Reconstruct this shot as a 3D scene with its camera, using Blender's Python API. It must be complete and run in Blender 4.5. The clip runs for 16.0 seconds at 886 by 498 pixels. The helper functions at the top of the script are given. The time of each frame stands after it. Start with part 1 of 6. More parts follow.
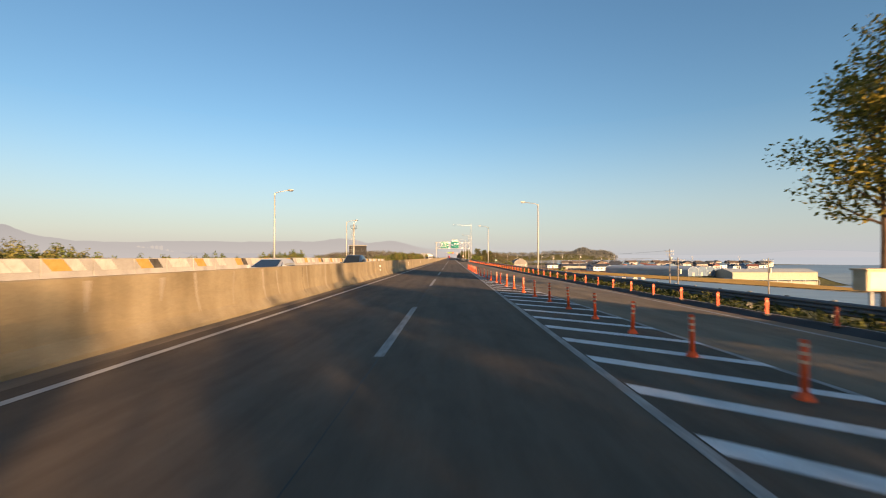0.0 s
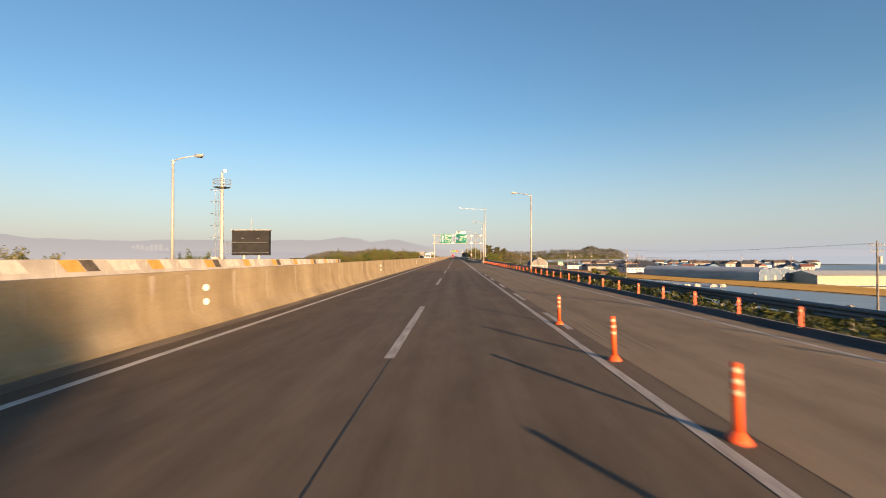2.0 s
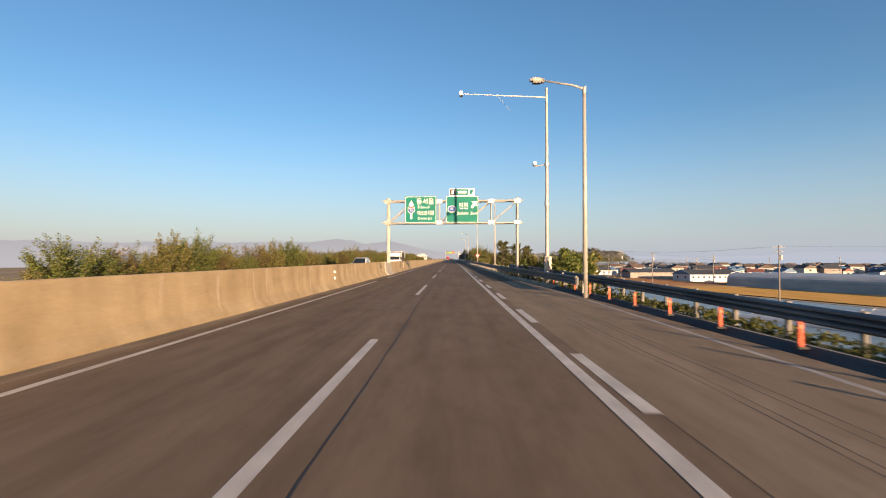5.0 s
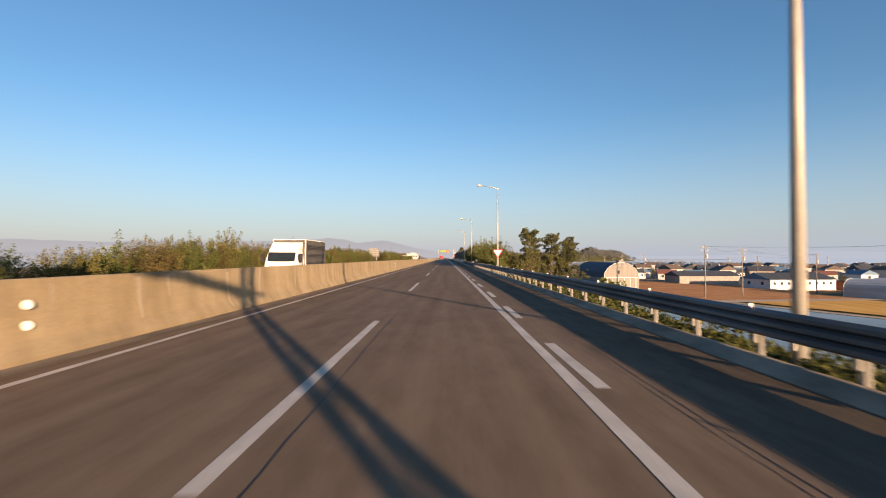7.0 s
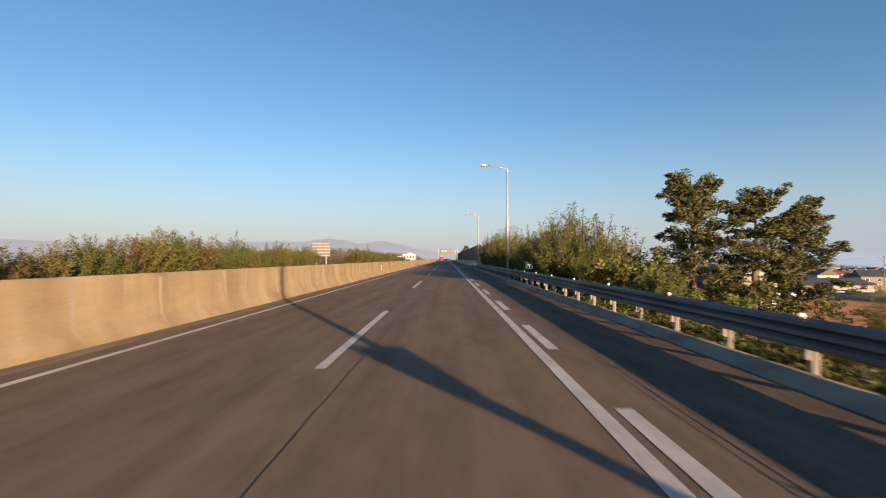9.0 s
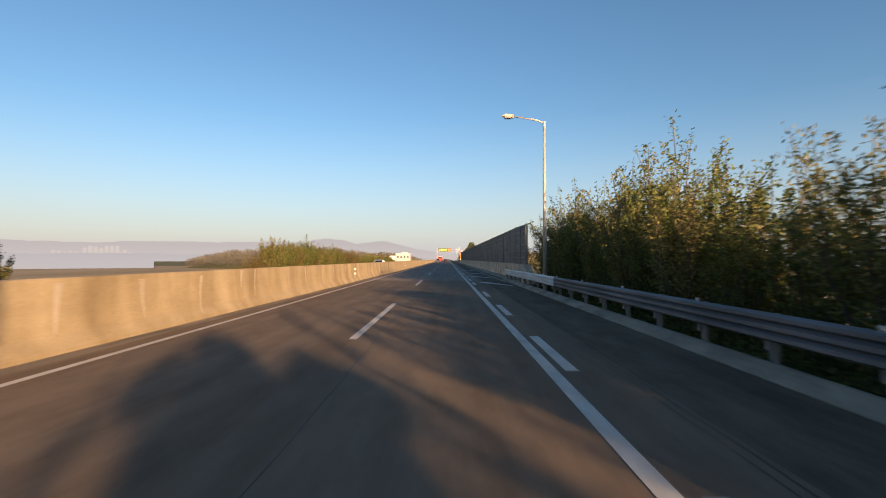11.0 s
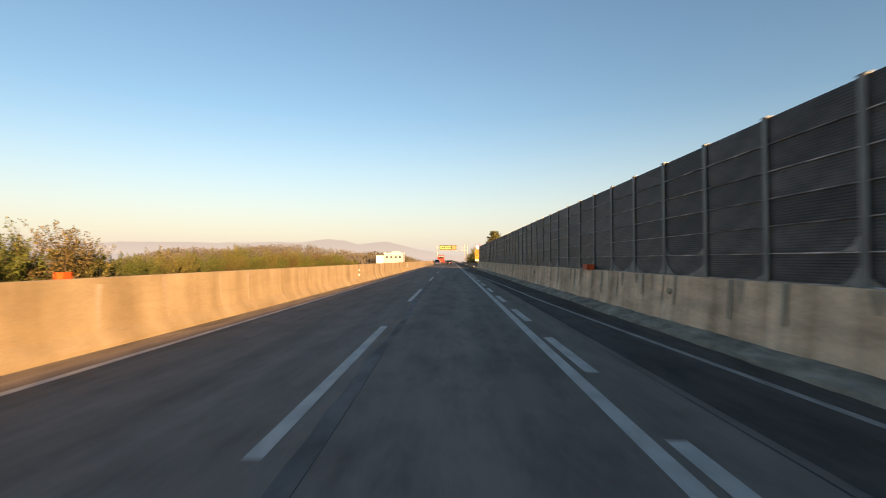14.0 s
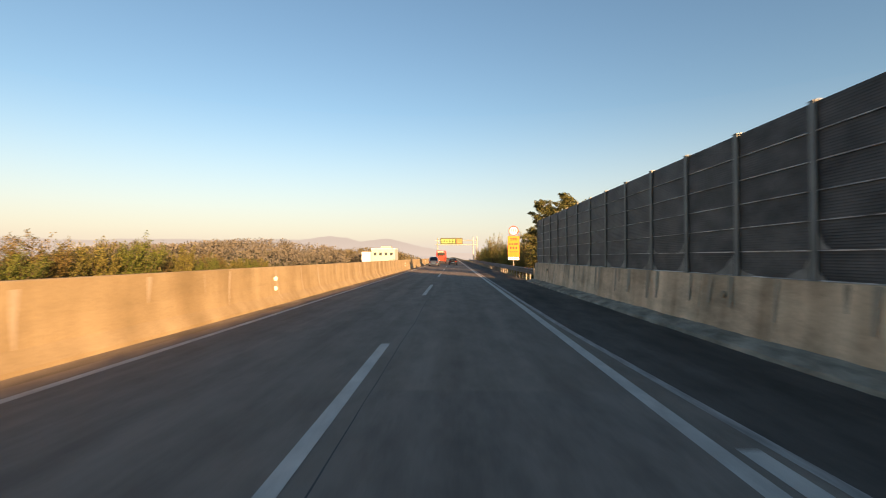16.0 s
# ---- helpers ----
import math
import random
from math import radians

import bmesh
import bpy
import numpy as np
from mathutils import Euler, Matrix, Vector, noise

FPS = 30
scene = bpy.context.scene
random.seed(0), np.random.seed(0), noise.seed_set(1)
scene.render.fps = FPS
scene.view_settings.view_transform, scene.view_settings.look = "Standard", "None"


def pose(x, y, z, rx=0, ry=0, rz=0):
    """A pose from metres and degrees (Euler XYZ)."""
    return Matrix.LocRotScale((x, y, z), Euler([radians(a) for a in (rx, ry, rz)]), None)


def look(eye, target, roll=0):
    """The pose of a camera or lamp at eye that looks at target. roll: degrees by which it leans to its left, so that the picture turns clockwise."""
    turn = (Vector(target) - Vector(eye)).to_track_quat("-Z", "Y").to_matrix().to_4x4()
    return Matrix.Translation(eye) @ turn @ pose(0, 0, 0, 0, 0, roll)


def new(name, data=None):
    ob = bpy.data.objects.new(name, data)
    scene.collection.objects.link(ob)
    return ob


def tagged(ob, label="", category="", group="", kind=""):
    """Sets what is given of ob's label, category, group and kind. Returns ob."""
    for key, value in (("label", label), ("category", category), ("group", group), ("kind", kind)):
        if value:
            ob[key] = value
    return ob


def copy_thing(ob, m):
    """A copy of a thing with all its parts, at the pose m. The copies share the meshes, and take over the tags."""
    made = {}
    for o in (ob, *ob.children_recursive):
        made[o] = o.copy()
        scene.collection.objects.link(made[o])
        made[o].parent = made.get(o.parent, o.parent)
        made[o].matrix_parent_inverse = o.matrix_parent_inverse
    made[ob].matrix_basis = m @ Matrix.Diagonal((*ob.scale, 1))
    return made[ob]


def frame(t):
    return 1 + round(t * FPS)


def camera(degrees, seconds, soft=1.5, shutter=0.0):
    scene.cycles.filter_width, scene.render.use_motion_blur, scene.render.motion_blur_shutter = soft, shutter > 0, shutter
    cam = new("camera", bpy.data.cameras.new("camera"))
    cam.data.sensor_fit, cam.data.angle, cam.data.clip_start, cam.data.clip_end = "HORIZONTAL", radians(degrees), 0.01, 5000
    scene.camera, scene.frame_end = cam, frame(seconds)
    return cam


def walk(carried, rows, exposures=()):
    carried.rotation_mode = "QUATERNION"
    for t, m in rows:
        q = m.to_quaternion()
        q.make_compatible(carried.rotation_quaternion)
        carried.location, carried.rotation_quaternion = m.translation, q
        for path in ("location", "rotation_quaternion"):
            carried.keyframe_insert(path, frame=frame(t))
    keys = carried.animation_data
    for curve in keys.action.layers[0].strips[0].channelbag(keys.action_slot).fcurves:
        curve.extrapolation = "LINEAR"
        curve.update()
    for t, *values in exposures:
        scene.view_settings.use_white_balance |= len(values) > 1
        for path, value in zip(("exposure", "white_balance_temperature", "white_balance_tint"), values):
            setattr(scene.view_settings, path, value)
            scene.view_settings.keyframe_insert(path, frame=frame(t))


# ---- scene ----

# camera: a car at a steady 103 km/h in the second lane; x = 0 is the dashed lane line, +y the way ahead
SPEED, EYE = 28.65, 1.66
cam = camera(85.38, 16.0, soft=1.0, shutter=0.13)
DRIVE = [(0.0, 1.21, 1.00, 0.98),
        (0.5, 1.21, 1.35, 0.92),
        (1.0, 1.22, 1.60, 0.90),
        (1.5, 1.14, 1.65, 0.85),
        (2.0, 1.08, 1.50, 0.85),
        (2.5, 1.07, 1.25, 0.88),
        (3.0, 1.12, 1.05, 1.00),
        (3.5, 1.25, 1.00, 1.03),
        (4.0, 1.43, 1.15, 1.12),
        (6.3, 1.66, 0.75, 1.12),
        (6.5, 1.70, 0.70, 1.08),
        (7.0, 1.81, 0.35, 1.05),
        (7.5, 1.90, 0.05, 1.10),
        (8.0, 1.91, -0.10, 1.15),
        (8.5, 1.90, 0.10, 1.12),
        (9.0, 1.92, 0.50, 1.15),
        (9.5, 1.96, 0.70, 1.12),
        (11.8, 1.91, 0.40, 1.25),
        (12.0, 1.90, 0.40, 1.27),
        (12.5, 1.92, 0.70, 1.30),
        (13.0, 1.80, 0.80, 1.30),
        (13.5, 1.70, 0.75, 1.30),
        (14.0, 1.65, 0.90, 1.28),
        (14.5, 1.52, 1.00, 1.20),
        (15.0, 1.40, 1.10, 1.05),
        (15.5, 1.34, 1.30, 0.95),
        (16.0, 1.31, 1.30, 0.97)]
walk(cam, [(t, pose(x, SPEED * t, EYE, 90 + pitch, 0, yaw)) for t, x, yaw, pitch in DRIVE],
     exposures=[(0.0, 1.56, 6850, 13), (2.0, 1.53, 6600, 13), (3.5, 1.48, 6180, 13), (8.0, 1.46, 6150, 15), (9.7, 1.46, 6200, 15), (12.0, 1.74, 7150, 17), (14.5, 1.88, 8200, 19), (16.0, 1.88, 8200, 19)])

# light: a low morning sun behind and to the right, clear sky with haze
SUN_ELEV, SUN_TURN = radians(9.4), radians(153.0)
world = bpy.data.worlds.new("world")
scene.world = world
world.use_nodes = True
sky = world.node_tree.nodes.new("ShaderNodeTexSky")
sky.sky_type = "NISHITA"
sky.sun_disc = False
sky.sun_elevation, sky.sun_rotation = SUN_ELEV, SUN_TURN
sky.air_density, sky.dust_density, sky.ozone_density = 1.0, 0.8, 2.5
background = world.node_tree.nodes["Background"]
background.inputs["Strength"].default_value = 0.066
rich = world.node_tree.nodes.new("ShaderNodeHueSaturation")
rich.inputs["Hue"].default_value, rich.inputs["Saturation"].default_value = 0.4965, 1.10
world.node_tree.links.new(sky.outputs["Color"], rich.inputs["Color"])
world.node_tree.links.new(rich.outputs["Color"], background.inputs["Color"])
sun_data = bpy.data.lights.new("sun", "SUN")
sun_data.energy, sun_data.angle, sun_data.color = 5.0, radians(0.53), (1.0, 0.64, 0.34)
to_sun = Vector((math.sin(SUN_TURN) * math.cos(SUN_ELEV), math.cos(SUN_TURN) * math.cos(SUN_ELEV), math.sin(SUN_ELEV)))
sun = new("sun", sun_data)
sun.matrix_world = look(to_sun * 200, (0, 0, 0))

# ---- materials ----
def material(name, dark, light, rough=0.8, scale=3.0, stretch=(1, 1, 1), fine=60.0, bump=0.15, metal=0.0,
             island=False, piece=0.0, glow=0.0, spec=0.3, through_light=0.0, stain=0.0):
    m = bpy.data.materials.new(name)
    m.use_nodes = True
    n, l = m.node_tree.nodes, m.node_tree.links
    b = n["Principled BSDF"]
    b.inputs["Roughness"].default_value, b.inputs["Metallic"].default_value = rough, metal
    b.inputs["Specular IOR Level"].default_value = spec
    co, mp = n.new("ShaderNodeTexCoord"), n.new("ShaderNodeMapping")
    mp.inputs["Scale"].default_value = stretch
    l.new(co.outputs["Object"], mp.inputs["Vector"])
    big, small = n.new("ShaderNodeTexNoise"), n.new("ShaderNodeTexNoise")
    big.inputs["Scale"].default_value, big.inputs["Detail"].default_value = scale, 5
    small.inputs["Scale"].default_value, small.inputs["Detail"].default_value = fine, 3
    l.new(mp.outputs["Vector"], big.inputs["Vector"])
    l.new(co.outputs["Object"], small.inputs["Vector"])
    ramp = n.new("ShaderNodeValToRGB")
    ramp.color_ramp.elements[0].position, ramp.color_ramp.elements[1].position = 0.3, 0.7
    ramp.color_ramp.elements[0].color, ramp.color_ramp.elements[1].color = (*dark, 1), (*light, 1)
    if island:
        g = n.new("ShaderNodeNewGeometry")
        l.new(g.outputs["Random Per Island"], ramp.inputs["Fac"])
        ramp.color_ramp.elements[0].position, ramp.color_ramp.elements[1].position = 0.05, 0.95
    else:
        l.new(big.outputs["Fac"], ramp.inputs["Fac"])
    mix = n.new("ShaderNodeMix")
    mix.data_type, mix.blend_type = "RGBA", "MULTIPLY"
    mix.inputs["Factor"].default_value = 0.35
    grain = n.new("ShaderNodeMapRange")
    grain.inputs["From Min"].default_value, grain.inputs["From Max"].default_value = 0.25, 0.75
    grain.inputs["To Min"].default_value, grain.inputs["To Max"].default_value = 0.6, 1.25
    l.new(small.outputs["Fac"], grain.inputs["Value"])
    l.new(ramp.outputs["Color"], mix.inputs["A"])
    l.new(grain.outputs["Result"], mix.inputs["B"])
    out = mix.outputs["Result"]
    if piece:
        info, rng, mul = n.new("ShaderNodeObjectInfo"), n.new("ShaderNodeMapRange"), n.new("ShaderNodeMix")
        rng.inputs["To Min"].default_value, rng.inputs["To Max"].default_value = 1 - piece, 1 + piece
        mul.data_type, mul.blend_type = "RGBA", "MULTIPLY"
        mul.inputs["Factor"].default_value = 1
        l.new(info.outputs["Random"], rng.inputs["Value"])
        l.new(out, mul.inputs["A"])
        l.new(rng.outputs["Result"], mul.inputs["B"])
        out = mul.outputs["Result"]
    if stain:
        # blotches of old oil, tyre rubber and patched binder
        blot, bm, bmix, bmap = n.new("ShaderNodeTexNoise"), n.new("ShaderNodeMapRange"), n.new("ShaderNodeMix"), n.new("ShaderNodeMapping")
        bmap.inputs["Scale"].default_value = (0.9, 0.28, 1)
        blot.inputs["Scale"].default_value, blot.inputs["Detail"].default_value, blot.inputs["Roughness"].default_value = 1.9, 9, 0.7
        bm.inputs["From Min"].default_value, bm.inputs["From Max"].default_value = 0.42, 0.68
        bm.inputs["To Min"].default_value, bm.inputs["To Max"].default_value = 1.1, 1.0 - stain * 0.6
        bmix.data_type, bmix.blend_type = "RGBA", "MULTIPLY"
        bmix.inputs["Factor"].default_value = 1
        l.new(co.outputs["Object"], bmap.inputs["Vector"])
        l.new(bmap.outputs["Vector"], blot.inputs["Vector"])
        l.new(blot.outputs["Fac"], bm.inputs["Value"])
        l.new(out, bmix.inputs["A"])
        l.new(bm.outputs["Result"], bmix.inputs["B"])
        out = bmix.outputs["Result"]
    l.new(out, b.inputs["Base Color"])
    if glow:
        l.new(out, b.inputs["Emission Color"])
        b.inputs["Emission Strength"].default_value = glow
    if bump:
        bp = n.new("ShaderNodeBump")
        bp.inputs["Strength"].default_value, bp.inputs["Distance"].default_value = bump, 0.02
        l.new(small.outputs["Fac"], bp.inputs["Height"])
        l.new(bp.outputs["Normal"], b.inputs["Normal"])
    if through_light:
        tr, ms = n.new("ShaderNodeBsdfTranslucent"), n.new("ShaderNodeMixShader")
        l.new(out, tr.inputs["Color"])
        ms.inputs["Fac"].default_value = through_light
        l.new(b.outputs["BSDF"], ms.inputs[1])
        l.new(tr.outputs["BSDF"], ms.inputs[2])
        l.new(ms.outputs["Shader"], n["Material Output"].inputs["Surface"])
    return m


ASPHALT = material("asphalt", (0.127, 0.097, 0.070), (0.176, 0.136, 0.099), 0.85, 1.2, (1.6, 0.05, 1), 90, 0.35, stain=0.28, spec=0.08)
ASPHALT_OLD = material("asphalt_old", (0.094, 0.075, 0.057), (0.134, 0.109, 0.083), 0.8, 1.0, (1.8, 0.04, 1), 90, 0.3, stain=0.28, spec=0.08)
# shoulder toned darker than the lanes to deepen the guardrail's shade
ASPHALT_SHOULDER = material("asphalt_shoulder", (0.087, 0.070, 0.051), (0.136, 0.109, 0.081), 0.9, 0.9, (1.0, 0.12, 1), 70, 0.4, stain=0.55, spec=0.08)
PAINT = material("road_paint", (0.359, 0.346, 0.319), (0.530, 0.513, 0.472), 0.7, 3.0, (1, 0.5, 1), 40, 0.2)
PAINT_NEW = material("fresh_road_paint", (0.577, 0.577, 0.567), (0.744, 0.744, 0.735), 0.7, 3.0, (1, 0.5, 1), 40, 0.2)
PAINT_WORN = material("worn_road_paint", (0.206, 0.197, 0.184), (0.385, 0.372, 0.351), 0.8, 5.0, (2, 0.3, 1), 30, 0.2)
TAR = material("tar_seal", (0.018, 0.017, 0.017), (0.035, 0.033, 0.032), 0.6, 6, (1, 0.2, 1), 50, 0.1)
CONCRETE = material("barrier_concrete", (0.200, 0.154, 0.089), (0.335, 0.273, 0.173), 0.9, 0.8, (1, 1.1, 0.3), 25, 0.25, stain=0.1)
CONCRETE_PALE = material("pale_concrete", (0.317, 0.299, 0.273), (0.458, 0.440, 0.405), 0.9, 0.8, (1, 1, 1), 30, 0.25)
GRIME = material("roadside_grime", (0.10, 0.083, 0.064), (0.23, 0.19, 0.145), 0.95, 2.0, (1, 0.2, 1), 40, 0.4)
GALVANISED = material("galvanised_steel", (0.34, 0.35, 0.36), (0.50, 0.51, 0.52), 0.45, 2.0, (1, 0.3, 1), 30, 0.05, 0.75)
STEEL_GREY = material("painted_steel", (0.306, 0.293, 0.270), (0.396, 0.383, 0.356), 0.5, 2.0, (1, 1, 1), 30, 0.05, 0.2)
PANEL = material("noise_panel", (0.016, 0.016, 0.018), (0.079, 0.077, 0.076), 0.6, 1.3, (1, 0.8, 1.6), 14, 0.1, 0.0, piece=0.45, spec=0.36)
WHITE = material("white_paint", (0.612, 0.612, 0.594), (0.738, 0.738, 0.720), 0.6, 2, (1, 1, 1), 30, 0.05)
BLACK = material("black_paint", (0.012, 0.012, 0.013), (0.025, 0.025, 0.026), 0.6, 2, (1, 1, 1), 30, 0.05)
ORANGE = material("orange_plastic", (0.603, 0.071, 0.015), (0.711, 0.107, 0.027), 0.55, 3, (1, 1, 1), 30, 0.05)
GREEN_SIGN = material("green_sign", (0.0, 0.125, 0.10), (0.0, 0.16, 0.13), 0.5, 1, (1, 1, 1), 20, 0.0)
GRASS = material("grass", (0.035, 0.045, 0.012), (0.12, 0.11, 0.035), 0.95, 0.8, (1, 1, 1), 9, 0.5)


# ---- mesh helpers ----
class Build:
    """Collects simple solids into one mesh."""
    def __init__(self):
        self.v, self.f = [], []

    def add(self, verts, faces):
        k = len(self.v)
        self.v += [tuple(p) for p in verts]
        self.f += [tuple(k + i for i in f) for f in faces]
        return self

    def box(self, x0, x1, y0, y1, z0, z1):
        return self.add([(x, y, z) for x in (x0, x1) for y in (y0, y1) for z in (z0, z1)],
                        [(0, 1, 3, 2), (4, 6, 7, 5), (0, 4, 5, 1), (2, 3, 7, 6), (0, 2, 6, 4), (1, 5, 7, 3)])

    def tube(self, path, radii, sides=8):
        """A round bar along a path of points."""
        pts = [Vector(p) for p in path]
        if not hasattr(radii, "__len__"):
            radii = [radii] * len(pts)
        k = len(self.v)
        for i, p in enumerate(pts):
            d = (pts[min(i + 1, len(pts) - 1)] - pts[max(i - 1, 0)]).normalized()
            a = d.orthogonal().normalized() if abs(d.z) < 0.999 else Vector((1, 0, 0))
            b = d.cross(a)
            for j in range(sides):
                w = 2 * math.pi * j / sides
                self.v.append(tuple(p + radii[i] * (math.cos(w) * a + math.sin(w) * b)))
        for i in range(len(pts) - 1):
            for j in range(sides):
                q = (j + 1) % sides
                self.f.append((k + i * sides + j, k + i * sides + q, k + (i + 1) * sides + q, k + (i + 1) * sides + j))
        self.f.append(tuple(k + j for j in range(sides))[::-1])
        self.f.append(tuple(k + (len(pts) - 1) * sides + j for j in range(sides)))
        return self

    def sweep(self, profile, path, closed=True):
        """A profile of (across, up) carried along path points (x, y, z) that run in +y."""
        k, n = len(self.v), len(profile)
        for x, y, z in path:
            self.v += [(x + a, y, z + u) for a, u in profile]
        for i in range(len(path) - 1):
            for j in range(n if closed else n - 1):
                q = (j + 1) % n
                self.f.append((k + i * n + j, k + i * n + q, k + (i + 1) * n + q, k + (i + 1) * n + j))
        if closed:
            self.f.append(tuple(range(k, k + n))[::-1])
            self.f.append(tuple(range(k + (len(path) - 1) * n, k + len(path) * n)))
        return self

    def mesh(self, name, mat, smooth=False):
        me = bpy.data.meshes.new(name)
        me.from_pydata(self.v, [], self.f)
        if mat:
            me.materials.append(mat)
        if smooth:
            me.polygons.foreach_set("use_smooth", [True] * len(me.polygons))
        me.validate()
        return me


def part(name, b, mat, parent=None, label="", smooth=False):
    data = b.mesh(name, mat, smooth) if isinstance(b, Build) else b
    ob = new(name, data)
    if parent:
        ob.parent = parent
    if label:
        ob["label"] = label
    return ob


def structure(name, b, mat, label, category):
    return tagged(part(name, b, mat), label, category, kind="structure")


def thing(name, label, category, group=""):
    return tagged(new(name), label, category, group)


def along(points, y):
    """x at y on a broken line of (y, x)."""
    return float(np.interp(y, [p[0] for p in points], [p[1] for p in points]))


def steps(y0, y1, d):
    n = max(1, round((y1 - y0) / d))
    return [y0 + (y1 - y0) * i / n for i in range(n + 1)]


# ---- plan: broken lines of (y, x) ----
LINE_LEFT, LINE_RIGHT = -3.88, [(-150, 3.4), (100, 3.38), (190, 3.45), (222, 3.55), (280, 3.56), (340, 3.46), (390, 3.38), (408, 3.42), (425, 3.5), (450, 3.57), (461.5, 3.52), (470, 3.6), (900, 3.6)]
EDGE_LINE = [(-60, 9.6), (9, 9.12), (22, 8.95), (40, 8.3), (58, 7.9), (79, 7.45), (107, 7.06), (122, 6.9), (137, 6.75), (165, 7.0), (187, 6.2), (205, 6.17),
             (340, 6.15), (395, 6.12), (406, 5.97), (420, 5.3), (432, 5.1), (444, 4.75), (462, 4.12), (466.3, 3.93), (472, 3.86), (900, 3.86)]
ROAD_EDGE = [(-60, 10.35), (9, 9.8), (22, 9.45), (50, 8.63), (94, 8.29), (122, 8.0), (165, 7.3), (187, 6.35), (345, 6.3), (900, 6.45)]
RAIL_A = [(-60, 12.3), (10, 12.6), (57, 12.0), (97, 10.9), (135, 9.8), (165, 9.0), (190, 8.38), (206, 8.3)]
RAIL_B = [(172, 7.45), (190, 6.92), (340, 6.85), (354, 6.68)]

VERGE = [(-60, 2.1), (120, 2.1), (175, 1.3)]

# ---- ground ----
def ground_height(x, y):
    if x > 0:
        edge = along(ROAD_EDGE, y) + along(VERGE, y)
        drop = min(1.0, max(0.0, (x - edge) / 11.0))
        h = -5.6 * drop * drop * (3 - 2 * drop)
        far = max(0.0, x - edge - 11)
        p, q = min(1.0, max(0.0, (x - 138) / 16.0)), min(1.0, max(0.0, (325 - y) / 40.0))
        h -= 6.0 * p * p * (3 - 2 * p) * q * q * (3 - 2 * q)
        return h - 3.2 * min(1.0, far / 100.0) - 0.16 + 0.4 * noise.noise(Vector((x * 0.15, y * 0.15, 0))) * drop * (1 - drop)
    edge = -18.6
    drop = min(1.0, max(0.0, (edge - x) / 10.0))
    return -4.8 * drop * drop * (3 - 2 * drop) - 0.16 + 0.6 * noise.noise(Vector((x * 0.1, y * 0.1, 3))) * drop * (1 - drop)


gx = [-5200, -2500, -1000, -400, -150, -80, -50, -36, -30, -27, -24, -21, -19, -17, -6, 3, 6.5, 7.5] + [8 + 0.75 * i for i in range(24)] + [28, 34, 45, 60, 75, 90, 105, 112, 118, 121, 124, 128, 134, 138, 141, 144, 147, 150, 154, 200, 280, 400, 800, 2000, 5200]
gy = [-900, -300, -120] + [-60 + 8 * i for i in range(86)] + [660, 720, 820, 1000, 1400, 2200, 5400]
ground = Build()
ground.v = [(x, y, ground_height(x, y)) for y in gy for x in gx]
nx = len(gx)
ground.f = [(j * nx + i, j * nx + i + 1, (j + 1) * nx + i + 1, (j + 1) * nx + i) for j in range(len(gy) - 1) for i in range(nx - 1)]
structure("ground", ground, GRASS, "dry autumn grass and soil beside the raised road", "ground")

# ---- road ----
def strip(y0, y1, left, right, z, d=6.0):
    """A flat band between two lines."""
    b = Build()
    ys = steps(y0, y1, d)
    lx = (lambda y: along(left, y)) if isinstance(left, list) else (lambda y: left)
    rx = (lambda y: along(right, y)) if isinstance(right, list) else (lambda y: right)
    for y in ys:
        b.v += [(lx(y), y, z), (rx(y), y, z)]
    b.f = [(2 * i, 2 * i + 1, 2 * i + 3, 2 * i + 2) for i in range(len(ys) - 1)]
    return b


JOIN = 112.5
structure("road", strip(-200, JOIN, -5.6, ROAD_EDGE, 0.0), ASPHALT_OLD, "older brownish asphalt carriageway with worn wheel tracks", "road")
ASPHALT_GREY = material("grey_asphalt", (0.166, 0.141, 0.119), (0.233, 0.198, 0.167), 0.85, 1.2, (1.6, 0.05, 1), 90, 0.35, stain=0.34, spec=0.08)
structure("road", strip(JOIN, 352, -5.6, ROAD_EDGE, 0.0), ASPHALT, "brownish asphalt carriageway with tar-sealed joints", "road")
structure("road", strip(352, 900, -5.6, ROAD_EDGE, 0.0), ASPHALT_GREY, "grey asphalt carriageway with tar-sealed joints", "road")
FAR_RISE = [(-200, 0.5), (60, 0.5), (130, 0.12), (200, 0.0), (900, 0.0)]
opposite = Build()
for y in steps(-200, 900, 10):
    opposite.v += [(-17.6, y, along(FAR_RISE, y)), (-5.6, y, 0.0)]
opposite.f = [(2 * i, 2 * i + 1, 2 * i + 3, 2 * i + 2) for i in range(len(opposite.v) // 2 - 1)]
structure("road", opposite, ASPHALT, "opposite asphalt carriageway behind the barrier", "road")

def painted(b, y0, y1, x, w, z=0.005):
    xf = (lambda y: along(x, y)) if isinstance(x, list) else (lambda y: x)
    ys = steps(y0, y1, 8)
    k = len(b.v)
    for y in ys:
        b.v += [(xf(y) - w / 2, y, z), (xf(y) + w / 2, y, z)]
    b.f += [(k + 2 * i, k + 2 * i + 1, k + 2 * i + 3, k + 2 * i + 2) for i in range(len(ys) - 1)]
    return b


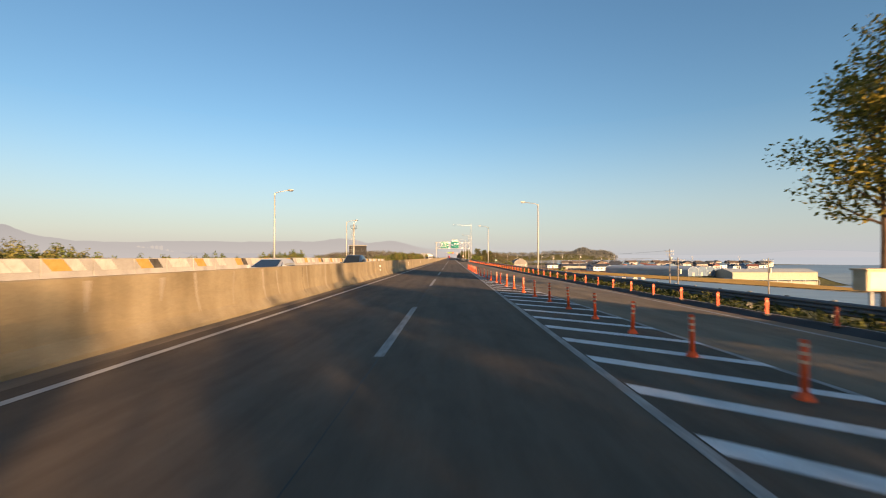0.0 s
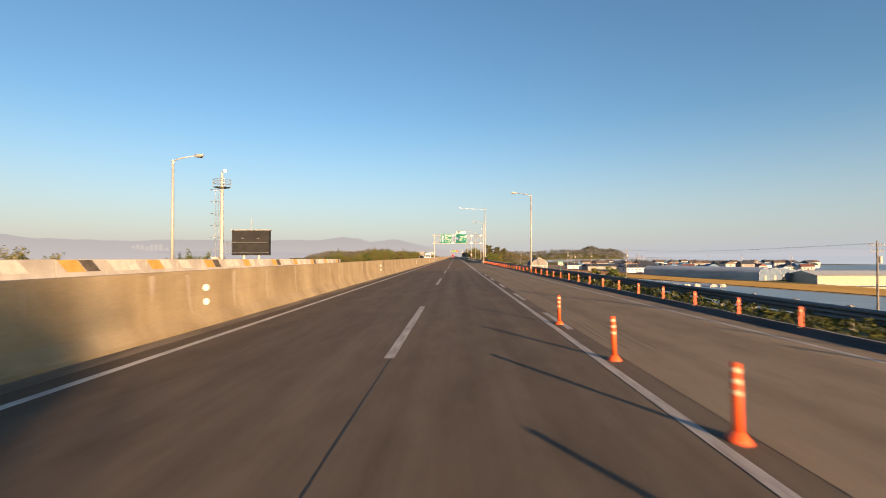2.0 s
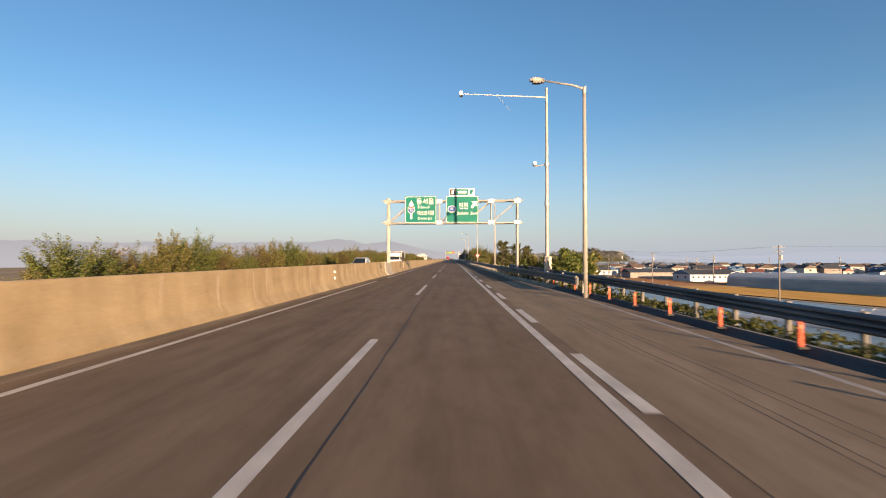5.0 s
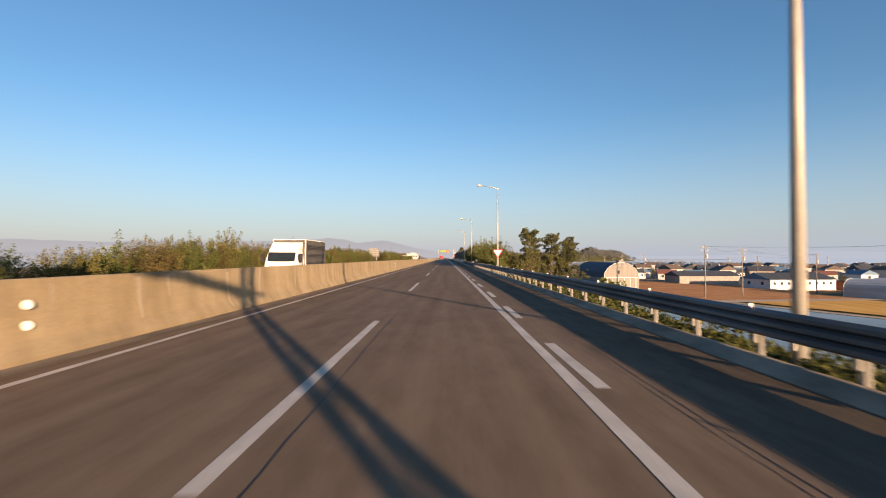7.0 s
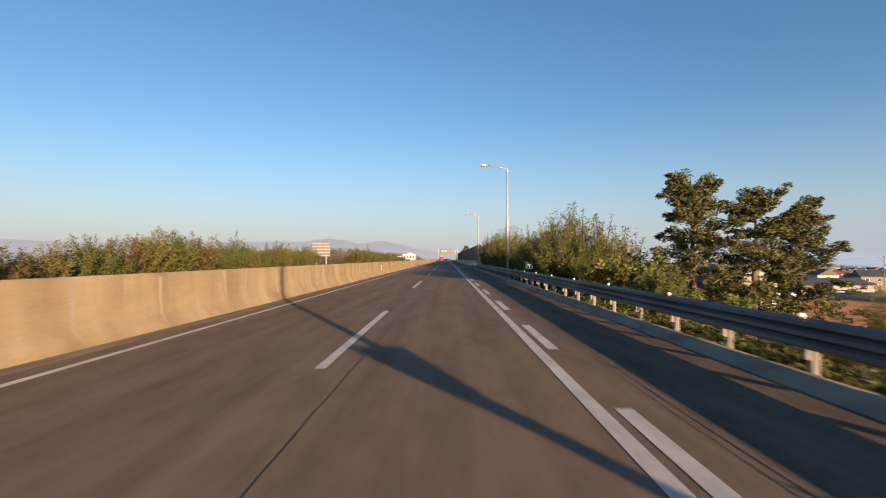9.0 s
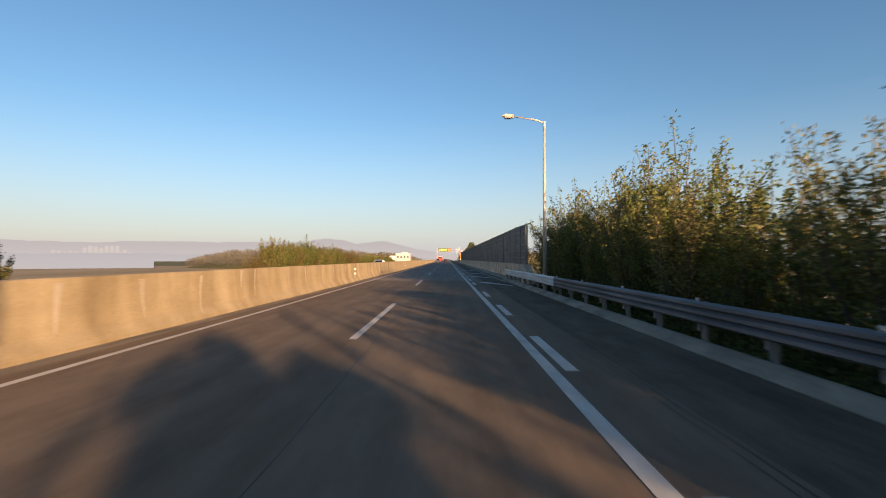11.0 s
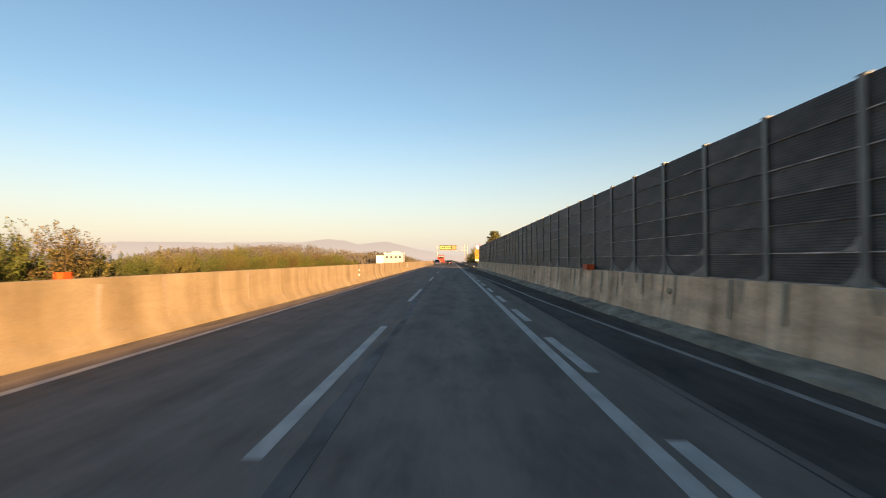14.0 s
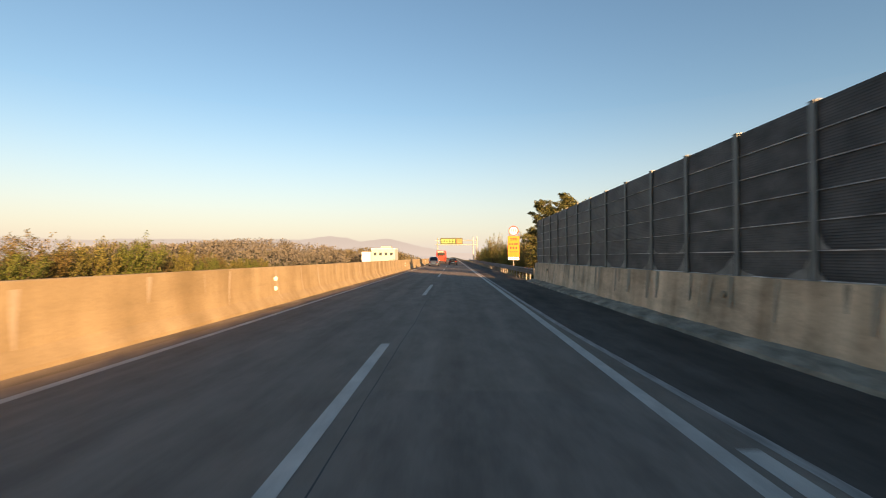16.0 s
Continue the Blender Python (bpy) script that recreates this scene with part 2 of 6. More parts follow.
structure("lane_line", painted(Build(), -150, 178, LINE_LEFT, 0.15), PAINT, "solid white edge line beside the median barrier", "road marking")
structure("lane_line", painted(Build(), 184, 900, LINE_LEFT, 0.15), PAINT, "solid white edge line beside the median barrier", "road marking")
structure("lane_line", painted(Build(), -150, JOIN, LINE_RIGHT, 0.14), PAINT_WORN, "worn solid white lane line", "road marking")
structure("lane_line", painted(Build(), JOIN, 900, LINE_RIGHT, 0.19), PAINT, "solid white lane line", "road marking")
for y0, y1, w in ((-60, 186, 0.13), (350, 900, 0.13)):
    structure("lane_line", painted(Build(), y0, y1, EDGE_LINE, w), PAINT_WORN, "thin worn white shoulder line", "road marking")

# white dashes of 8 m every 20 m, repainted in three stretches
dash_starts = [36.0 - 8 - 20 * k for k in range(6)] + [45.1, 65.1, 85.1, 103.6, 125.1, 145.1, 165.1, 183.8, 203.9, 224.4] + [53.1 - 8 + 20 * k for k in range(10, 19)] + [420.2, 439.1] + [459.6 + 19.7 * k for k in range(12)]
for y in dash_starts:
    worn = y < JOIN
    structure("lane_dash", painted(Build(), y, y + (9.3 if y in (103.6, 203.9) else 8), 0.0, 0.17), PAINT_WORN if worn else PAINT, "white dashed lane marking on asphalt", "road marking")
# short broad dashes beside the solid line
y, shorts = 122.6 - 3.3 - 7 * 7.29, []
for i in range(17):
    shorts.append(y)
    y += 7.29
shorts += [193.6, 200.5, 206.7, 213.8, 220.9, 228.1, 235.2, 241.4, 247.9, 254.8, 260.0, 266.7, 273.5, 280.4]
shorts += [287.3 + 7 * k for k in range(8)]
shorts += [345.9, 351.5, 357.4, 363.8, 368.4, 374.2, 380.5, 385.8] + [390.6 + 5.88 * k for k in range(11)] + [454.0, 459.4]
for y in shorts:
    structure("lane_dash", painted(Build(), y, y + 3.2, along(LINE_RIGHT, y) + 0.31, 0.15 if y < JOIN else 0.2), PAINT_WORN if y < JOIN else PAINT, "short broad white dash beside a solid line", "road marking")

# hatched gore between the main lanes and the slip lane
GORE = [(-60, 7.4), (-20, 6.8), (7, 6.1), (22, 5.45), (33, 4.92), (39, 4.65), (48, 4.1), (58, 3.6)]
structure("gore_line", painted(Build(), -60, 58, GORE, 0.12), PAINT_WORN, "worn white outer line of the hatched gore", "road marking")
y = -25.04
while y < 52:
    xi = along(LINE_RIGHT, y) + 0.1
    xo = along(GORE, y - 2.0)
    n = xo - xi
    slope = -0.86
    w = 0.36
    b = Build()
    xo2 = along(GORE, y + slope * n)
    b.add([(xi, y, 0.006), (xo2, y + slope * (xo2 - xi), 0.006), (xo2, y + slope * (xo2 - xi) + w, 0.006), (xi, y + w + 0.12, 0.006)], [(0, 1, 2, 3)])
    structure("gore_stripe", b, PAINT_NEW, "white diagonal stripe of a hatched gore", "road marking")
    y += 1.82

# resurfaced lane and repair patches
LANE_DARK = material("resurfaced_asphalt", (0.147, 0.126, 0.109), (0.220, 0.188, 0.161), 0.8, 0.8, (1.6, 0.06, 1), 80, 0.3, stain=0.5, spec=0.08)
PATCHED = material("patch_asphalt", (0.081, 0.078, 0.074), (0.176, 0.170, 0.162), 0.85, 1.6, (1, 0.5, 1), 70, 0.4, stain=0.6)
structure("road", strip(360, 464.4, [(360, 0.5), (405, 0.52), (430, 0.25), (464.4, 0.28)], [(360, 3.32), (464.4, 3.5)], 0.0025), LANE_DARK, "darker resurfaced asphalt lane", "road")
def patch_mark(x0, x1, y0, y1, seed):
    r = random.Random(seed)
    n = 9
    front = [(x0 + (x1 - x0) * i / n, y0 + r.uniform(-0.12, 0.12), 0.0035) for i in range(n + 1)]
    back = [(x0 + (x1 - x0) * i / n, y1 + r.uniform(-0.12, 0.12), 0.0035) for i in range(n + 1)]
    b = Build().add(front + back, [(i, i + 1, n + 2 + i, n + 1 + i) for i in range(n)])
    structure("road_patch", b, PATCHED, "dark repaired patch in the asphalt", "road patch")


for q, (x0, x1, y0, y1) in enumerate(((-3.0, 0.3, 393.2, 394.6), (-3.6, -2.0, 390.2, 391.8), (0.9, 2.6, 395.4, 396.0))):
    patch_mark(x0, x1, y0, y1, q)

# slow-down triangles painted on the shoulder
def triangle_mark(x, y):
    outer = [(x - 1.1, y + 3.6), (x + 0.95, y + 3.5), (x + 0.1, y)]
    inner = [(x - 0.55, y + 3.25), (x + 0.62, y + 3.2), (x + 0.12, y + 1.0)]
    b = Build().add([(a, c, 0.006) for a, c in outer + inner], [(0, 3, 4, 1), (1, 4, 5, 2), (2, 5, 3, 0)])
    structure("triangle_mark", b, PAINT, "white outlined triangle painted on the shoulder", "road marking")


def wedge_mark(x, y):
    outline = [(-1.01, 2.64), (-0.29, 1.97), (0.27, 0.25), (1.07, -2.6), (0.93, -2.66), (-0.22, -0.05), (-0.65, 1.28)]
    b = Build().add([(x + a, y + c, 0.006) for a, c in outline], [(0, 6, 1), (1, 6, 5, 2), (2, 5, 4, 3)])
    structure("wedge_mark", b, PAINT, "long white wedge painted on the shoulder", "road marking")


triangle_mark(5.0, 381.6)
wedge_mark(5.0, 370.3)
wedge_mark(5.0, 347.5)
wedge_mark(5.0, 359.0)

# tar-sealed joint that wanders beside the lane line, and tyre marks on the slip lane
rng = random.Random(5)
def seam(x, y0, y1, w, wander=0.05):
    b = Build()
    y, k = y0, 0
    while y < y1:
        xx = (along(x, y) if isinstance(x, list) else x) + wander * (noise.noise(Vector((y * 0.21, x[0][1] if isinstance(x, list) else x, 7))) + 0.5 * noise.noise(Vector((y * 0.9, 2, 1))))
        ww = w * (0.6 + 0.8 * rng.random())
        b.v += [(xx - ww / 2, y, 0.004), (xx + ww / 2, y, 0.004)]
        y += 0.7
    b.f = [(2 * i, 2 * i + 1, 2 * i + 3, 2 * i + 2) for i in range(len(b.v) // 2 - 1)]
    return b


SEAM = [(JOIN, 0.42), (120, 0.44), (190, 0.4), (222, 0.32), (280, 0.57), (340, 0.5), (405, 0.52), (430, 0.25), (470, 0.3), (700, 0.2)]
structure("road_seam", seam(SEAM, 352, 480, 0.014, 0.05), TAR, "broad dark tar seal over the joint", "road seam")
structure("road_seam", seam(SEAM, JOIN, 352, 0.019), TAR, "dark tar-sealed joint in the asphalt", "road seam")
for x0, y0, y1, w in ((-0.09, 372, 440, 0.17),):
    structure("road_seam", seam([(y, along(SEAM, y) + x0) for y in steps(y0, y1, 10)], y0, y1, w, 0.07), PATCHED, "dark smear of old tar beside the joint", "road seam")
structure("road_seam", seam(0.02, -40, JOIN, 0.02, 0.03), TAR, "dark tar-sealed joint in the asphalt", "road seam")
structure("road_seam", seam([(180, 4.5), (240, 4.47), (345, 4.55), (445, 4.45)], 180, 445, 0.012), TAR, "dark joint between lane and shoulder", "road seam")
structure("road_seam", seam([(186, 4.38), (240, 4.36), (345, 4.42)], 186, 345, 0.009), TAR, "thin dark crack beside the shoulder joint", "road seam")
TYRE_MARK = material("tyre_mark", (0.05, 0.043, 0.036), (0.10, 0.086, 0.072), 0.9, 3, (1, 0.3, 1), 40, 0.1)
for dx in (0.0, 0.16, 0.55, 0.72):
    structure("tyre_mark", seam([(66, 4.0 + dx), (104, 4.6 + dx), (145, 4.9 + dx), (178, 4.6 + dx)], 66, 178, 0.02, 0.10), TYRE_MARK, "dark curved tyre mark across the slip lane", "tyre mark")
for y0, x0 in ((JOIN, 0), (179.5, 0), (289, 0)):
    structure("road_seam", Build().add([(-4.4, y0, 0.0045), (4.6, y0 + 0.15, 0.0045), (4.6, y0 + 0.18, 0.0045), (-4.4, y0 + 0.03, 0.0045)], [(0, 1, 2, 3)]), TAR, "transverse bridge joint across the road", "road seam")
SLIP = material("slip_lane_asphalt", (0.174, 0.139, 0.099), (0.234, 0.192, 0.140), 0.9, 0.8, (1.4, 0.06, 1), 70, 0.35, stain=0.2, spec=0.08)
structure("slip_lane", strip(-60, 178, [(p[0], max(p[1], 3.75) + 0.06) for p in GORE + [(178, 3.7)]], ROAD_EDGE, 0.003), SLIP, "paler tan asphalt slip lane", "road")
DARK_SHOULDER = material("dark_shoulder", (0.066, 0.058, 0.051), (0.127, 0.111, 0.098), 0.9, 0.9, (1.0, 0.12, 1), 70, 0.4, stain=0.5, spec=0.08)
structure("road_shoulder", strip(354.02, 900, [(354, 4.6), (440, 4.6), (462, 4.12), (470, 3.95), (900, 3.95)], [(354, 6.75), (380, 6.66), (430, 6.5), (900, 6.45)], 0.003), DARK_SHOULDER, "dark asphalt shoulder beside the noise wall", "road shoulder")
structure("road_shoulder", strip(178, 354, 4.62, ROAD_EDGE, 0.003), ASPHALT_SHOULDER, "asphalt shoulder beside the kerb, toned down to deepen the rail shade", "road shoulder")
structure("road_verge", strip(-150, 900, -4.85, -4.35, 0.003), GRIME, "dark dirt strip along the barrier foot", "dirt")
structure("road_verge", strip(-60, 180, [(p[0], p[1] - 0.1) for p in ROAD_EDGE], [(p[0], p[1] + 0.9) for p in ROAD_EDGE], -0.02), GRIME, "dark gritty verge under the guardrail", "dirt")

# ---- median barrier ----
BARRIER = [(-0.36, 0.0), (-0.36, 0.08), (-0.17, 0.33), (-0.11, 0.72), (-0.09, 1.30), (-0.07, 1.32), (0.07, 1.32), (0.09, 1.30), (0.11, 0.72), (0.17, 0.33), (0.36, 0.08), (0.36, 0.0)]
MEDIAN_X = -5.12
STAIN = material("rain_streak", (0.294, 0.244, 0.182), (0.387, 0.333, 0.259), 0.9, 2, (1, 1, 0.3), 20, 0.1)
JOINT = material("dark_joint", (0.03, 0.027, 0.024), (0.06, 0.05, 0.045), 0.95)
median = thing("median_barrier", "tall weathered concrete median barrier with pale rain streaks", "barrier")
cuts = [-60, 20, 58, 110, 143, 178.6, 193, 232, 289, 318, 365, 420, 464, 500, 530, 640, 800]
for y0, y1 in zip(cuts, cuts[1:]):
    part("barrier_section", Build().sweep(BARRIER, [(MEDIAN_X, yy, 0) for yy in steps(y0 + 0.02, y1 - 0.02, 10)]), CONCRETE, median)
    part("joint", Build().sweep([(a * 0.97, u * 0.99) for a, u in BARRIER], [(MEDIAN_X, y1 - 0.03, 0), (MEDIAN_X, y1 + 0.03, 0)]), JOINT, median)
part("gantry_block", Build().sweep([(a * 1.5 if u < 0.5 else a * 1.9, u * 1.015) for a, u in BARRIER], [(MEDIAN_X, yy, 0) for yy in (190.4, 191.0, 194.2, 195.0)]), material("grey_block_concrete", (0.23, 0.215, 0.19), (0.36, 0.34, 0.31), 0.9, 0.9, (1, 1, 0.5), 25, 0.3), median, "paler concrete block round the gantry leg")
# pale rain streaks run down the face
rng = random.Random(11)
face = [(0.094, 1.29), (0.114, 0.72), (0.174, 0.33), (0.30, 0.155)]
streaks = Build()
y = -40.0
while y < 620:
    w = rng.uniform(0.05, 0.22)
    top, depth = rng.uniform(0.0, 0.35), rng.choice((1, 2, 2, 3))
    k = len(streaks.v)
    lean = rng.uniform(-0.1, 0.1)
    for i in range(depth + 1):
        a, u = face[i]
        s = 1 - 0.75 * i / depth
        if i == 0:
            u -= top * 0.3
        streaks.v += [(MEDIAN_X + a + 0.004, y + lean * i - w * s / 2, u), (MEDIAN_X + a + 0.004, y + lean * i + w * s / 2, u)]
    streaks.f += [(k + 2 * i, k + 2 * i + 2, k + 2 * i + 3, k + 2 * i + 1) for i in range(depth)]
    y += rng.uniform(0.8, 4.2)
tagged(part("lime_deposit", streaks, STAIN, median, "pale lime streaks down the barrier face"), kind="stuff")

# round white reflectors in pairs on the barrier
reflector = thing("reflector", "pair of round white reflectors on the concrete barrier", "reflector", "reflectors on the median barrier")
for z in (0.56, 0.90):
    b = Build()
    b.tube([(0.0, 0.0, z), (0.05, 0.0, z)], 0.05, 10)
    b.tube([(0.05, 0.0, z), (0.075, -0.01, z)], [0.085, 0.075], 12)
    part("reflector_disc", b, WHITE, reflector)
reflector.location = (MEDIAN_X + 0.1, 41.5, 0)
for y in (-2, 68.8, 96, 131.5, 170, 208.3, 264.6, 308, 351.2, 395.3, 435.8, 475.2, 520, 565):
    copy_thing(reflector, pose(MEDIAN_X + 0.1, y, 0))

# ---- guardrails ----
WAVE = [(0.0, 0.39), (-0.08, 0.43), (-0.08, 0.48), (0.0, 0.52), (-0.08, 0.56), (-0.08, 0.61), (0.0, 0.65), (-0.08, 0.69), (-0.08, 0.74), (0.0, 0.78),
        (0.012, 0.78), (-0.066, 0.735), (-0.066, 0.695), (0.012, 0.655), (-0.066, 0.605), (-0.066, 0.565), (0.012, 0.525), (-0.066, 0.475), (-0.066, 0.435), (0.012, 0.39)]
RAIL_STEEL = material("rail_steel", (0.085, 0.088, 0.095), (0.16, 0.165, 0.175), 0.6, 1.2, (1, 0.3, 1), 30, 0.05, 0.25)
POST_PALE = material("post_cap", (0.15, 0.145, 0.135), (0.23, 0.22, 0.20), 0.6, 4)
SINK = [(-60, -0.42), (10, -0.42), (57, -0.53), (97, -0.36), (125, -0.37), (150, -0.18), (165, -0.02), (186, 0.2), (206, 0.22)]
def guardrail(line, y0, y1, label, steel=None):
    t = thing("guardrail", label, "guardrail", "guardrails along the road")
    sink = lambda y: along(SINK, y) if line is RAIL_A else 0.02
    wave = WAVE if line is RAIL_A else [(u, (w - 0.39) * 1.12 + 0.385) for u, w in WAVE]
    part("beam", Build().sweep(wave, [(along(line, y), y, sink(y)) for y in steps(y0, y1, 4)]), steel or RAIL_STEEL, t)
    for y in (y0, y1):
        x = along(line, y)
        part("end_terminal", Build().tube([(x + 0.02, y, 0.40), (x + 0.02, y, 0.77)], 0.10, 10), steel or RAIL_STEEL, t)
    post = Build().tube([(0, 0, -0.9), (0, 0, 0.80)], 0.07, 8).mesh("post", POST_PALE)
    block = Build().box(-0.06, 0.0, -0.045, 0.045, 0.24, 0.40).mesh("post_block", POST_PALE)
    knob = Build().tube([(0, 0, 0.80), (0, 0, 0.83)], 0.012, 6).tube([(0, 0.012, 0.86), (0, -0.012, 0.86)], 0.032, 10).mesh("rail_reflector", WHITE)
    y = y0 + 0.6
    while y < y1:
        x = along(line, y)
        p = part("post", post, None, t)
        p.location = (x + 0.13, y, sink(y))
        if line is RAIL_B or line is RAIL_A and (y < 75 and round((y - y0) / 2) % 2):
            q = part("reflector_block", block, None, t)
            q.location = (x + 0.06, y, sink(y))
        if line is RAIL_B and round((y - y0) / 2) % 2:
            part("rail_reflector", knob, None, t).location = (x - 0.02, y, sink(y))
        y += 2.0
    return t


guardrail(RAIL_A, -40, 199.5, "galvanised three-wave guardrail on round posts beside grass")
guardrail(RAIL_B, 166, 337, "galvanised three-wave guardrail behind a concrete kerb")
NEW_STEEL = material("new_galvanised_steel", (0.50, 0.51, 0.52), (0.64, 0.65, 0.66), 0.5, 1.5, (1, 0.3, 1), 30, 0.05, 0.3)
guardrail(RAIL_B, 337.1, 354, "newer bright galvanised guardrail in front of the noise wall", NEW_STEEL)
RAIL_C = [(492.5, 7.0), (900, 7.1)]
guardrail(RAIL_C, 492.6, 640, "galvanised guardrail past the end of the noise wall")

KERB = [(0.0, -0.1), (0.0, 0.012), (0.26, 0.122), (0.30, 0.14), (0.33, 0.143), (0.42, 0.135), (0.45, -0.1)]
KERB_MAT = material("kerb_concrete", (0.170, 0.141, 0.107), (0.326, 0.281, 0.215), 0.9, 1.4, (1, 0.5, 1), 30, 0.4, stain=0.5)
KERB_LINE = [(170, 7.16), (187, 6.37), (345, 6.32), (350, 6.4)]
LOW_KERB = [(-0.02, -0.1), (-0.02, 0.004), (0.20, 0.10), (0.27, 0.125), (0.42, 0.122), (0.46, -0.1)]
LOW_KERB_LINE = [(-60, 10.25), (9, 9.7), (50, 8.45), (94, 8.12), (118, 7.95), (165, 7.4), (170, 7.14)]
# asphalt kerb coloured extra dark: the shade of its face is painted in
SHADED_KERB = material("shaded_asphalt_kerb", (0.028, 0.028, 0.029), (0.065, 0.063, 0.062), 0.9, 1.4, (1, 0.4, 1), 30, 0.4)
structure("kerb", Build().sweep(LOW_KERB, [(along(LOW_KERB_LINE, y), y, 0) for y in steps(-60, 170, 4)]), SHADED_KERB, "low asphalt kerb along the slip lane, darkened for its shaded face", "kerb")
# pale strips along the rim paint in the sunlit kerb edge
for y0 in np.arange(-60, 168, 12.0):
    b = Build()
    for y in steps(y0, y0 + 11.4, 4):
        x = along(LOW_KERB_LINE, y) + 0.29
        b.v += [(x, y, 0.130), (x + 0.06, y, 0.129)]
    b.f = [(2 * i, 2 * i + 1, 2 * i + 3, 2 * i + 2) for i in range(len(b.v) // 2 - 1)]
    structure("kerb_lit_edge", b, PAINT_WORN, "thin pale strip painted as the lit edge of the kerb top", "road marking")
kerb = structure("kerb", Build().sweep(KERB, [(along(KERB_LINE, y), y, 0) for y in steps(170.1, 350, 4)]), KERB_MAT, "low sloping concrete kerb under the guardrail", "kerb")
for y in steps(174, 346, 4):
    part("kerb_joint", Build().box(-0.003, 0.43, -0.012, 0.012, -0.05, 0.012).mesh("kerb_joint", JOINT), None, kerb).location = (along(KERB_LINE, y), y, 0)

# ---- orange delineator posts ----
BAND = material("board_band", (0.527, 0.153, 0.077), (0.629, 0.207, 0.115), 0.5, 3)
REFLECT = material("reflective_band", (0.558, 0.360, 0.252), (0.666, 0.450, 0.324), 0.4, 3)
def delineator(round_post=True):
    t = thing("delineator_post", "flexible orange delineator post with pale bands on the road", "delineator", "orange posts along the gore and slip lane")
    part("base", Build().tube([(0, 0, 0), (0, 0, 0.03), (0, 0, 0.09)], [0.11, 0.10, 0.05], 12), ORANGE, t)
    part("tube", Build().tube([(0, 0, 0.05), (0, 0, 0.70)], 0.042, 10), ORANGE, t, smooth=True)
    for z in (0.42, 0.52, 0.62):
        part("band", Build().tube([(0, 0, z), (0, 0, z + 0.04)], 0.0445, 10), REFLECT, t, "pale reflective band")
    return t


first = delineator()
TUBES = [(3, 5.42), (13, 5.08), (34.5, 4.05), (42.8, 3.82), (61.7, 3.62), (75, 3.6)]
first.location = (along(TUBES, 5.7), 5.7, 0)
ys = [5.7 - 2.45 * i for i in range(1, 8)] + [5.7 + 2.44 * i for i in range(1, 11)] + [31.7, 34.5, 37.0, 39.8, 42.9, 46.1, 49.2, 52.0, 55.0, 58.2, 61.7, 65.05, 69.1]
for y in ys:
    copy_thing(first, pose(along(TUBES, y), y, 0, 0, random.Random(int(y * 9)).uniform(-3, 3), 0))
BOARD_ORANGE = material("faded_orange", (0.447, 0.062, 0.023), (0.568, 0.095, 0.039), 0.6, 3, (1, 1, 1), 30, 0.05)
board = thing("delineator_post", "flat orange delineator board with a pale band by the guardrail", "delineator", "orange boards beside the guardrail")
part("base", Build().box(-0.09, 0.09, -0.07, 0.07, 0, 0.04), BLACK, board)
part("board", Build().box(-0.040, 0.040, -0.018, 0.018, 0.03, 0.47), BOARD_ORANGE, board)
part("band", Build().box(-0.042, 0.042, -0.02, 0.02, 0.35, 0.41), BAND, board, "pale reflective band")
BOARDS = [(-40, 10.1), (9, 9.86), (50, 8.74), (80, 8.52), (95, 8.3), (109, 8.12), (121, 8.0), (165, 7.5)]
board.location = (along(BOARDS, 1.75), 1.75, 0.09)
y = 4.04
while y < 172:
    copy_thing(board, pose(along(BOARDS, y), y, 0.09, 0, 0, random.Random(int(y)).uniform(-8, 8)))
    y += 2.284 if y < 94 else 2.45

# ---- street lamps ----
LAMP_HEAD = material("lamp_head", (0.10, 0.10, 0.10), (0.2, 0.2, 0.2), 0.5)
def slab_head(reach, s, height):
    """A flat lamp housing that tapers towards its tip."""
    b, k = Build(), []
    for a, w, z0, z1 in ((0.02, 0.06, 0.27, 0.38), (0.14, 0.13, 0.27, 0.42), (0.42, 0.14, 0.28, 0.42), (0.56, 0.08, 0.30, 0.38)):
        k.append([(reach + a * s, -w, height + z0), (reach + a * s, w, height + z0), (reach + a * s, w * 0.8, height + z1), (reach + a * s, -w * 0.8, height + z1)])
    return b.add([p for q in k for p in q], [(4 * i + j, 4 * i + (j + 1) % 4, 4 * i + 4 + (j + 1) % 4, 4 * i + 4 + j) for i in range(3) for j in range(4)] + [(3, 2, 1, 0), (12, 13, 14, 15)])


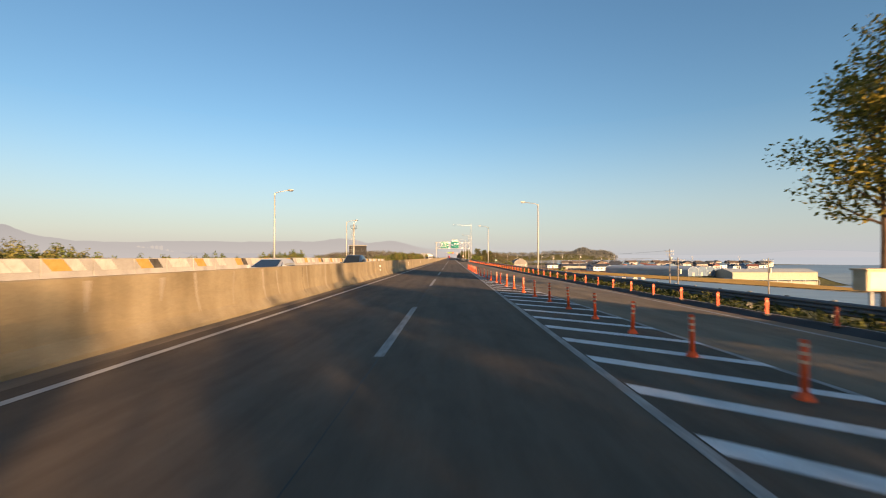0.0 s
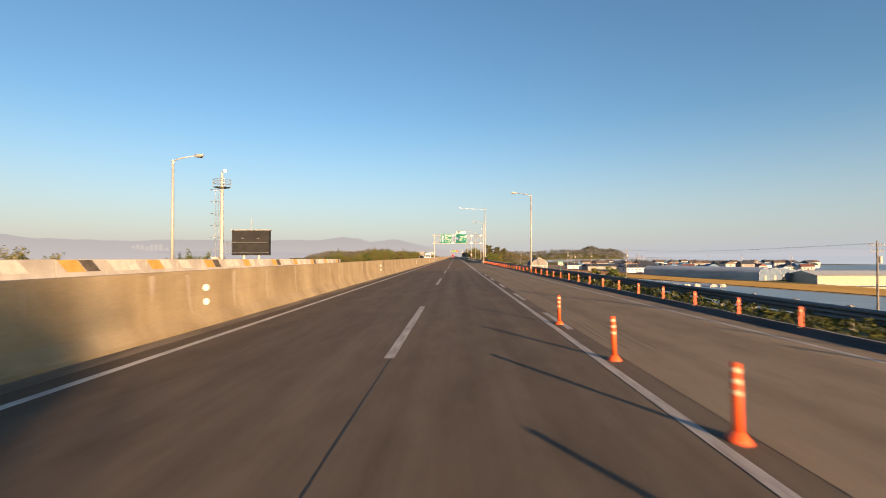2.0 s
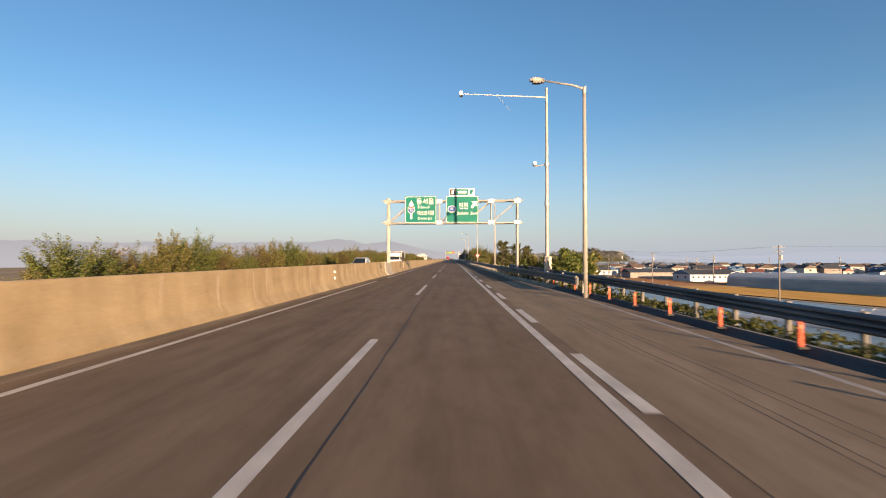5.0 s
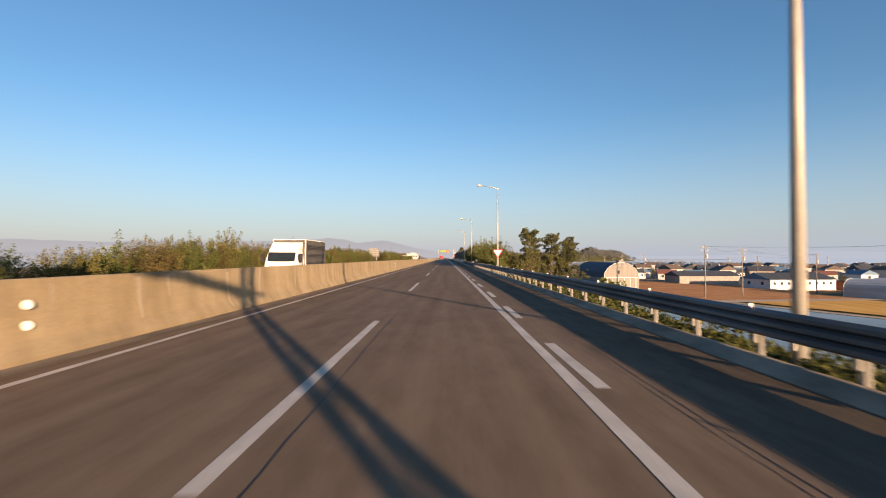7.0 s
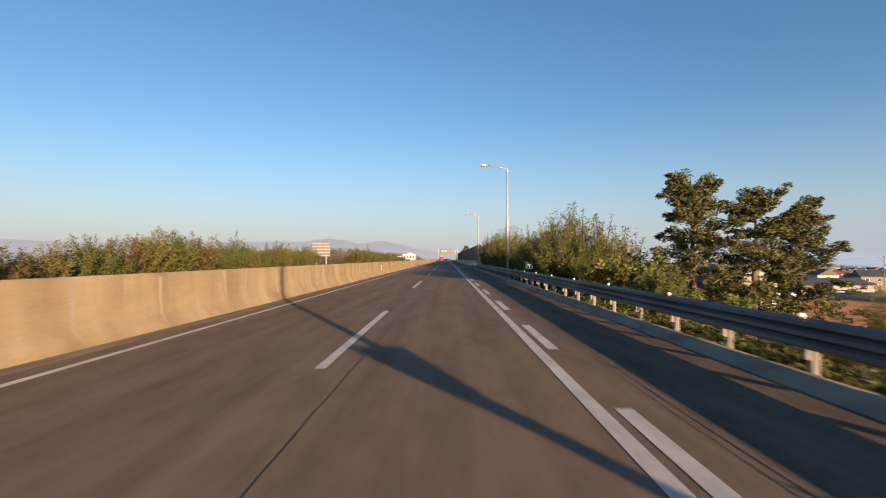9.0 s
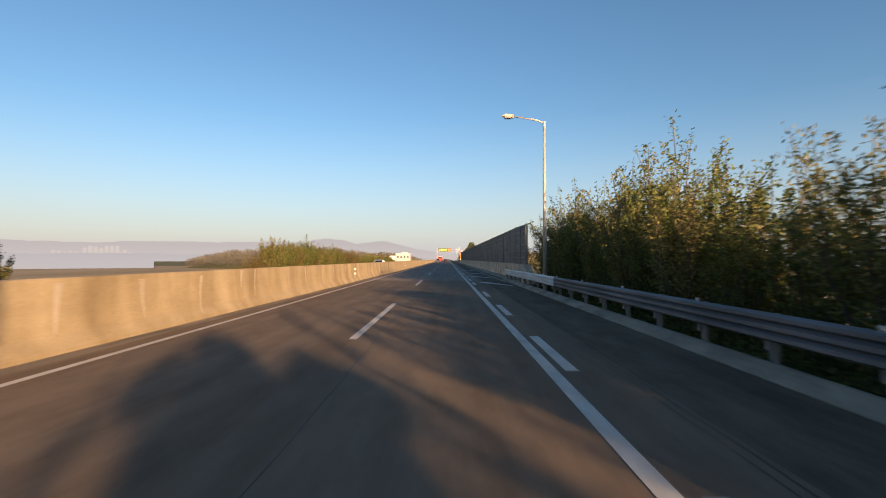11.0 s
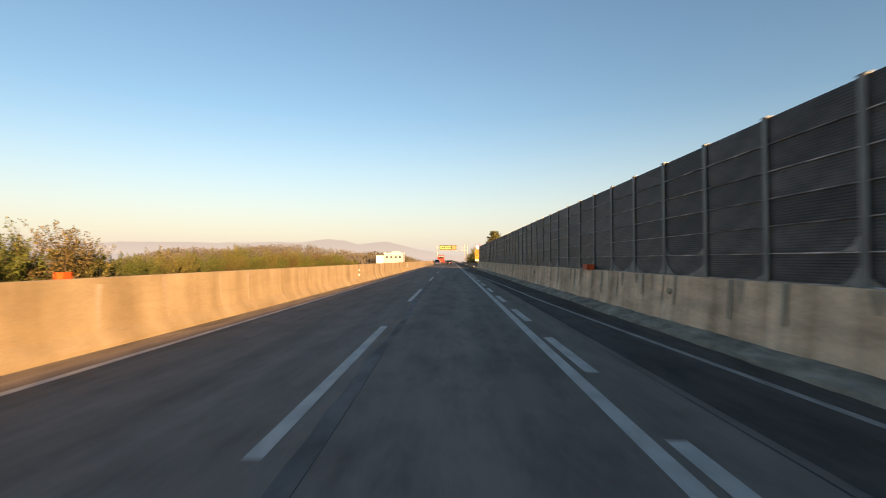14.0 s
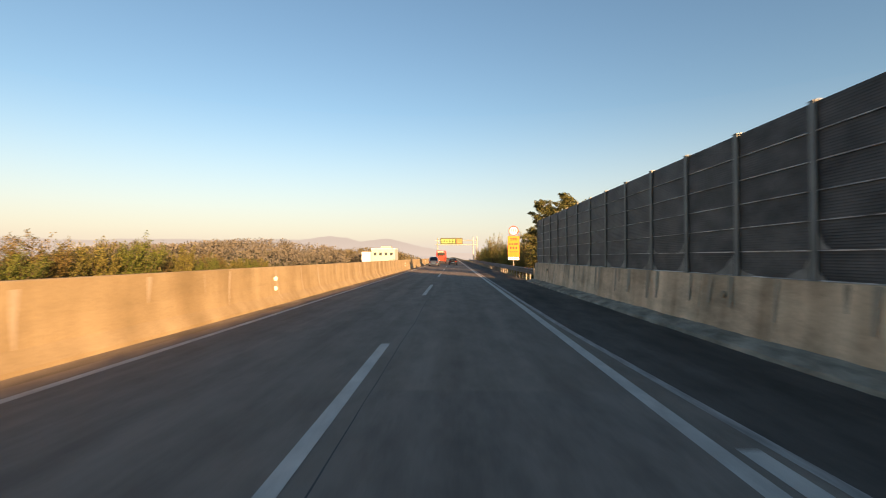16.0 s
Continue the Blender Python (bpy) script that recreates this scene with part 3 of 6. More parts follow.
def street_lamp(x, y, height, reach, z0=-0.6, label="tall tapered steel street lamp with a single arm"):
    t = thing("street_lamp", label, "street lamp", "street lamps along the road")
    part("pole", Build().tube([(0, 0, z0), (0, 0, height)], [0.115, 0.07], 10), STEEL_GREY, t, smooth=True)
    part("foot", Build().box(-0.2, 0.2, -0.2, 0.2, z0 - 0.3, z0 + 0.05), CONCRETE_PALE, t)
    s = 1 if reach > 0 else -1
    part("arm", Build().tube([(0, 0, height - 0.05), (reach * 0.25, 0, height + 0.10), (reach, 0, height + 0.32)], [0.05, 0.045, 0.035], 8), STEEL_GREY, t, smooth=True)
    head = part("lamp_head", slab_head(reach, s, height), STEEL_GREY, t)
    part("diffuser", Build().box(reach + 0.26 * s - 0.17, reach + 0.26 * s + 0.17, -0.12, 0.12, height + 0.19, height + 0.275), LAMP_HEAD, head, "dark glass diffuser")
    part("joint_clamp", Build().box(reach - 0.06, reach + 0.06, -0.07, 0.07, height + 0.22, height + 0.40), LAMP_HEAD, head, "dark clamp between arm and head")
    part("collar", Build().tube([(0, 0, height - 0.25), (0, 0, height + 0.03)], 0.085, 10), STEEL_GREY, t)
    part("hatch", Build().box(-0.125, -0.09, -0.06, 0.06, z0 + 0.8, z0 + 1.2), STEEL_GREY, t)
    t.location = (x, y, 0)
    return t


for x, y, h in ((12.95, 12.9, 8.6), (12.6, 63.3, 8.6), (9.9, 113.65, 8.75), (7.2, 163.6, 8.9), (7.4, 208.2, 9.0), (7.5, 253.4, 9.3), (7.05, 298.7, 9.3), (7.3, 341.5, 9.2)):
    street_lamp(x, y, h, -1.75)
for x, y, h in ((-19.0, 54.5, 9.0), (-18.5, 90.0, 8.3), (-19, 15, 9)):
    street_lamp(x, y, h, 1.6)

# ---- noise wall ----
WALL_Y0, WALL_Y1 = 349.4, 491.4
WALL_LINE = [(349.4, 7.62), (353, 7.46), (380, 7.39), (425, 7.22), (470, 7.13), (492, 7.1)]
PLINTH = [(-0.36, -0.2), (-0.345, 0.15), (-0.32, 0.36), (-0.26, 0.9), (-0.24, 1.28), (0.25, 1.28), (0.25, -0.2)]
noise_wall = thing("noise_wall", "dark metal noise wall on a stained concrete plinth", "noise wall")
PLINTH_MAT = material("plinth_concrete", (0.378, 0.270, 0.177), (0.781, 0.600, 0.427), 0.9, 1.5, (1, 0.9, 0.10), 20, 0.35, stain=0.55)
for y0 in np.arange(WALL_Y0, WALL_Y1 - 1, 20.0):
    y1 = min(y0 + 20, WALL_Y1)
    part("plinth_section", Build().sweep(PLINTH, [(along(WALL_LINE, yy), yy, 0) for yy in steps(y0 + 0.01, y1 - 0.01, 4)]), PLINTH_MAT, noise_wall)
part("ramp_block", Build().add([(6.95, 347.2, -0.1), (7.8, 347.2, -0.1), (7.8, 349.38, -0.1), (6.9, 349.38, -0.1), (7.25, 347.4, 0.85), (7.75, 347.4, 0.85), (7.8, 349.38, 1.27), (7.36, 349.38, 1.27)],
                               [(0, 3, 2, 1), (4, 5, 6, 7), (0, 1, 5, 4), (1, 2, 6, 5), (2, 3, 7, 6), (3, 0, 4, 7)]), PLINTH_MAT, noise_wall)
foot = Build()
rng = random.Random(61)
ys = steps(WALL_Y0, WALL_Y1, 0.22)
for yy in ys:
    wx = along(WALL_LINE, yy)
    out = 0.83 + 0.06 * noise.noise(Vector((yy * 0.21, 1, 0))) + 0.035 * noise.noise(Vector((yy * 1.1, 4, 0))) + rng.uniform(-0.012, 0.012)
    top = 0.10 + 0.025 * noise.noise(Vector((yy * 0.43, 5, 0))) + rng.uniform(-0.02, 0.02)
    if yy < 355:
        out = max(out, wx - 6.42)
    inner = 0.20 + 0.03 * noise.noise(Vector((yy * 0.6, 8, 0))) + rng.uniform(-0.008, 0.008)
    foot.v += [(wx - out, yy, -0.02), (wx - out + 0.03, yy, top * 0.75), (wx - 0.62, yy, top + 0.03), (wx - 0.46, yy, inner - 0.04), (wx - 0.33, yy, inner)]
foot.f = [(5 * i + j, 5 * i + j + 1, 5 * i + j + 6, 5 * i + j + 5) for i in range(len(ys) - 1) for j in range(4)]
part("footing", foot, material("crumbled_footing", (0.14, 0.13, 0.105), (0.34, 0.32, 0.265), 0.95, 2.2, (1, 0.6, 1), 18, 0.8, stain=0.8), noise_wall, "crumbling concrete footing with grit")
POST_STEEL = material("noise_post", (0.13, 0.138, 0.135), (0.24, 0.25, 0.245), 0.6, 2, (1, 1, 0.4), 30, 0.05, 0.3)
post = Build()
post.box(-0.09, -0.078, -0.07, 0.07, 1.27, 4.16)
post.box(0.078, 0.09, -0.07, 0.07, 1.27, 4.16)
post.box(-0.078, 0.078, -0.006, 0.006, 1.27, 4.16)
post.box(-0.13, 0.13, -0.11, 0.11, 1.272, 1.295)
post.box(-0.10, 0.10, -0.08, 0.08, 4.16, 4.175)
post_mesh = post.mesh("noise_post", POST_STEEL)
nb = 70
post_y = lambda k: float(np.interp(k, (0, 36, 58, 70), (349.5, 421.65, 466.2, 491.4)))
for i in range(nb + 1):
    part("post", post_mesh, None, noise_wall).location = (along(WALL_LINE, post_y(i)), post_y(i), 0)
panel = Build()
panel.box(-0.045, 0.045, -0.985, 0.985, 0.0, 0.472)
for j in range(9):
    z = 0.035 + j * 0.0465
    panel.add([(-0.045, -0.90, z), (-0.0485, -0.90, z + 0.012), (-0.045, -0.90, z + 0.036), (-0.045, 0.90, z), (-0.0485, 0.90, z + 0.012), (-0.045, 0.90, z + 0.036)],
              [(0, 3, 4, 1), (1, 4, 5, 2)])
DUST = material("dusty_rail", (0.05, 0.05, 0.052), (0.62, 0.61, 0.60), 0.7, 1.9, (1, 1.0, 2), 9, 0.1, piece=0.5)
panel_mesh = panel.mesh("noise_panel", PANEL)
flange_mesh = Build().box(-0.078, -0.04, -0.915, 0.915, -0.004, 0.012).mesh("panel_flange", DUST)
rest, rest_f = Build(), Build()
for i in range(nb):
    for r in range(6):
        y, z = (post_y(i) + post_y(i + 1)) / 2, 1.285 + 0.4775 * r
        stretch = (post_y(i + 1) - post_y(i)) / 2.0
        wx = along(WALL_LINE, y)
        tilt = math.atan((along(WALL_LINE, y - 1) - along(WALL_LINE, y + 1)) / 2)
        if i < 50:
            p = part("panel", panel_mesh, None, noise_wall)
            p.location, p.rotation_euler, p.scale = (wx, y, z), (0, 0, tilt), (1, stretch, 1)
            f = part("flange", flange_mesh, None, noise_wall)
            f.location, f.rotation_euler, f.scale = (wx, y, z), (0, 0, tilt), (1, stretch, 1)
        else:
            rest.add([(wx + v.co.x, y + v.co.y, z + v.co.z) for v in panel_mesh.vertices], [tuple(q.vertices) for q in panel_mesh.polygons])
            rest_f.add([(wx + v.co.x, y + v.co.y, z + v.co.z) for v in flange_mesh.vertices], [tuple(q.vertices) for q in flange_mesh.polygons])
tagged(part("far_panels", rest, PANEL, noise_wall), kind="stuff")
tagged(part("far_flanges", rest_f, DUST, noise_wall), kind="stuff")
rng = random.Random(3)
stains = Build()
y = WALL_Y0 + 1
while y < WALL_Y1 - 1:
    w, zb = rng.uniform(0.05, 0.35), rng.uniform(0.5, 1.0)
    wx = along(WALL_LINE, y)
    stains.add([(wx - 0.2445, y, 1.265), (wx - 0.2445, y + w, 1.265), (wx - 0.264 - 0.05 * (0.9 - zb), y + w * 0.7, zb), (wx - 0.264 - 0.05 * (0.9 - zb), y + w * 0.3, zb)], [(0, 1, 2, 3)])
    y += rng.uniform(0.8, 4.5)
part("stains", stains, material("plinth_stain", (0.30, 0.235, 0.17), (0.48, 0.39, 0.29), 0.9, 3), noise_wall, "dark and pale water stains")
for y in np.arange(WALL_Y0 + 8, WALL_Y1, 18.5):
    part("reflector_disc", Build().tube([(along(WALL_LINE, y) - 0.25, y, 0.9), (along(WALL_LINE, y) - 0.33, y, 0.9)], 0.07, 10), STAIN, noise_wall, "small round dusty reflector")
rng = random.Random(23)
film = Build()
for i in range(nb):
    for side in (-1, 1):
        y = (post_y(i) + post_y(i + 1)) / 2 + side * 0.925
        wx = along(WALL_LINE, y) - 0.0715
        if rng.random() < 0.3:
            continue
        a, h = rng.uniform(0.15, 0.9) * side, rng.uniform(0.1, 0.44)
        e = [rng.uniform(0.7, 1.3) for _ in range(3)]
        film.add([(wx, y, 1.30), (wx, y, 1.30 + h), (wx, y - a * 0.2, 1.30 + h * 0.6 * e[0]), (wx, y - a * 0.45, 1.30 + h * 0.33 * e[1]), (wx, y - a * 0.7, 1.30 + h * 0.18 * e[2]), (wx, y - a, 1.30)], [(0, 1, 2, 3, 4, 5)])
        if rng.random() < 0.5:
            a, h = rng.uniform(0.1, 0.4) * side, rng.uniform(0.1, 0.3)
            film.add([(wx, y, 1.78), (wx, y, 1.78 + h), (wx, y - a * 0.4, 1.78 + h * 0.35), (wx, y - a, 1.78)], [(0, 1, 2, 3)])
tagged(part("dust_film", film, material("road_dust", (0.15, 0.145, 0.135), (0.30, 0.29, 0.27), 0.95, 3), noise_wall, "pale road dust in the panel corners"), kind="stuff")
pale = Build()
y = WALL_Y0 + 0.7
while y < WALL_Y1 - 1:
    w, zb = rng.uniform(0.06, 0.32), rng.uniform(0.42, 0.7)
    wx = along(WALL_LINE, y)
    pale.add([(wx - 0.2465, y, 1.27), (wx - 0.2465, y + w, 1.27), (wx - 0.312, y + w * 0.75, zb), (wx - 0.312, y + w * 0.15, zb)], [(0, 1, 2, 3)])
    y += rng.uniform(0.5, 2.6)
tagged(part("lime_deposit", pale, STAIN, noise_wall, "pale lime streaks down the plinth"), kind="stuff")
warning = thing("hazard_marker", "small orange marker box on top of the plinth", "marker", "orange markers on barriers")
part("body", Build().box(-0.14, 0.14, -0.3, 0.3, 0, 0.2), ORANGE, warning)
warning.location = (7.0, 419.8, 1.281)
copy_thing(warning, pose(MEDIAN_X, 409.4, 1.321)).scale = (0.4, 0.35, 0.6)

# ---- overhead sign gantry ----
GANTRY_Y = 191.5
SIGN_BLUE = material("sign_blue", (0.01, 0.05, 0.24), (0.015, 0.07, 0.3), 0.5, 1, bump=0)
SIGN_RED = material("sign_red", (0.55, 0.03, 0.025), (0.65, 0.045, 0.035), 0.5, 1, bump=0)
SIGN_WHITE = material("sign_white", (0.78, 0.78, 0.77), (0.84, 0.84, 0.83), 0.5, 1, bump=0)


def words(text, size, x, y, z, mat, parent, name="lettering", align="CENTER", squash=1.0):
    """Lettering that faces -y."""
    c = bpy.data.curves.new(name, "FONT")
    c.body, c.size, c.align_x, c.align_y = text, size, align, "CENTER"
    c.extrude, c.resolution_u = 0.004, 3
    probe = bpy.data.objects.new(name, c)
    me = bpy.data.meshes.new_from_object(probe)
    bpy.data.objects.remove(probe)
    me.materials.clear()
    me.materials.append(mat)
    ob = part(name, me, None, parent)
    ob.matrix_local = pose(x, y, z, 90, 0, 0)
    ob.scale = (squash, 1, 1)
    return ob


gantry = thing("sign_gantry", "pale steel truss gantry across the road with green direction signs", "sign gantry")
GX0, GX1 = -4.85, 8.12
ZB, ZT = 5.2, 7.42
for x in (GX0, GX1):
    base = 1.2 if x < 0 else -0.8
    for dy in (-0.35, 0.35):
        part("leg", Build().tube([(x, dy, base), (x, dy, 7.75)], 0.11, 10), STEEL_GREY, gantry)
    z = base + 0.4
    while z < 7.1:
        part("leg_brace", Build().tube([(x, -0.35, z), (x, 0.35, z + 0.02)], 0.045, 6), STEEL_GREY, gantry)
        part("leg_brace", Build().tube([(x, -0.35, z), (x, 0.35, z + 0.75)], 0.035, 6), STEEL_GREY, gantry)
        z += 0.8
for z in (ZB, ZT):
    for dy in (-0.46, 0.46):
        part("chord", Build().tube([(GX0 - 0.5, dy, z), (GX1 + 0.5, dy, z)], 0.085, 10), STEEL_GREY, gantry)
n = 5
nodes = [GX0 + (GX1 - GX0) * i / n for i in range(n + 1)]
for i, x in enumerate(nodes):
    for dy in (-0.46, 0.46):
        part("upright", Build().tube([(x, dy, ZB), (x, dy, ZT)], 0.06, 6), STEEL_GREY, gantry)
        if i < n:
            part("diagonal", Build().tube([(x, dy, ZB), (nodes[i + 1], dy, ZT)], 0.05, 6), STEEL_GREY, gantry)
    for z in (ZB, ZT):
        part("cross_tie", Build().tube([(x, -0.46, z), (x, 0.46, z)], 0.045, 6), STEEL_GREY, gantry)
        if i < n:
            part("lacing", Build().tube([(x, -0.46, z), (nodes[i + 1], 0.46, z)], 0.035, 6), STEEL_GREY, gantry)
for i in (0, 2, 4, 5):
    for z0 in (ZB - 0.14, ZT - 0.24):
        part("gusset", Build().box(nodes[i] - 0.32, nodes[i] + 0.32, -0.58, -0.54, z0, z0 + 0.38), WHITE if i else STEEL_GREY, gantry)
GANTRY_TURN = -0.05
gantry.matrix_basis = pose(0, GANTRY_Y + 0.2, 0, 0, 0, math.degrees(GANTRY_TURN))


def direction_sign(x0, x1, z0, z1):
    t = thing("direction_sign", "green overhead direction sign with white border and lettering", "road sign", "green signs on the gantry")
    w, h = x1 - x0, z1 - z0
    part("panel", Build().box(-w / 2, w / 2, -0.03, 0.03, 0, h), GREEN_SIGN, t)
    for a, b2, c, d in ((-w / 2 + 0.05, w / 2 - 0.05, 0.05, 0.10), (-w / 2 + 0.05, w / 2 - 0.05, h - 0.10, h - 0.05),
                        (-w / 2 + 0.05, -w / 2 + 0.10, 0.102, h - 0.102), (w / 2 - 0.10, w / 2 - 0.05, 0.102, h - 0.102)):
        part("border", Build().box(a, b2, -0.036, -0.031, c, d), SIGN_WHITE, t)
    part("bracket", Build().box(-w / 2 + 0.3, -w / 2 + 0.4, 0.031, 0.12, 0.1, h - 0.1), STEEL_GREY, t)
    part("bracket", Build().box(w / 2 - 0.4, w / 2 - 0.3, 0.031, 0.12, 0.1, h - 0.1), STEEL_GREY, t)
    t.location = ((x0 + x1) / 2, GANTRY_Y - 0.36 + GANTRY_TURN * (x0 + x1) / 2, z0)
    t.rotation_euler = (0, 0, GANTRY_TURN)
    t.scale = (0.805, 1, 0.80)
    return t


s1 = direction_sign(-3.48, 0.45, 5.2, 8.55)
words("\ub3d9\uc11c\uc6b8", 0.82, 0.55, -0.036, 2.65, SIGN_WHITE, s1)
words("E.Seoul", 0.50, 0.35, -0.036, 1.98, SIGN_WHITE, s1)
words("\ub300\uc18c\ubd84\uae30\uc810", 0.64, 0.62, -0.036, 1.22, SIGN_WHITE, s1, squash=0.72)
words("Daeso Jct", 0.45, 0.5, -0.036, 0.58, SIGN_WHITE, s1)
part("arrow", Build().add([(-1.32, -0.036, 0.5), (-1.06, -0.036, 0.5), (-1.06, -0.036, 2.2), (-0.85, -0.036, 2.2), (-1.19, -0.036, 2.85), (-1.53, -0.036, 2.2), (-1.32, -0.036, 2.2)], [(0, 1, 2, 6), (5, 6, 2, 3, 4)]), SIGN_WHITE, s1)
part("route_shield", Build().add([(-1.62, -0.040, 2.0), (-1.62, -0.040, 1.45), (-1.19, -0.040, 1.15), (-0.76, -0.040, 1.45), (-0.76, -0.040, 2.0), (-1.19, -0.040, 2.08)], [(0, 1, 2, 3, 4, 5)]), SIGN_WHITE, s1)
part("shield_field", Build().add([(-1.56, -0.044, 1.83), (-1.56, -0.044, 1.48), (-1.19, -0.044, 1.21), (-0.82, -0.044, 1.48), (-0.82, -0.044, 1.83)], [(0, 1, 2, 3, 4)]), SIGN_BLUE, s1)
part("shield_band", Build().add([(-1.56, -0.044, 1.86), (-0.82, -0.044, 1.86), (-0.82, -0.044, 1.97), (-1.19, -0.044, 2.04), (-1.56, -0.044, 1.97)], [(0, 1, 2, 3, 4)]), SIGN_RED, s1)
words("35", 0.42, -1.19, -0.048, 1.6, SIGN_WHITE, s1)
s2 = direction_sign(0.63, 4.63, 5.2, 8.55)
words("\uc9c4\ucc9c", 0.9, 0.16, -0.036, 2.05, SIGN_WHITE, s2, squash=0.72)
words("Jincheon", 0.52, 0.08, -0.036, 1.2, SIGN_WHITE, s2, squash=0.78)
words("2km", 0.48, 1.42, -0.036, 1.18, SIGN_WHITE, s2)
oval = Build()
oval.v = [(-1.28 + 0.52 * math.cos(i * math.pi / 12), -0.040, 1.72 + 0.42 * math.sin(i * math.pi / 12)) for i in range(24)]
oval.f = [tuple(range(24))]
part("route_shield", oval, SIGN_WHITE, s2)
oval = Build()
oval.v = [(-1.28 + 0.46 * math.cos(i * math.pi / 12), -0.044, 1.72 + 0.36 * math.sin(i * math.pi / 12)) for i in range(24)]
oval.f = [tuple(range(24))]
part("shield_field", oval, SIGN_BLUE, s2)
words("21", 0.46, -1.28, -0.048, 1.72, SIGN_WHITE, s2)
part("arrow", Build().add([(1.05, -0.036, 1.95), (1.28, -0.036, 1.78), (1.62, -0.036, 2.2), (1.78, -0.036, 2.04), (1.78, -0.036, 2.66), (1.12, -0.036, 2.66), (1.36, -0.036, 2.42)], [(0, 1, 2, 6), (6, 2, 3, 4, 5)]), SIGN_WHITE, s2)
small_sign = thing("exit_sign", "small green and white exit plate above a green sign", "road sign")
part("plate", Build().box(-1.25, 1.25, -0.03, 0.03, 0, 0.72), SIGN_WHITE, small_sign)
part("number_field", Build().box(-1.2, -0.62, -0.037, -0.031, 0.06, 0.66), BLACK, small_sign)
part("text_bar", Build().box(-1.02, -0.8, -0.043, -0.038, 0.16, 0.56), SIGN_WHITE, small_sign)
part("green_field", Build().box(-0.56, 0.62, -0.037, -0.031, 0.06, 0.66), GREEN_SIGN, small_sign)
part("text_bar", Build().box(-0.4, 0.46, -0.043, -0.038, 0.24, 0.48), SIGN_WHITE, small_sign)
part("arrow", Build().add([(0.74, -0.037, 0.12), (0.9, -0.037, 0.12), (1.12, -0.037, 0.42), (1.12, -0.037, 0.6), (0.8, -0.037, 0.6)], [(0, 1, 2, 3, 4)]), GREEN_SIGN, small_sign)
part("bracket", Build().box(-0.4, -0.3, 0.031, 0.12, -0.6, 0.6), STEEL_GREY, small_sign)
part("bracket", Build().box(0.3, 0.4, 0.031, 0.12, -0.6, 0.6), STEEL_GREY, small_sign)
small_sign.matrix_basis = pose(2.6, GANTRY_Y - 0.36 + GANTRY_TURN * 2.6, 7.9, 0, 0, math.degrees(GANTRY_TURN))

# ---- camera pole with a long arm ----
cctv = thing("camera_pole", "tall grey steel pole with long arms over the road", "traffic camera")
PALE_STEEL = material("pale_steel", (0.5, 0.49, 0.47), (0.62, 0.61, 0.59), 0.5, 2, bump=0)
part("pole", Build().tube([(0, 0, -0.8), (0, 0, 14.1)], [0.16, 0.09], 10), STEEL_GREY, cctv)
part("arm", Build().tube([(0, 0, 13.4), (-6.2, 0, 13.7)], [0.05, 0.03], 8), PALE_STEEL, cctv)
part("stay", Build().tube([(-3.6, 0, 13.55), (-2.6, 0, 12.4)], 0.012, 6), STEEL_GREY, cctv)
bracket = part("arm", Build().tube([(0, 0, 8.5), (-0.85, 0, 8.35)], 0.04, 8), STEEL_GREY, cctv)
part("camera_box", Build().box(-1.0, -0.75, -0.25, 0.2, 8.4, 8.65), WHITE, bracket, "white camera housing")
for z in (8.5, 5.6):
    part("clamp", Build().tube([(0, 0, z - 0.12), (0, 0, z + 0.12)], 0.19, 10), GALVANISED, cctv)
part("camera_box", Build().box(-6.35, -6.1, -0.2, 0.25, 13.55, 13.85), WHITE, cctv, "white camera housing")
part("cabinet", Build().box(-0.25, 0.25, -0.34, -0.12, 0.6, 1.8), STEEL_GREY, cctv)
cctv.location = (8.5, 178.2, 0)

# ---- left roadside: striped barrier, tower, board ----
FAR_X = -17.3
stripe_barrier = thing("striped_barrier", "low concrete roadside barrier painted with yellow, white and black stripes", "barrier")
STRIPED = [(-0.2, 0.0), (-0.2, 0.1), (-0.09, 0.5), (-0.09, 1.15), (0.09, 1.15), (0.09, 0.5), (0.2, 0.1), (0.2, 0.0)]
rng = random.Random(21)
y = -30.0
k = 0
WHITE_WORN = material("worn_white", (0.450, 0.423, 0.378), (0.612, 0.585, 0.540), 0.8, 2.5)
YELLOW_WORN = material("worn_yellow", (0.414, 0.252, 0.054), (0.522, 0.342, 0.108), 0.8, 2.5)
BLACK_WORN = material("worn_black", (0.05, 0.045, 0.04), (0.12, 0.105, 0.09), 0.85, 2.5)
while y < 133:
    L = 3.2
    z0 = along(FAR_RISE, y)
    h, s = 1.15, 1.0
    part("block", Build().sweep([(a, u * s) for a, u in STRIPED], [(FAR_X, y + 0.03, z0 - 0.05), (FAR_X, y + L - 0.03, z0 - 0.05)]), CONCRETE_PALE, stripe_barrier)
    pattern = ((YELLOW_WORN, WHITE_WORN), (WHITE_WORN, None), (YELLOW_WORN, BLACK_WORN), (WHITE_WORN, WHITE_WORN))[k % 4]
    xf = FAR_X + 0.0945
    for (a, b2), m in zip(((0.15, 1.35), (1.40, 2.3)), pattern):
        if m:
            part("stripe", Build().add([(xf, y + a + 0.5, z0 + 0.5), (xf, y + b2 + 0.5, z0 + 0.5), (xf, y + b2 - 0.1, z0 + h - 0.08), (xf, y + a - 0.1, z0 + h - 0.08)], [(0, 1, 2, 3)]), m, stripe_barrier)
    y += L
    k += 1

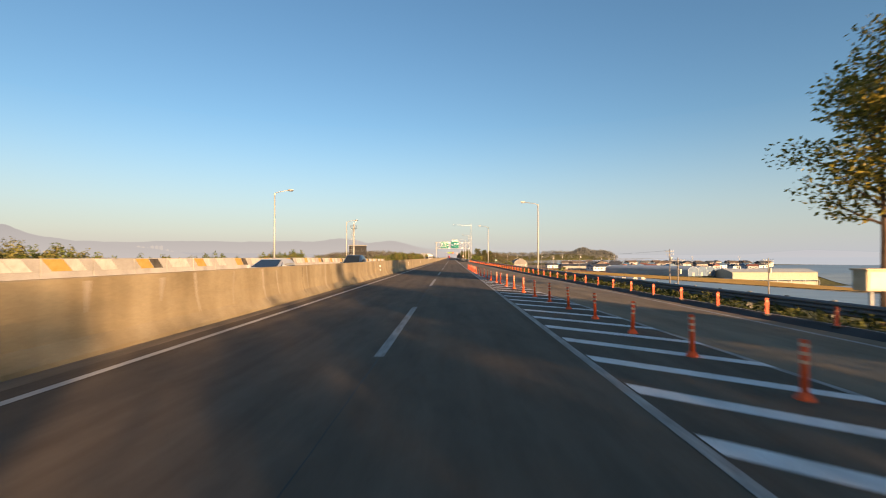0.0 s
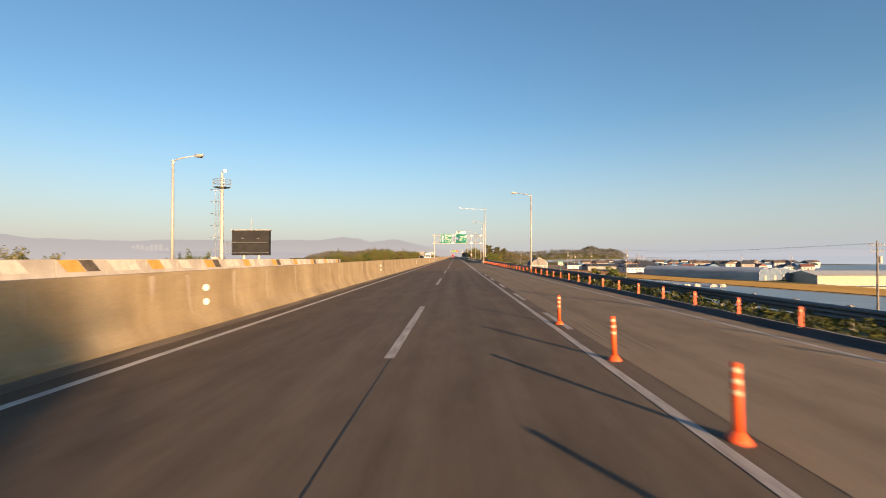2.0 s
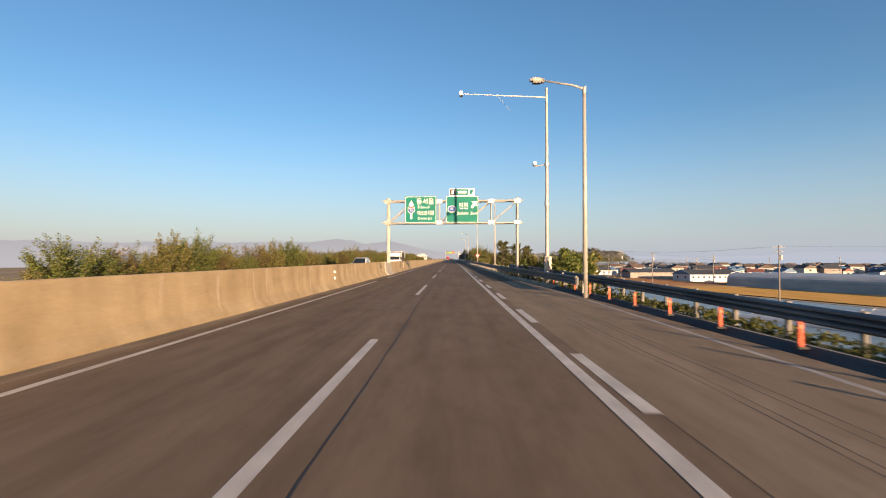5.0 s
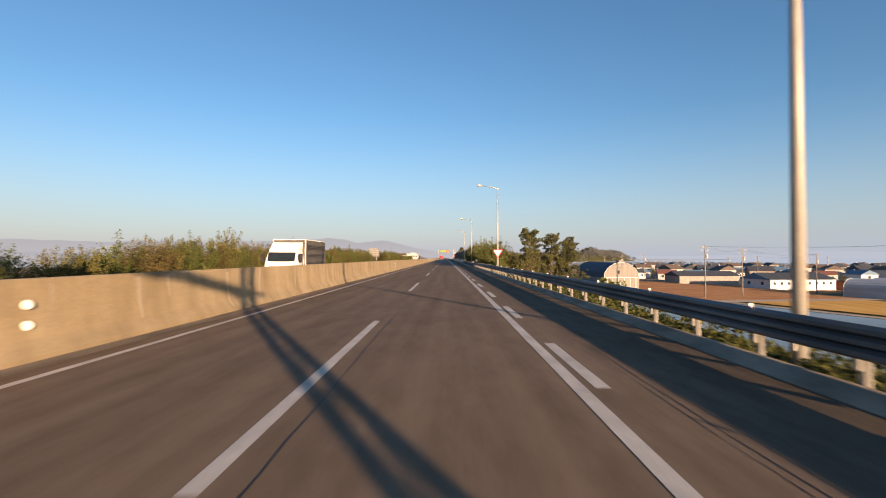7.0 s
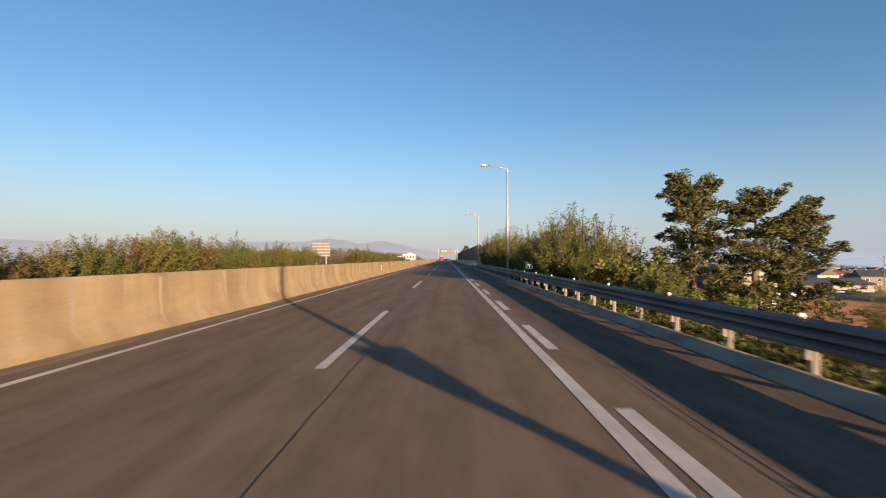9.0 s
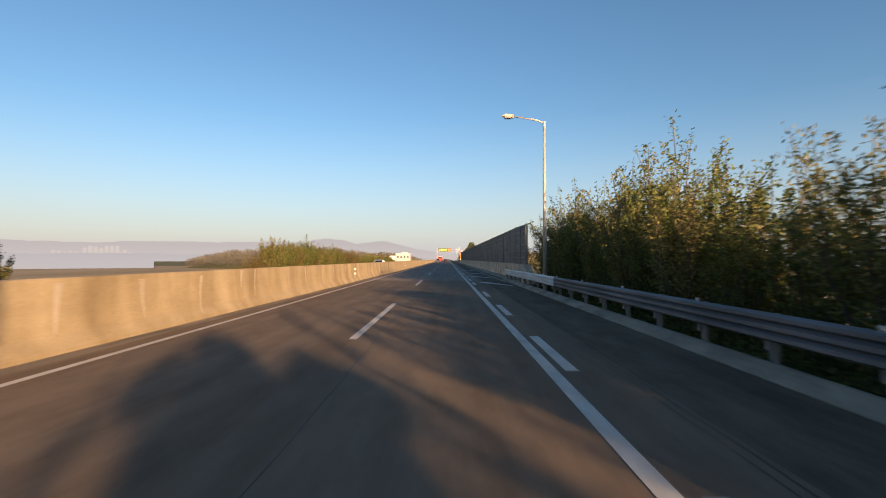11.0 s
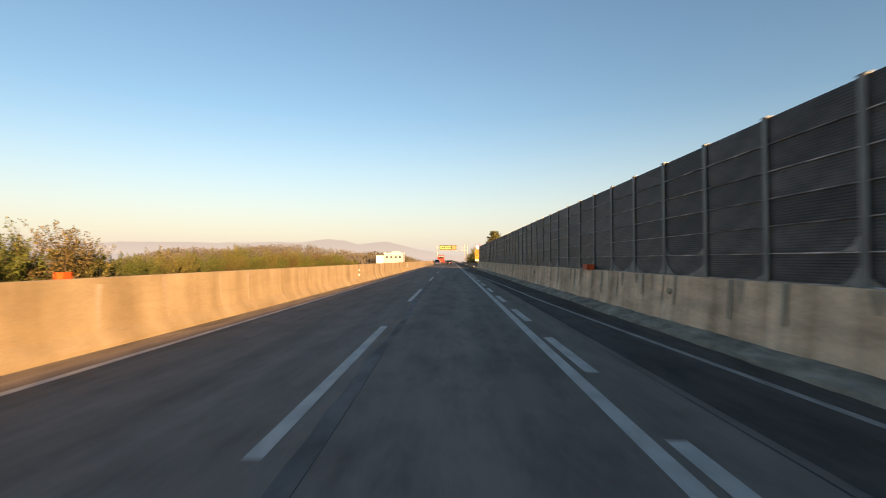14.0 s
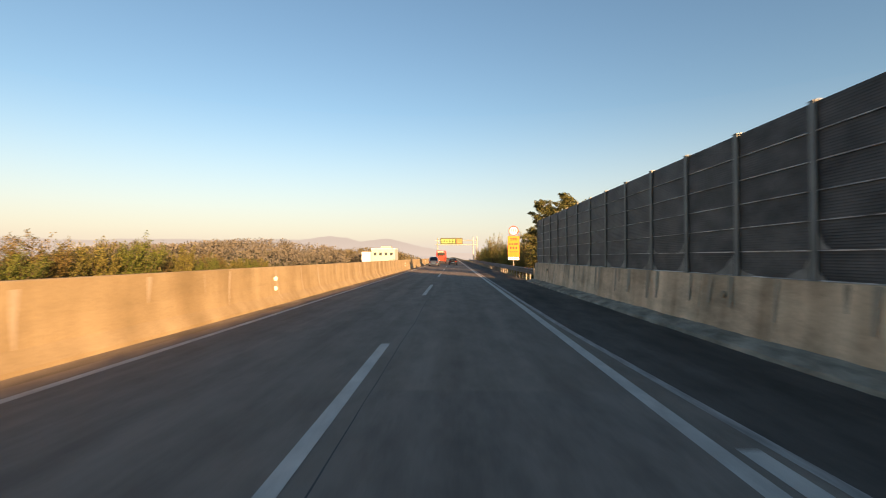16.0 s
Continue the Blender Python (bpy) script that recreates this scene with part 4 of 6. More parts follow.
tower = thing("camera_tower", "tall steel mast with caged ladder, round platform and camera", "mast")
part("mast", Build().tube([(0, 0, -1.0), (0, 0, 8.5)], [0.17, 0.12], 10), STEEL_GREY, tower)
part("platform", Build().tube([(0, 0, 7.35), (0, 0, 7.45)], [0.3, 0.68], 14), GALVANISED, tower)
for z in (7.8, 8.1):
    part("rail_ring", Build().tube([(0.7 * math.cos(i * math.pi / 8), 0.7 * math.sin(i * math.pi / 8), z) for i in range(17)], 0.022, 5), GALVANISED, tower)
for i in range(8):
    a = i * math.pi / 4
    part("rail_post", Build().tube([(0.68 * math.cos(a), 0.68 * math.sin(a), 7.45), (0.7 * math.cos(a), 0.7 * math.sin(a), 8.1)], 0.02, 5), GALVANISED, tower)
for dx in (-0.55, -0.30):
    part("ladder_rail", Build().tube([(dx, 0, 1.0), (dx, 0, 7.3)], 0.018, 5), GALVANISED, tower)
for i in range(20):
    part("rung", Build().tube([(-0.55, 0, 1.2 + i * 0.3), (-0.30, 0, 1.2 + i * 0.3)], 0.012, 5), GALVANISED, tower)
for i in range(6):
    z = 2.2 + i
    part("cage_hoop", Build().tube([(-0.43 + 0.35 * math.cos(j * math.pi / 6), -0.3 + 0.35 * math.sin(j * math.pi / 6), z) for j in range(13)], 0.018, 5), GALVANISED, tower)
head = part("camera_arm", Build().tube([(0, 0, 8.45), (0, 0, 8.75), (0.25, -0.1, 8.85)], 0.06, 8), STEEL_GREY, tower)
part("camera_dome", Build().tube([(0.30, -0.1, 8.92), (0.30, -0.1, 8.75), (0.30, -0.1, 8.66)], [0.14, 0.14, 0.07], 10), WHITE, head, "white dome camera")
part("cabinet", Build().box(-0.75, -0.2, -0.25, 0.25, 0.2, 1.6), STEEL_GREY, tower)
tower.location = (-18.6, 97.2, 0)

vms_back = thing("message_board", "large dark message board on posts seen from the back", "message board")
part("case", Build().box(-1.85, 1.85, -0.25, 0.25, 1.75, 4.2), BLACK, vms_back)
part("hood", Build().box(-1.95, 1.95, -0.32, 0.4, 4.2, 4.28), STEEL_GREY, vms_back)
part("rear_step", Build().box(-2.3, 1.9, -0.6, -0.26, 1.95, 2.0), GALVANISED, vms_back)
for x in (-2.3, -1.9):
    part("step_rail", Build().tube([(x, -0.58, 2.0), (x, -0.58, 3.0)], 0.025, 6), GALVANISED, vms_back)
part("step_rail", Build().tube([(-2.3, -0.58, 3.0), (1.9, -0.58, 3.0)], 0.02, 6), GALVANISED, vms_back)
for x in (-0.75, 0.75):
    part("hinge_bar", Build().box(x - 0.12, x + 0.12, -0.29, -0.26, 3.4, 3.45), GALVANISED, vms_back)
    part("post", Build().tube([(x, 0, -1.5), (x, 0, 1.75)], 0.14, 8), STEEL_GREY, vms_back)
part("aerial", Build().tube([(0, 0, 4.28), (0, 0, 5.4)], 0.02, 5), STEEL_GREY, vms_back)
vms_back.location = (-19.2, 104.5, 0)

BOARD_GREY = material("board_back", (0.13, 0.13, 0.128), (0.19, 0.19, 0.185), 0.6, 1.5)
back_board = thing("sign_board", "pale ribbed sign board on posts seen from the back", "road sign")
part("panel", Build().box(-1.45, 1.45, -0.04, 0.04, 2.0, 4.3), BOARD_GREY, back_board)
for i in range(5):
    part("stiffener", Build().box(-1.43, 1.43, -0.09, -0.041, 2.15 + 0.48 * i, 2.23 + 0.48 * i), STEEL_GREY, back_board)
for x in (-0.8, 0.8):
    part("post", Build().tube([(x, 0.12, -1.6), (x, 0.12, 4.2)], 0.07, 8), STEEL_GREY, back_board)
back_board.location = (-18.4, 335, 0)

# ---- signs along the right edge ----
yield_sign = thing("yield_sign", "red and white triangular yield sign strapped to a lamp post", "road sign")
part("plate", Build().add([(-0.46, 0, 0.8), (0.46, 0, 0.8), (0, 0, 0), (-0.46, 0.02, 0.8), (0.46, 0.02, 0.8), (0, 0.02, 0)], [(0, 2, 1), (3, 4, 5), (0, 1, 4, 3), (1, 2, 5, 4), (2, 0, 3, 5)]), SIGN_RED, yield_sign)
part("field", Build().add([(-0.33, -0.005, 0.725), (0.33, -0.005, 0.725), (0, -0.005, 0.15)], [(0, 2, 1)]), SIGN_WHITE, yield_sign)
words("\uc591\ubcf4", 0.2, 0, -0.009, 0.56, BLACK, yield_sign)
part("strap", Build().box(-0.12, 0.12, 0.021, 0.09, 0.5, 0.56), STEEL_GREY, yield_sign)
yield_sign.matrix_basis = pose(7.5, 253.26, 1.62)
yield_sign.scale = (1.22, 1, 1.16)

PLATE_WHITE = material("plate_white", (0.42, 0.42, 0.40), (0.55, 0.55, 0.53), 0.5, 3)
mini = thing("distance_marker", "small white and green marker plate on a short post", "road sign")
part("plate", Build().box(-0.25, 0.25, -0.015, 0.015, 0.97, 1.38), PLATE_WHITE, mini)
part("band", Build().box(-0.235, 0.235, -0.02, -0.016, 1.19, 1.365), GREEN_SIGN, mini, "green upper half of the plate")
for x in (-0.12, 0.04):
    part("text_bar", Build().box(x, x + 0.1, -0.02, -0.016, 1.02, 1.14), BLACK, mini)
part("text_bar", Build().box(-0.17, 0.17, -0.025, -0.021, 1.25, 1.30), PLATE_WHITE, mini)
part("post", Build().tube([(0, 0.05, -1.2), (0, 0.05, 1.36)], 0.024, 6), GREEN_SIGN, mini, "thin green post")
mini.location = (7.5, 290.6, 0)
copy_thing(mini, pose(10.5, 100.6, -0.05)).scale = (0.86, 0.86, 0.92)

works = thing("warning_sign", "orange warning board with a round weight limit sign on top", "road sign")
SIGN_ORANGE = material("sign_orange", (0.54, 0.145, 0.006), (0.62, 0.185, 0.009), 0.5, 1, bump=0)
part("board", Build().box(-0.65, 0.65, -0.02, 0.02, 1.7, 4.0), SIGN_ORANGE, works)
SIGN_INK = material("sign_ink", (0.16, 0.03, 0.012), (0.22, 0.045, 0.018), 0.6, 2, bump=0)
part("text_bar", Build().box(-0.42, 0.42, -0.026, -0.021, 3.52, 3.78), SIGN_INK, works)
for x in (-0.3, -0.1, 0.12, 0.3):
    part("text_bar", Build().box(x - 0.05, x + 0.05, -0.03, -0.0265, 3.58, 3.72), SIGN_ORANGE, works)
for z, xs, h in ((3.02, (-0.42, -0.14, 0.14, 0.36), 0.2), (2.55, (-0.32, -0.02, 0.3), 0.26), (2.2, (-0.36, -0.12, 0.12, 0.36), 0.09)):
    for x in xs:
        part("text_bar", Build().box(x - 0.085, x + 0.085, -0.026, -0.021, z, z + h), SIGN_INK, works)
for x in (-0.36, -0.12, 0.14, 0.38):
    part("text_bar", Build().box(x - 0.09, x + 0.09, -0.026, -0.021, 1.46, 1.56), STEEL_GREY, works)
part("plate", Build().box(-0.6, 0.6, -0.02, 0.02, 1.35, 1.68), SIGN_WHITE, works)
disc = part("round_sign", Build().tube([(0, 0.02, 4.6), (0, -0.02, 4.6)], 0.55, 24), SIGN_RED, works)
part("disc_field", Build().tube([(0, -0.021, 4.6), (0, -0.03, 4.6)], 0.44, 24), SIGN_WHITE, disc)
for x in (-0.2, 0.0, 0.2):
    part("text_bar", Build().box(x - 0.035, x + 0.035, -0.036, -0.031, 4.42, 4.78), BLACK, disc)
part("post", Build().tube([(0, 0.1, -0.6), (0, 0.1, 5.1)], 0.05, 8), STEEL_GREY, works)
works.location = (7.95, 512.0, 0)

# ---- message gantry ahead ----
ahead = thing("message_gantry", "steel gantry with a dark variable message board showing lit text", "message board")
GREEN_LED = material("green_led", (0.2, 0.36, 0.08), (0.28, 0.46, 0.12), 0.5, 1, bump=0, glow=0.12)
RED_LED = material("red_led", (0.6, 0.1, 0.04), (0.7, 0.16, 0.06), 0.5, 1, bump=0, glow=0.3)
DARK_CASE = material("board_case", (0.05, 0.06, 0.03), (0.08, 0.09, 0.05), 0.6)
part("case", Build().box(-4.2, 4.2, -0.3, 0.3, 6.6, 8.9), DARK_CASE, ahead)
for z in (6.95, 7.85):
    for i in range(5):
        part("text_bar", Build().box(-3.7 + i * 1.05, -2.9 + i * 1.05, -0.32, -0.301, z, z + 0.6), GREEN_LED, ahead)
part("symbol_bar", Build().box(2.0, 3.9, -0.32, -0.301, 6.9, 8.5), RED_LED, ahead)
part("chord", Build().tube([(-6, 0, 6.4), (10, 0, 6.4)], 0.15, 8), STEEL_GREY, ahead)
part("chord", Build().tube([(-6, 0, 8.0), (10, 0, 8.0)], 0.12, 8), STEEL_GREY, ahead)
for x in (8.2, 9.6):
    part("leg", Build().tube([(x, 0, -0.8), (x, 0, 9.4)], 0.18, 8), STEEL_GREY, ahead)
part("leg", Build().tube([(-5.2, 0, 1.2), (-5.2, 0, 8.9)], 0.18, 8), STEEL_GREY, ahead)
ahead.location = (0.4, 640, 0)

cabinet = thing("roadside_cabinet", "beige metal equipment box on a post by the slip lane", "cabinet")
BEIGE = material("beige_paint", (0.40, 0.33, 0.22), (0.5, 0.42, 0.3), 0.6)
part("box", Build().box(-0.33, 0.33, -0.25, 0.25, 0.78, 1.38), BEIGE, cabinet)
part("lid", Build().box(-0.37, 0.37, -0.3, 0.3, 1.38, 1.43), BEIGE, cabinet)
part("door", Build().box(-0.26, 0.26, -0.265, -0.251, 0.83, 1.33), STEEL_GREY, cabinet)
part("post", Build().tube([(0, 0, -1.2), (0, 0, 0.78)], 0.06, 8), GALVANISED, cabinet)
cabinet.location = (13.5, 14.3, -0.1)

# ---- vehicles ----
GLASS = material("car_glass", (0.012, 0.016, 0.02), (0.02, 0.026, 0.032), 0.08, 1, bump=0, spec=0.6)
TYRE = material("tyre_rubber", (0.015, 0.015, 0.015), (0.028, 0.028, 0.028), 0.85, 6)
RIM = material("alloy_rim", (0.4, 0.4, 0.41), (0.5, 0.5, 0.51), 0.35, 3, metal=0.8)
TAIL = material("tail_lamp", (0.5, 0.02, 0.015), (0.6, 0.03, 0.02), 0.3, 3, bump=0)
HEADLAMP = material("head_lamp", (0.7, 0.7, 0.7), (0.85, 0.85, 0.85), 0.2, 3, bump=0)


def wheels(t, xs, ys, r):
    for x in xs:
        for y in ys:
            s = 1 if x > 0 else -1
            w = part("wheel", Build().tube([(x - 0.11 * s, y, r), (x + 0.11 * s, y, r)], r, 16), TYRE, t)
            part("rim", Build().tube([(x + 0.10 * s, y, r), (x + 0.118 * s, y, r)], r * 0.62, 12), RIM, w)


def slab(b, stations):
    """Stations (y, z0, z1, half width low, half width high) joined into one closed body."""
    k = len(b.v)
    for y, z0, z1, w0, w1 in stations:
        zm = z0 + (z1 - z0) * 0.55
        b.v += [(-w0 * 0.94, y, z0), (-w0, y, zm), (-w1, y, z1), (w1, y, z1), (w0, y, zm), (w0 * 0.94, y, z0)]
    for i in range(len(stations) - 1):
        for j in range(6):
            q = (j + 1) % 6
            b.f.append((k + 6 * i + j, k + 6 * i + q, k + 6 * i + 6 + q, k + 6 * i + 6 + j))
    b.f.append(tuple(range(k, k + 6)))
    b.f.append(tuple(range(k + 6 * len(stations) - 6, k + 6 * len(stations)))[::-1])
    return b


def car(paint, label, x, y, heading, tall=0.0, z=0.0):
    """A car whose nose points to +y before it is turned."""
    t = thing("car", label, "car")
    h = 1.45 + tall
    part("body", slab(Build(), [(-2.28, 0.42, 0.86, 0.80, 0.74), (-2.15, 0.26, 0.96, 0.88, 0.82), (-1.2, 0.22, 0.98, 0.92, 0.86), (0.9, 0.22, 0.97, 0.92, 0.86), (1.95, 0.24, 0.84, 0.90, 0.80), (2.3, 0.36, 0.70, 0.80, 0.70)]), paint, t, smooth=False)
    rear = -2.05 if tall > 0.15 else -1.75
    part("cabin", slab(Build(), [(rear - 0.12, 0.93, 0.99, 0.78, 0.74), (rear + 0.35, 0.93, h - 0.07, 0.80, 0.60), (-0.7, 0.93, h, 0.81, 0.62), (0.02, 0.93, h - 0.03, 0.81, 0.60), (1.28, 0.93, 0.97, 0.80, 0.72)]), paint, t)
    part("windscreen", Build().add([(-0.70, 1.25, 1.0), (0.70, 1.25, 1.0), (0.56, 0.12, h - 0.06), (-0.56, 0.12, h - 0.06)], [(0, 1, 2, 3)]), GLASS, t)
    part("rear_window", Build().add([(-0.68, rear - 0.10, 1.02), (0.68, rear - 0.10, 1.02), (0.56, rear + 0.30, h - 0.10), (-0.56, rear + 0.30, h - 0.10)], [(0, 3, 2, 1)]), GLASS, t)
    for s in (-1, 1):
        part("side_window", Build().add([(s * 0.822, rear + 0.15, 1.0), (s * 0.822, 1.02, 1.0), (s * 0.635, 0.05, h - 0.09), (s * 0.645, rear + 0.5, h - 0.10)], [(0, 1, 2, 3)]), GLASS, t)
        part("tail_light", Build().box(s * 0.62 - 0.16, s * 0.62 + 0.16, -2.31, -2.2, 0.68, 0.86), TAIL, t, "red tail light")
        part("headlight", Build().box(s * 0.6 - 0.16, s * 0.6 + 0.16, 2.2, 2.32, 0.55, 0.70), HEADLAMP, t, "clear headlight")
        part("door_mirror", Build().box(s * 0.95 - 0.09, s * 0.95 + 0.09, 0.72, 0.86, 0.98, 1.12), paint, t)
    part("plate", Build().box(-0.26, 0.26, -2.32, -2.29, 0.5, 0.62), SIGN_WHITE, t)
    for ob in t.children:
        if ob.name.split(".")[0] in ("body", "cabin"):
            soft_edge = ob.modifiers.new("bevel", "BEVEL")
            soft_edge.width, soft_edge.segments, soft_edge.angle_limit = 0.07, 3, radians(12)
            for face in ob.data.polygons:
                face.use_smooth = True
    wheels(t, (-0.82, 0.82), (-1.38, 1.38), 0.33)
    t.matrix_basis = pose(x, y, z, 0, 0, heading)
    return t


def carpaint(name, c):
    return material(name, c, tuple(min(1, v * 1.12) for v in c), 0.28, 2, bump=0, spec=0.6)


NAVY, PEARL, SILVER, JET, RED = carpaint("navy_paint", (0.02, 0.035, 0.07)), carpaint("pearl_paint", (0.72, 0.72, 0.7)), carpaint("silver_paint", (0.32, 0.33, 0.34)), carpaint("black_car_paint", (0.015, 0.016, 0.018)), carpaint("red_paint", (0.62, 0.03, 0.02))
car(NAVY, "dark blue sport utility car on the opposite carriageway", -7.7, 43.7, 180, 0.33, 0.09)
car(SILVER, "grey saloon car close behind the median barrier", -8.7, 26.4, 180, 0.0, 0.13)
car(PEARL, "white sport utility car on the opposite carriageway", -8.8, 197.9, 180, 0.30)
car(PEARL, "white saloon car on the opposite carriageway", -8.8, 391, 180, 0.05)
car(SILVER, "dark grey sport utility car ahead in the fast lane", -2.4, 548, 0, 0.3)
car(JET, "black saloon car ahead in the second lane", 1.1, 562, 0, 0.0)


BOX_GREY = material("livestock_box_steel", (0.06, 0.058, 0.055), (0.11, 0.105, 0.10), 0.7, 1.5, stain=0.4)
def lorry(x, y):
    t = thing("truck", "white cab truck with a grey slatted livestock box", "truck")
    part("cab", slab(Build(), [(0.0, 0.55, 2.75, 1.2, 1.05), (1.2, 0.5, 2.8, 1.22, 1.08), (1.75, 0.5, 2.35, 1.22, 1.08), (2.1, 0.5, 1.7, 1.2, 1.1)]), PEARL, t)
    part("wind_deflector", slab(Build(), [(0.0, 2.76, 3.55, 1.1, 1.05), (0.6, 2.76, 3.5, 1.1, 1.0), (1.4, 2.76, 2.9, 1.05, 0.95)]), PEARL, t)
    part("windscreen", Build().add([(-1.0, 2.02, 1.85), (1.0, 2.02, 1.85), (1.0, 1.66, 2.62), (-1.0, 1.66, 2.62)], [(0, 1, 2, 3)]), GLASS, t)
    for s in (-1, 1):
        part("side_window", Build().box(s * 1.2 - 0.04, s * 1.2 + 0.04, 0.7, 1.5, 1.75, 2.45), GLASS, t)
        part("headlight", Build().box(s * 0.9 - 0.2, s * 0.9 + 0.2, 2.1, 2.14, 0.7, 0.95), HEADLAMP, t)
        part("door_mirror", Build().box(s * 1.4 - 0.12, s * 1.4 + 0.12, 1.75, 1.9, 1.8, 2.5), BLACK, t)
    box = part("livestock_box", Build().box(-1.22, 1.22, -7.2, -0.15, 1.0, 3.75), BOX_GREY, t, "dark grey metal livestock box")
    for s in (-1, 1):
        for z in (1.35, 2.1, 2.9):
            part("slot", Build().box(s * 1.226 - 0.004, s * 1.226 + 0.004, -6.8, -0.8, z, z + 0.42), BLACK, box, "dark ventilation slot")
            for i in range(3):
                part("slat", Build().box(s * 1.24 - 0.008, s * 1.24 + 0.008, -6.8, -0.8, z + 0.06 + i * 0.13, z + 0.11 + i * 0.13), BOX_GREY, box)
        part("edge_post", Build().box(s * 1.23 - 0.02, s * 1.23 + 0.02, -0.35, -0.13, 1.0, 3.75), WHITE, box)
    part("grille", Build().box(-0.75, 0.75, 2.08, 2.13, 1.05, 1.45), BLACK, t, "black grille")
    part("bumper", Build().box(-1.2, 1.2, 1.9, 2.2, 0.4, 0.66), STEEL_GREY, t)
    part("wiper", Build().box(-0.6, 0.6, 2.03, 2.06, 1.8, 1.83), BLACK, t)
    part("roof_rail", Build().box(-1.24, 1.24, -7.2, -0.1, 3.75, 3.82), WHITE, t)
    for s in (-1, 1):
        part("door_seam", Build().box(s * 1.205 - 0.02, s * 1.205 + 0.02, 0.58, 0.61, 0.7, 2.5), BLACK, t)
        part("fuel_tank", Build().box(s * 0.95 - 0.2, s * 0.95 + 0.2, -2.6, -1.2, 0.45, 0.9), GALVANISED, t)
        part("mudguard", Build().box(s * 1.0 - 0.25, s * 1.0 + 0.25, -6.6, -6.55, 0.3, 0.95), BLACK, t)
    part("chassis", Build().box(-0.5, 0.5, -7.1, 1.5, 0.55, 0.95), BLACK, t)
    wheels(t, (-1.0, 1.0), (1.0, -4.6, -5.9), 0.48)
    t.matrix_basis = pose(x, y, 0, 0, 0, 180)
    t.scale = (0.90, 0.78, 0.77)


lorry(-9.0, 233.5)


def coach(x, y):
    t = thing("bus", "bright red long-distance coach ahead in the fast lane", "bus")
    part("body", slab(Build(), [(-5.6, 0.55, 3.1, 1.2, 1.05), (-5.5, 0.4, 3.3, 1.25, 1.12), (5.2, 0.4, 3.3, 1.25, 1.12), (5.6, 0.5, 3.0, 1.2, 1.05)]), RED, t)
    part("rear_window", Build().box(-0.95, 0.95, -5.66, -5.58, 2.0, 2.8), GLASS, t)
    part("roof_band", Build().box(-0.9, 0.9, -5.64, -5.57, 2.9, 3.05), WHITE, t)
    for s in (-1, 1):
        part("side_window", Build().box(s * 1.24 - 0.02, s * 1.24 + 0.02, -5.0, 5.0, 1.9, 2.8), GLASS, t)
        part("tail_light", Build().box(s * 0.98 - 0.1, s * 0.98 + 0.1, -5.64, -5.57, 0.9, 1.5), TAIL, t)
    part("bumper", Build().box(-1.15, 1.15, -5.7, -5.5, 0.42, 0.75), BLACK, t)
    wheels(t, (-1.1, 1.1), (-3.2, 3.4), 0.48)
    t.location = (x, y, 0)


coach(-1.95, 586)

# ---- plants ----
LEAF_GREEN = material("leaf_green", (0.043, 0.071, 0.015), (0.178, 0.198, 0.046), 0.6, island=True, bump=0, through_light=0.35)
LEAF_OLIVE = material("leaf_olive", (0.064, 0.076, 0.021), (0.243, 0.214, 0.063), 0.65, island=True, bump=0, through_light=0.35)
LEAF_AUTUMN = material("leaf_autumn", (0.068, 0.090, 0.020), (0.360, 0.270, 0.041), 0.6, island=True, bump=0, through_light=0.4)
LEAF_RUST = material("leaf_rust", (0.061, 0.057, 0.021), (0.204, 0.151, 0.051), 0.65, island=True, bump=0, through_light=0.35)
NEEDLE = material("pine_needle", (0.026, 0.042, 0.016), (0.150, 0.142, 0.048), 0.7, island=True, bump=0, through_light=0.2)
BARK = material("bark", (0.05, 0.035, 0.025), (0.13, 0.095, 0.07), 0.95, 6, (1, 1, 0.3), 30, 0.6)


def leaves(b, rng, c, r, n, size, flat=1.0, long=1.7):
    for _ in range(n):
        while True:
            p = Vector((rng.uniform(-1, 1), rng.uniform(-1, 1), rng.uniform(-1, 1)))
            if p.length <= 1:
                break
        p = Vector((p.x * r, p.y * r, p.z * r * flat)) + Vector(c)
        d = Vector((rng.gauss(0, 1), rng.gauss(0, 1), rng.gauss(0, 0.6))).normalized()
        e = d.cross(Vector((rng.gauss(0, 1), rng.gauss(0, 1), rng.gauss(0, 1)))).normalized()
        s = size * rng.uniform(0.6, 1.3)
        k = len(b.v)
        b.v += [tuple(p - d * s * long / 2), tuple(p + e * s * 0.4), tuple(p + d * s * long / 2), tuple(p - e * s * 0.4)]
        b.f.append((k, k + 1, k + 2, k + 3))


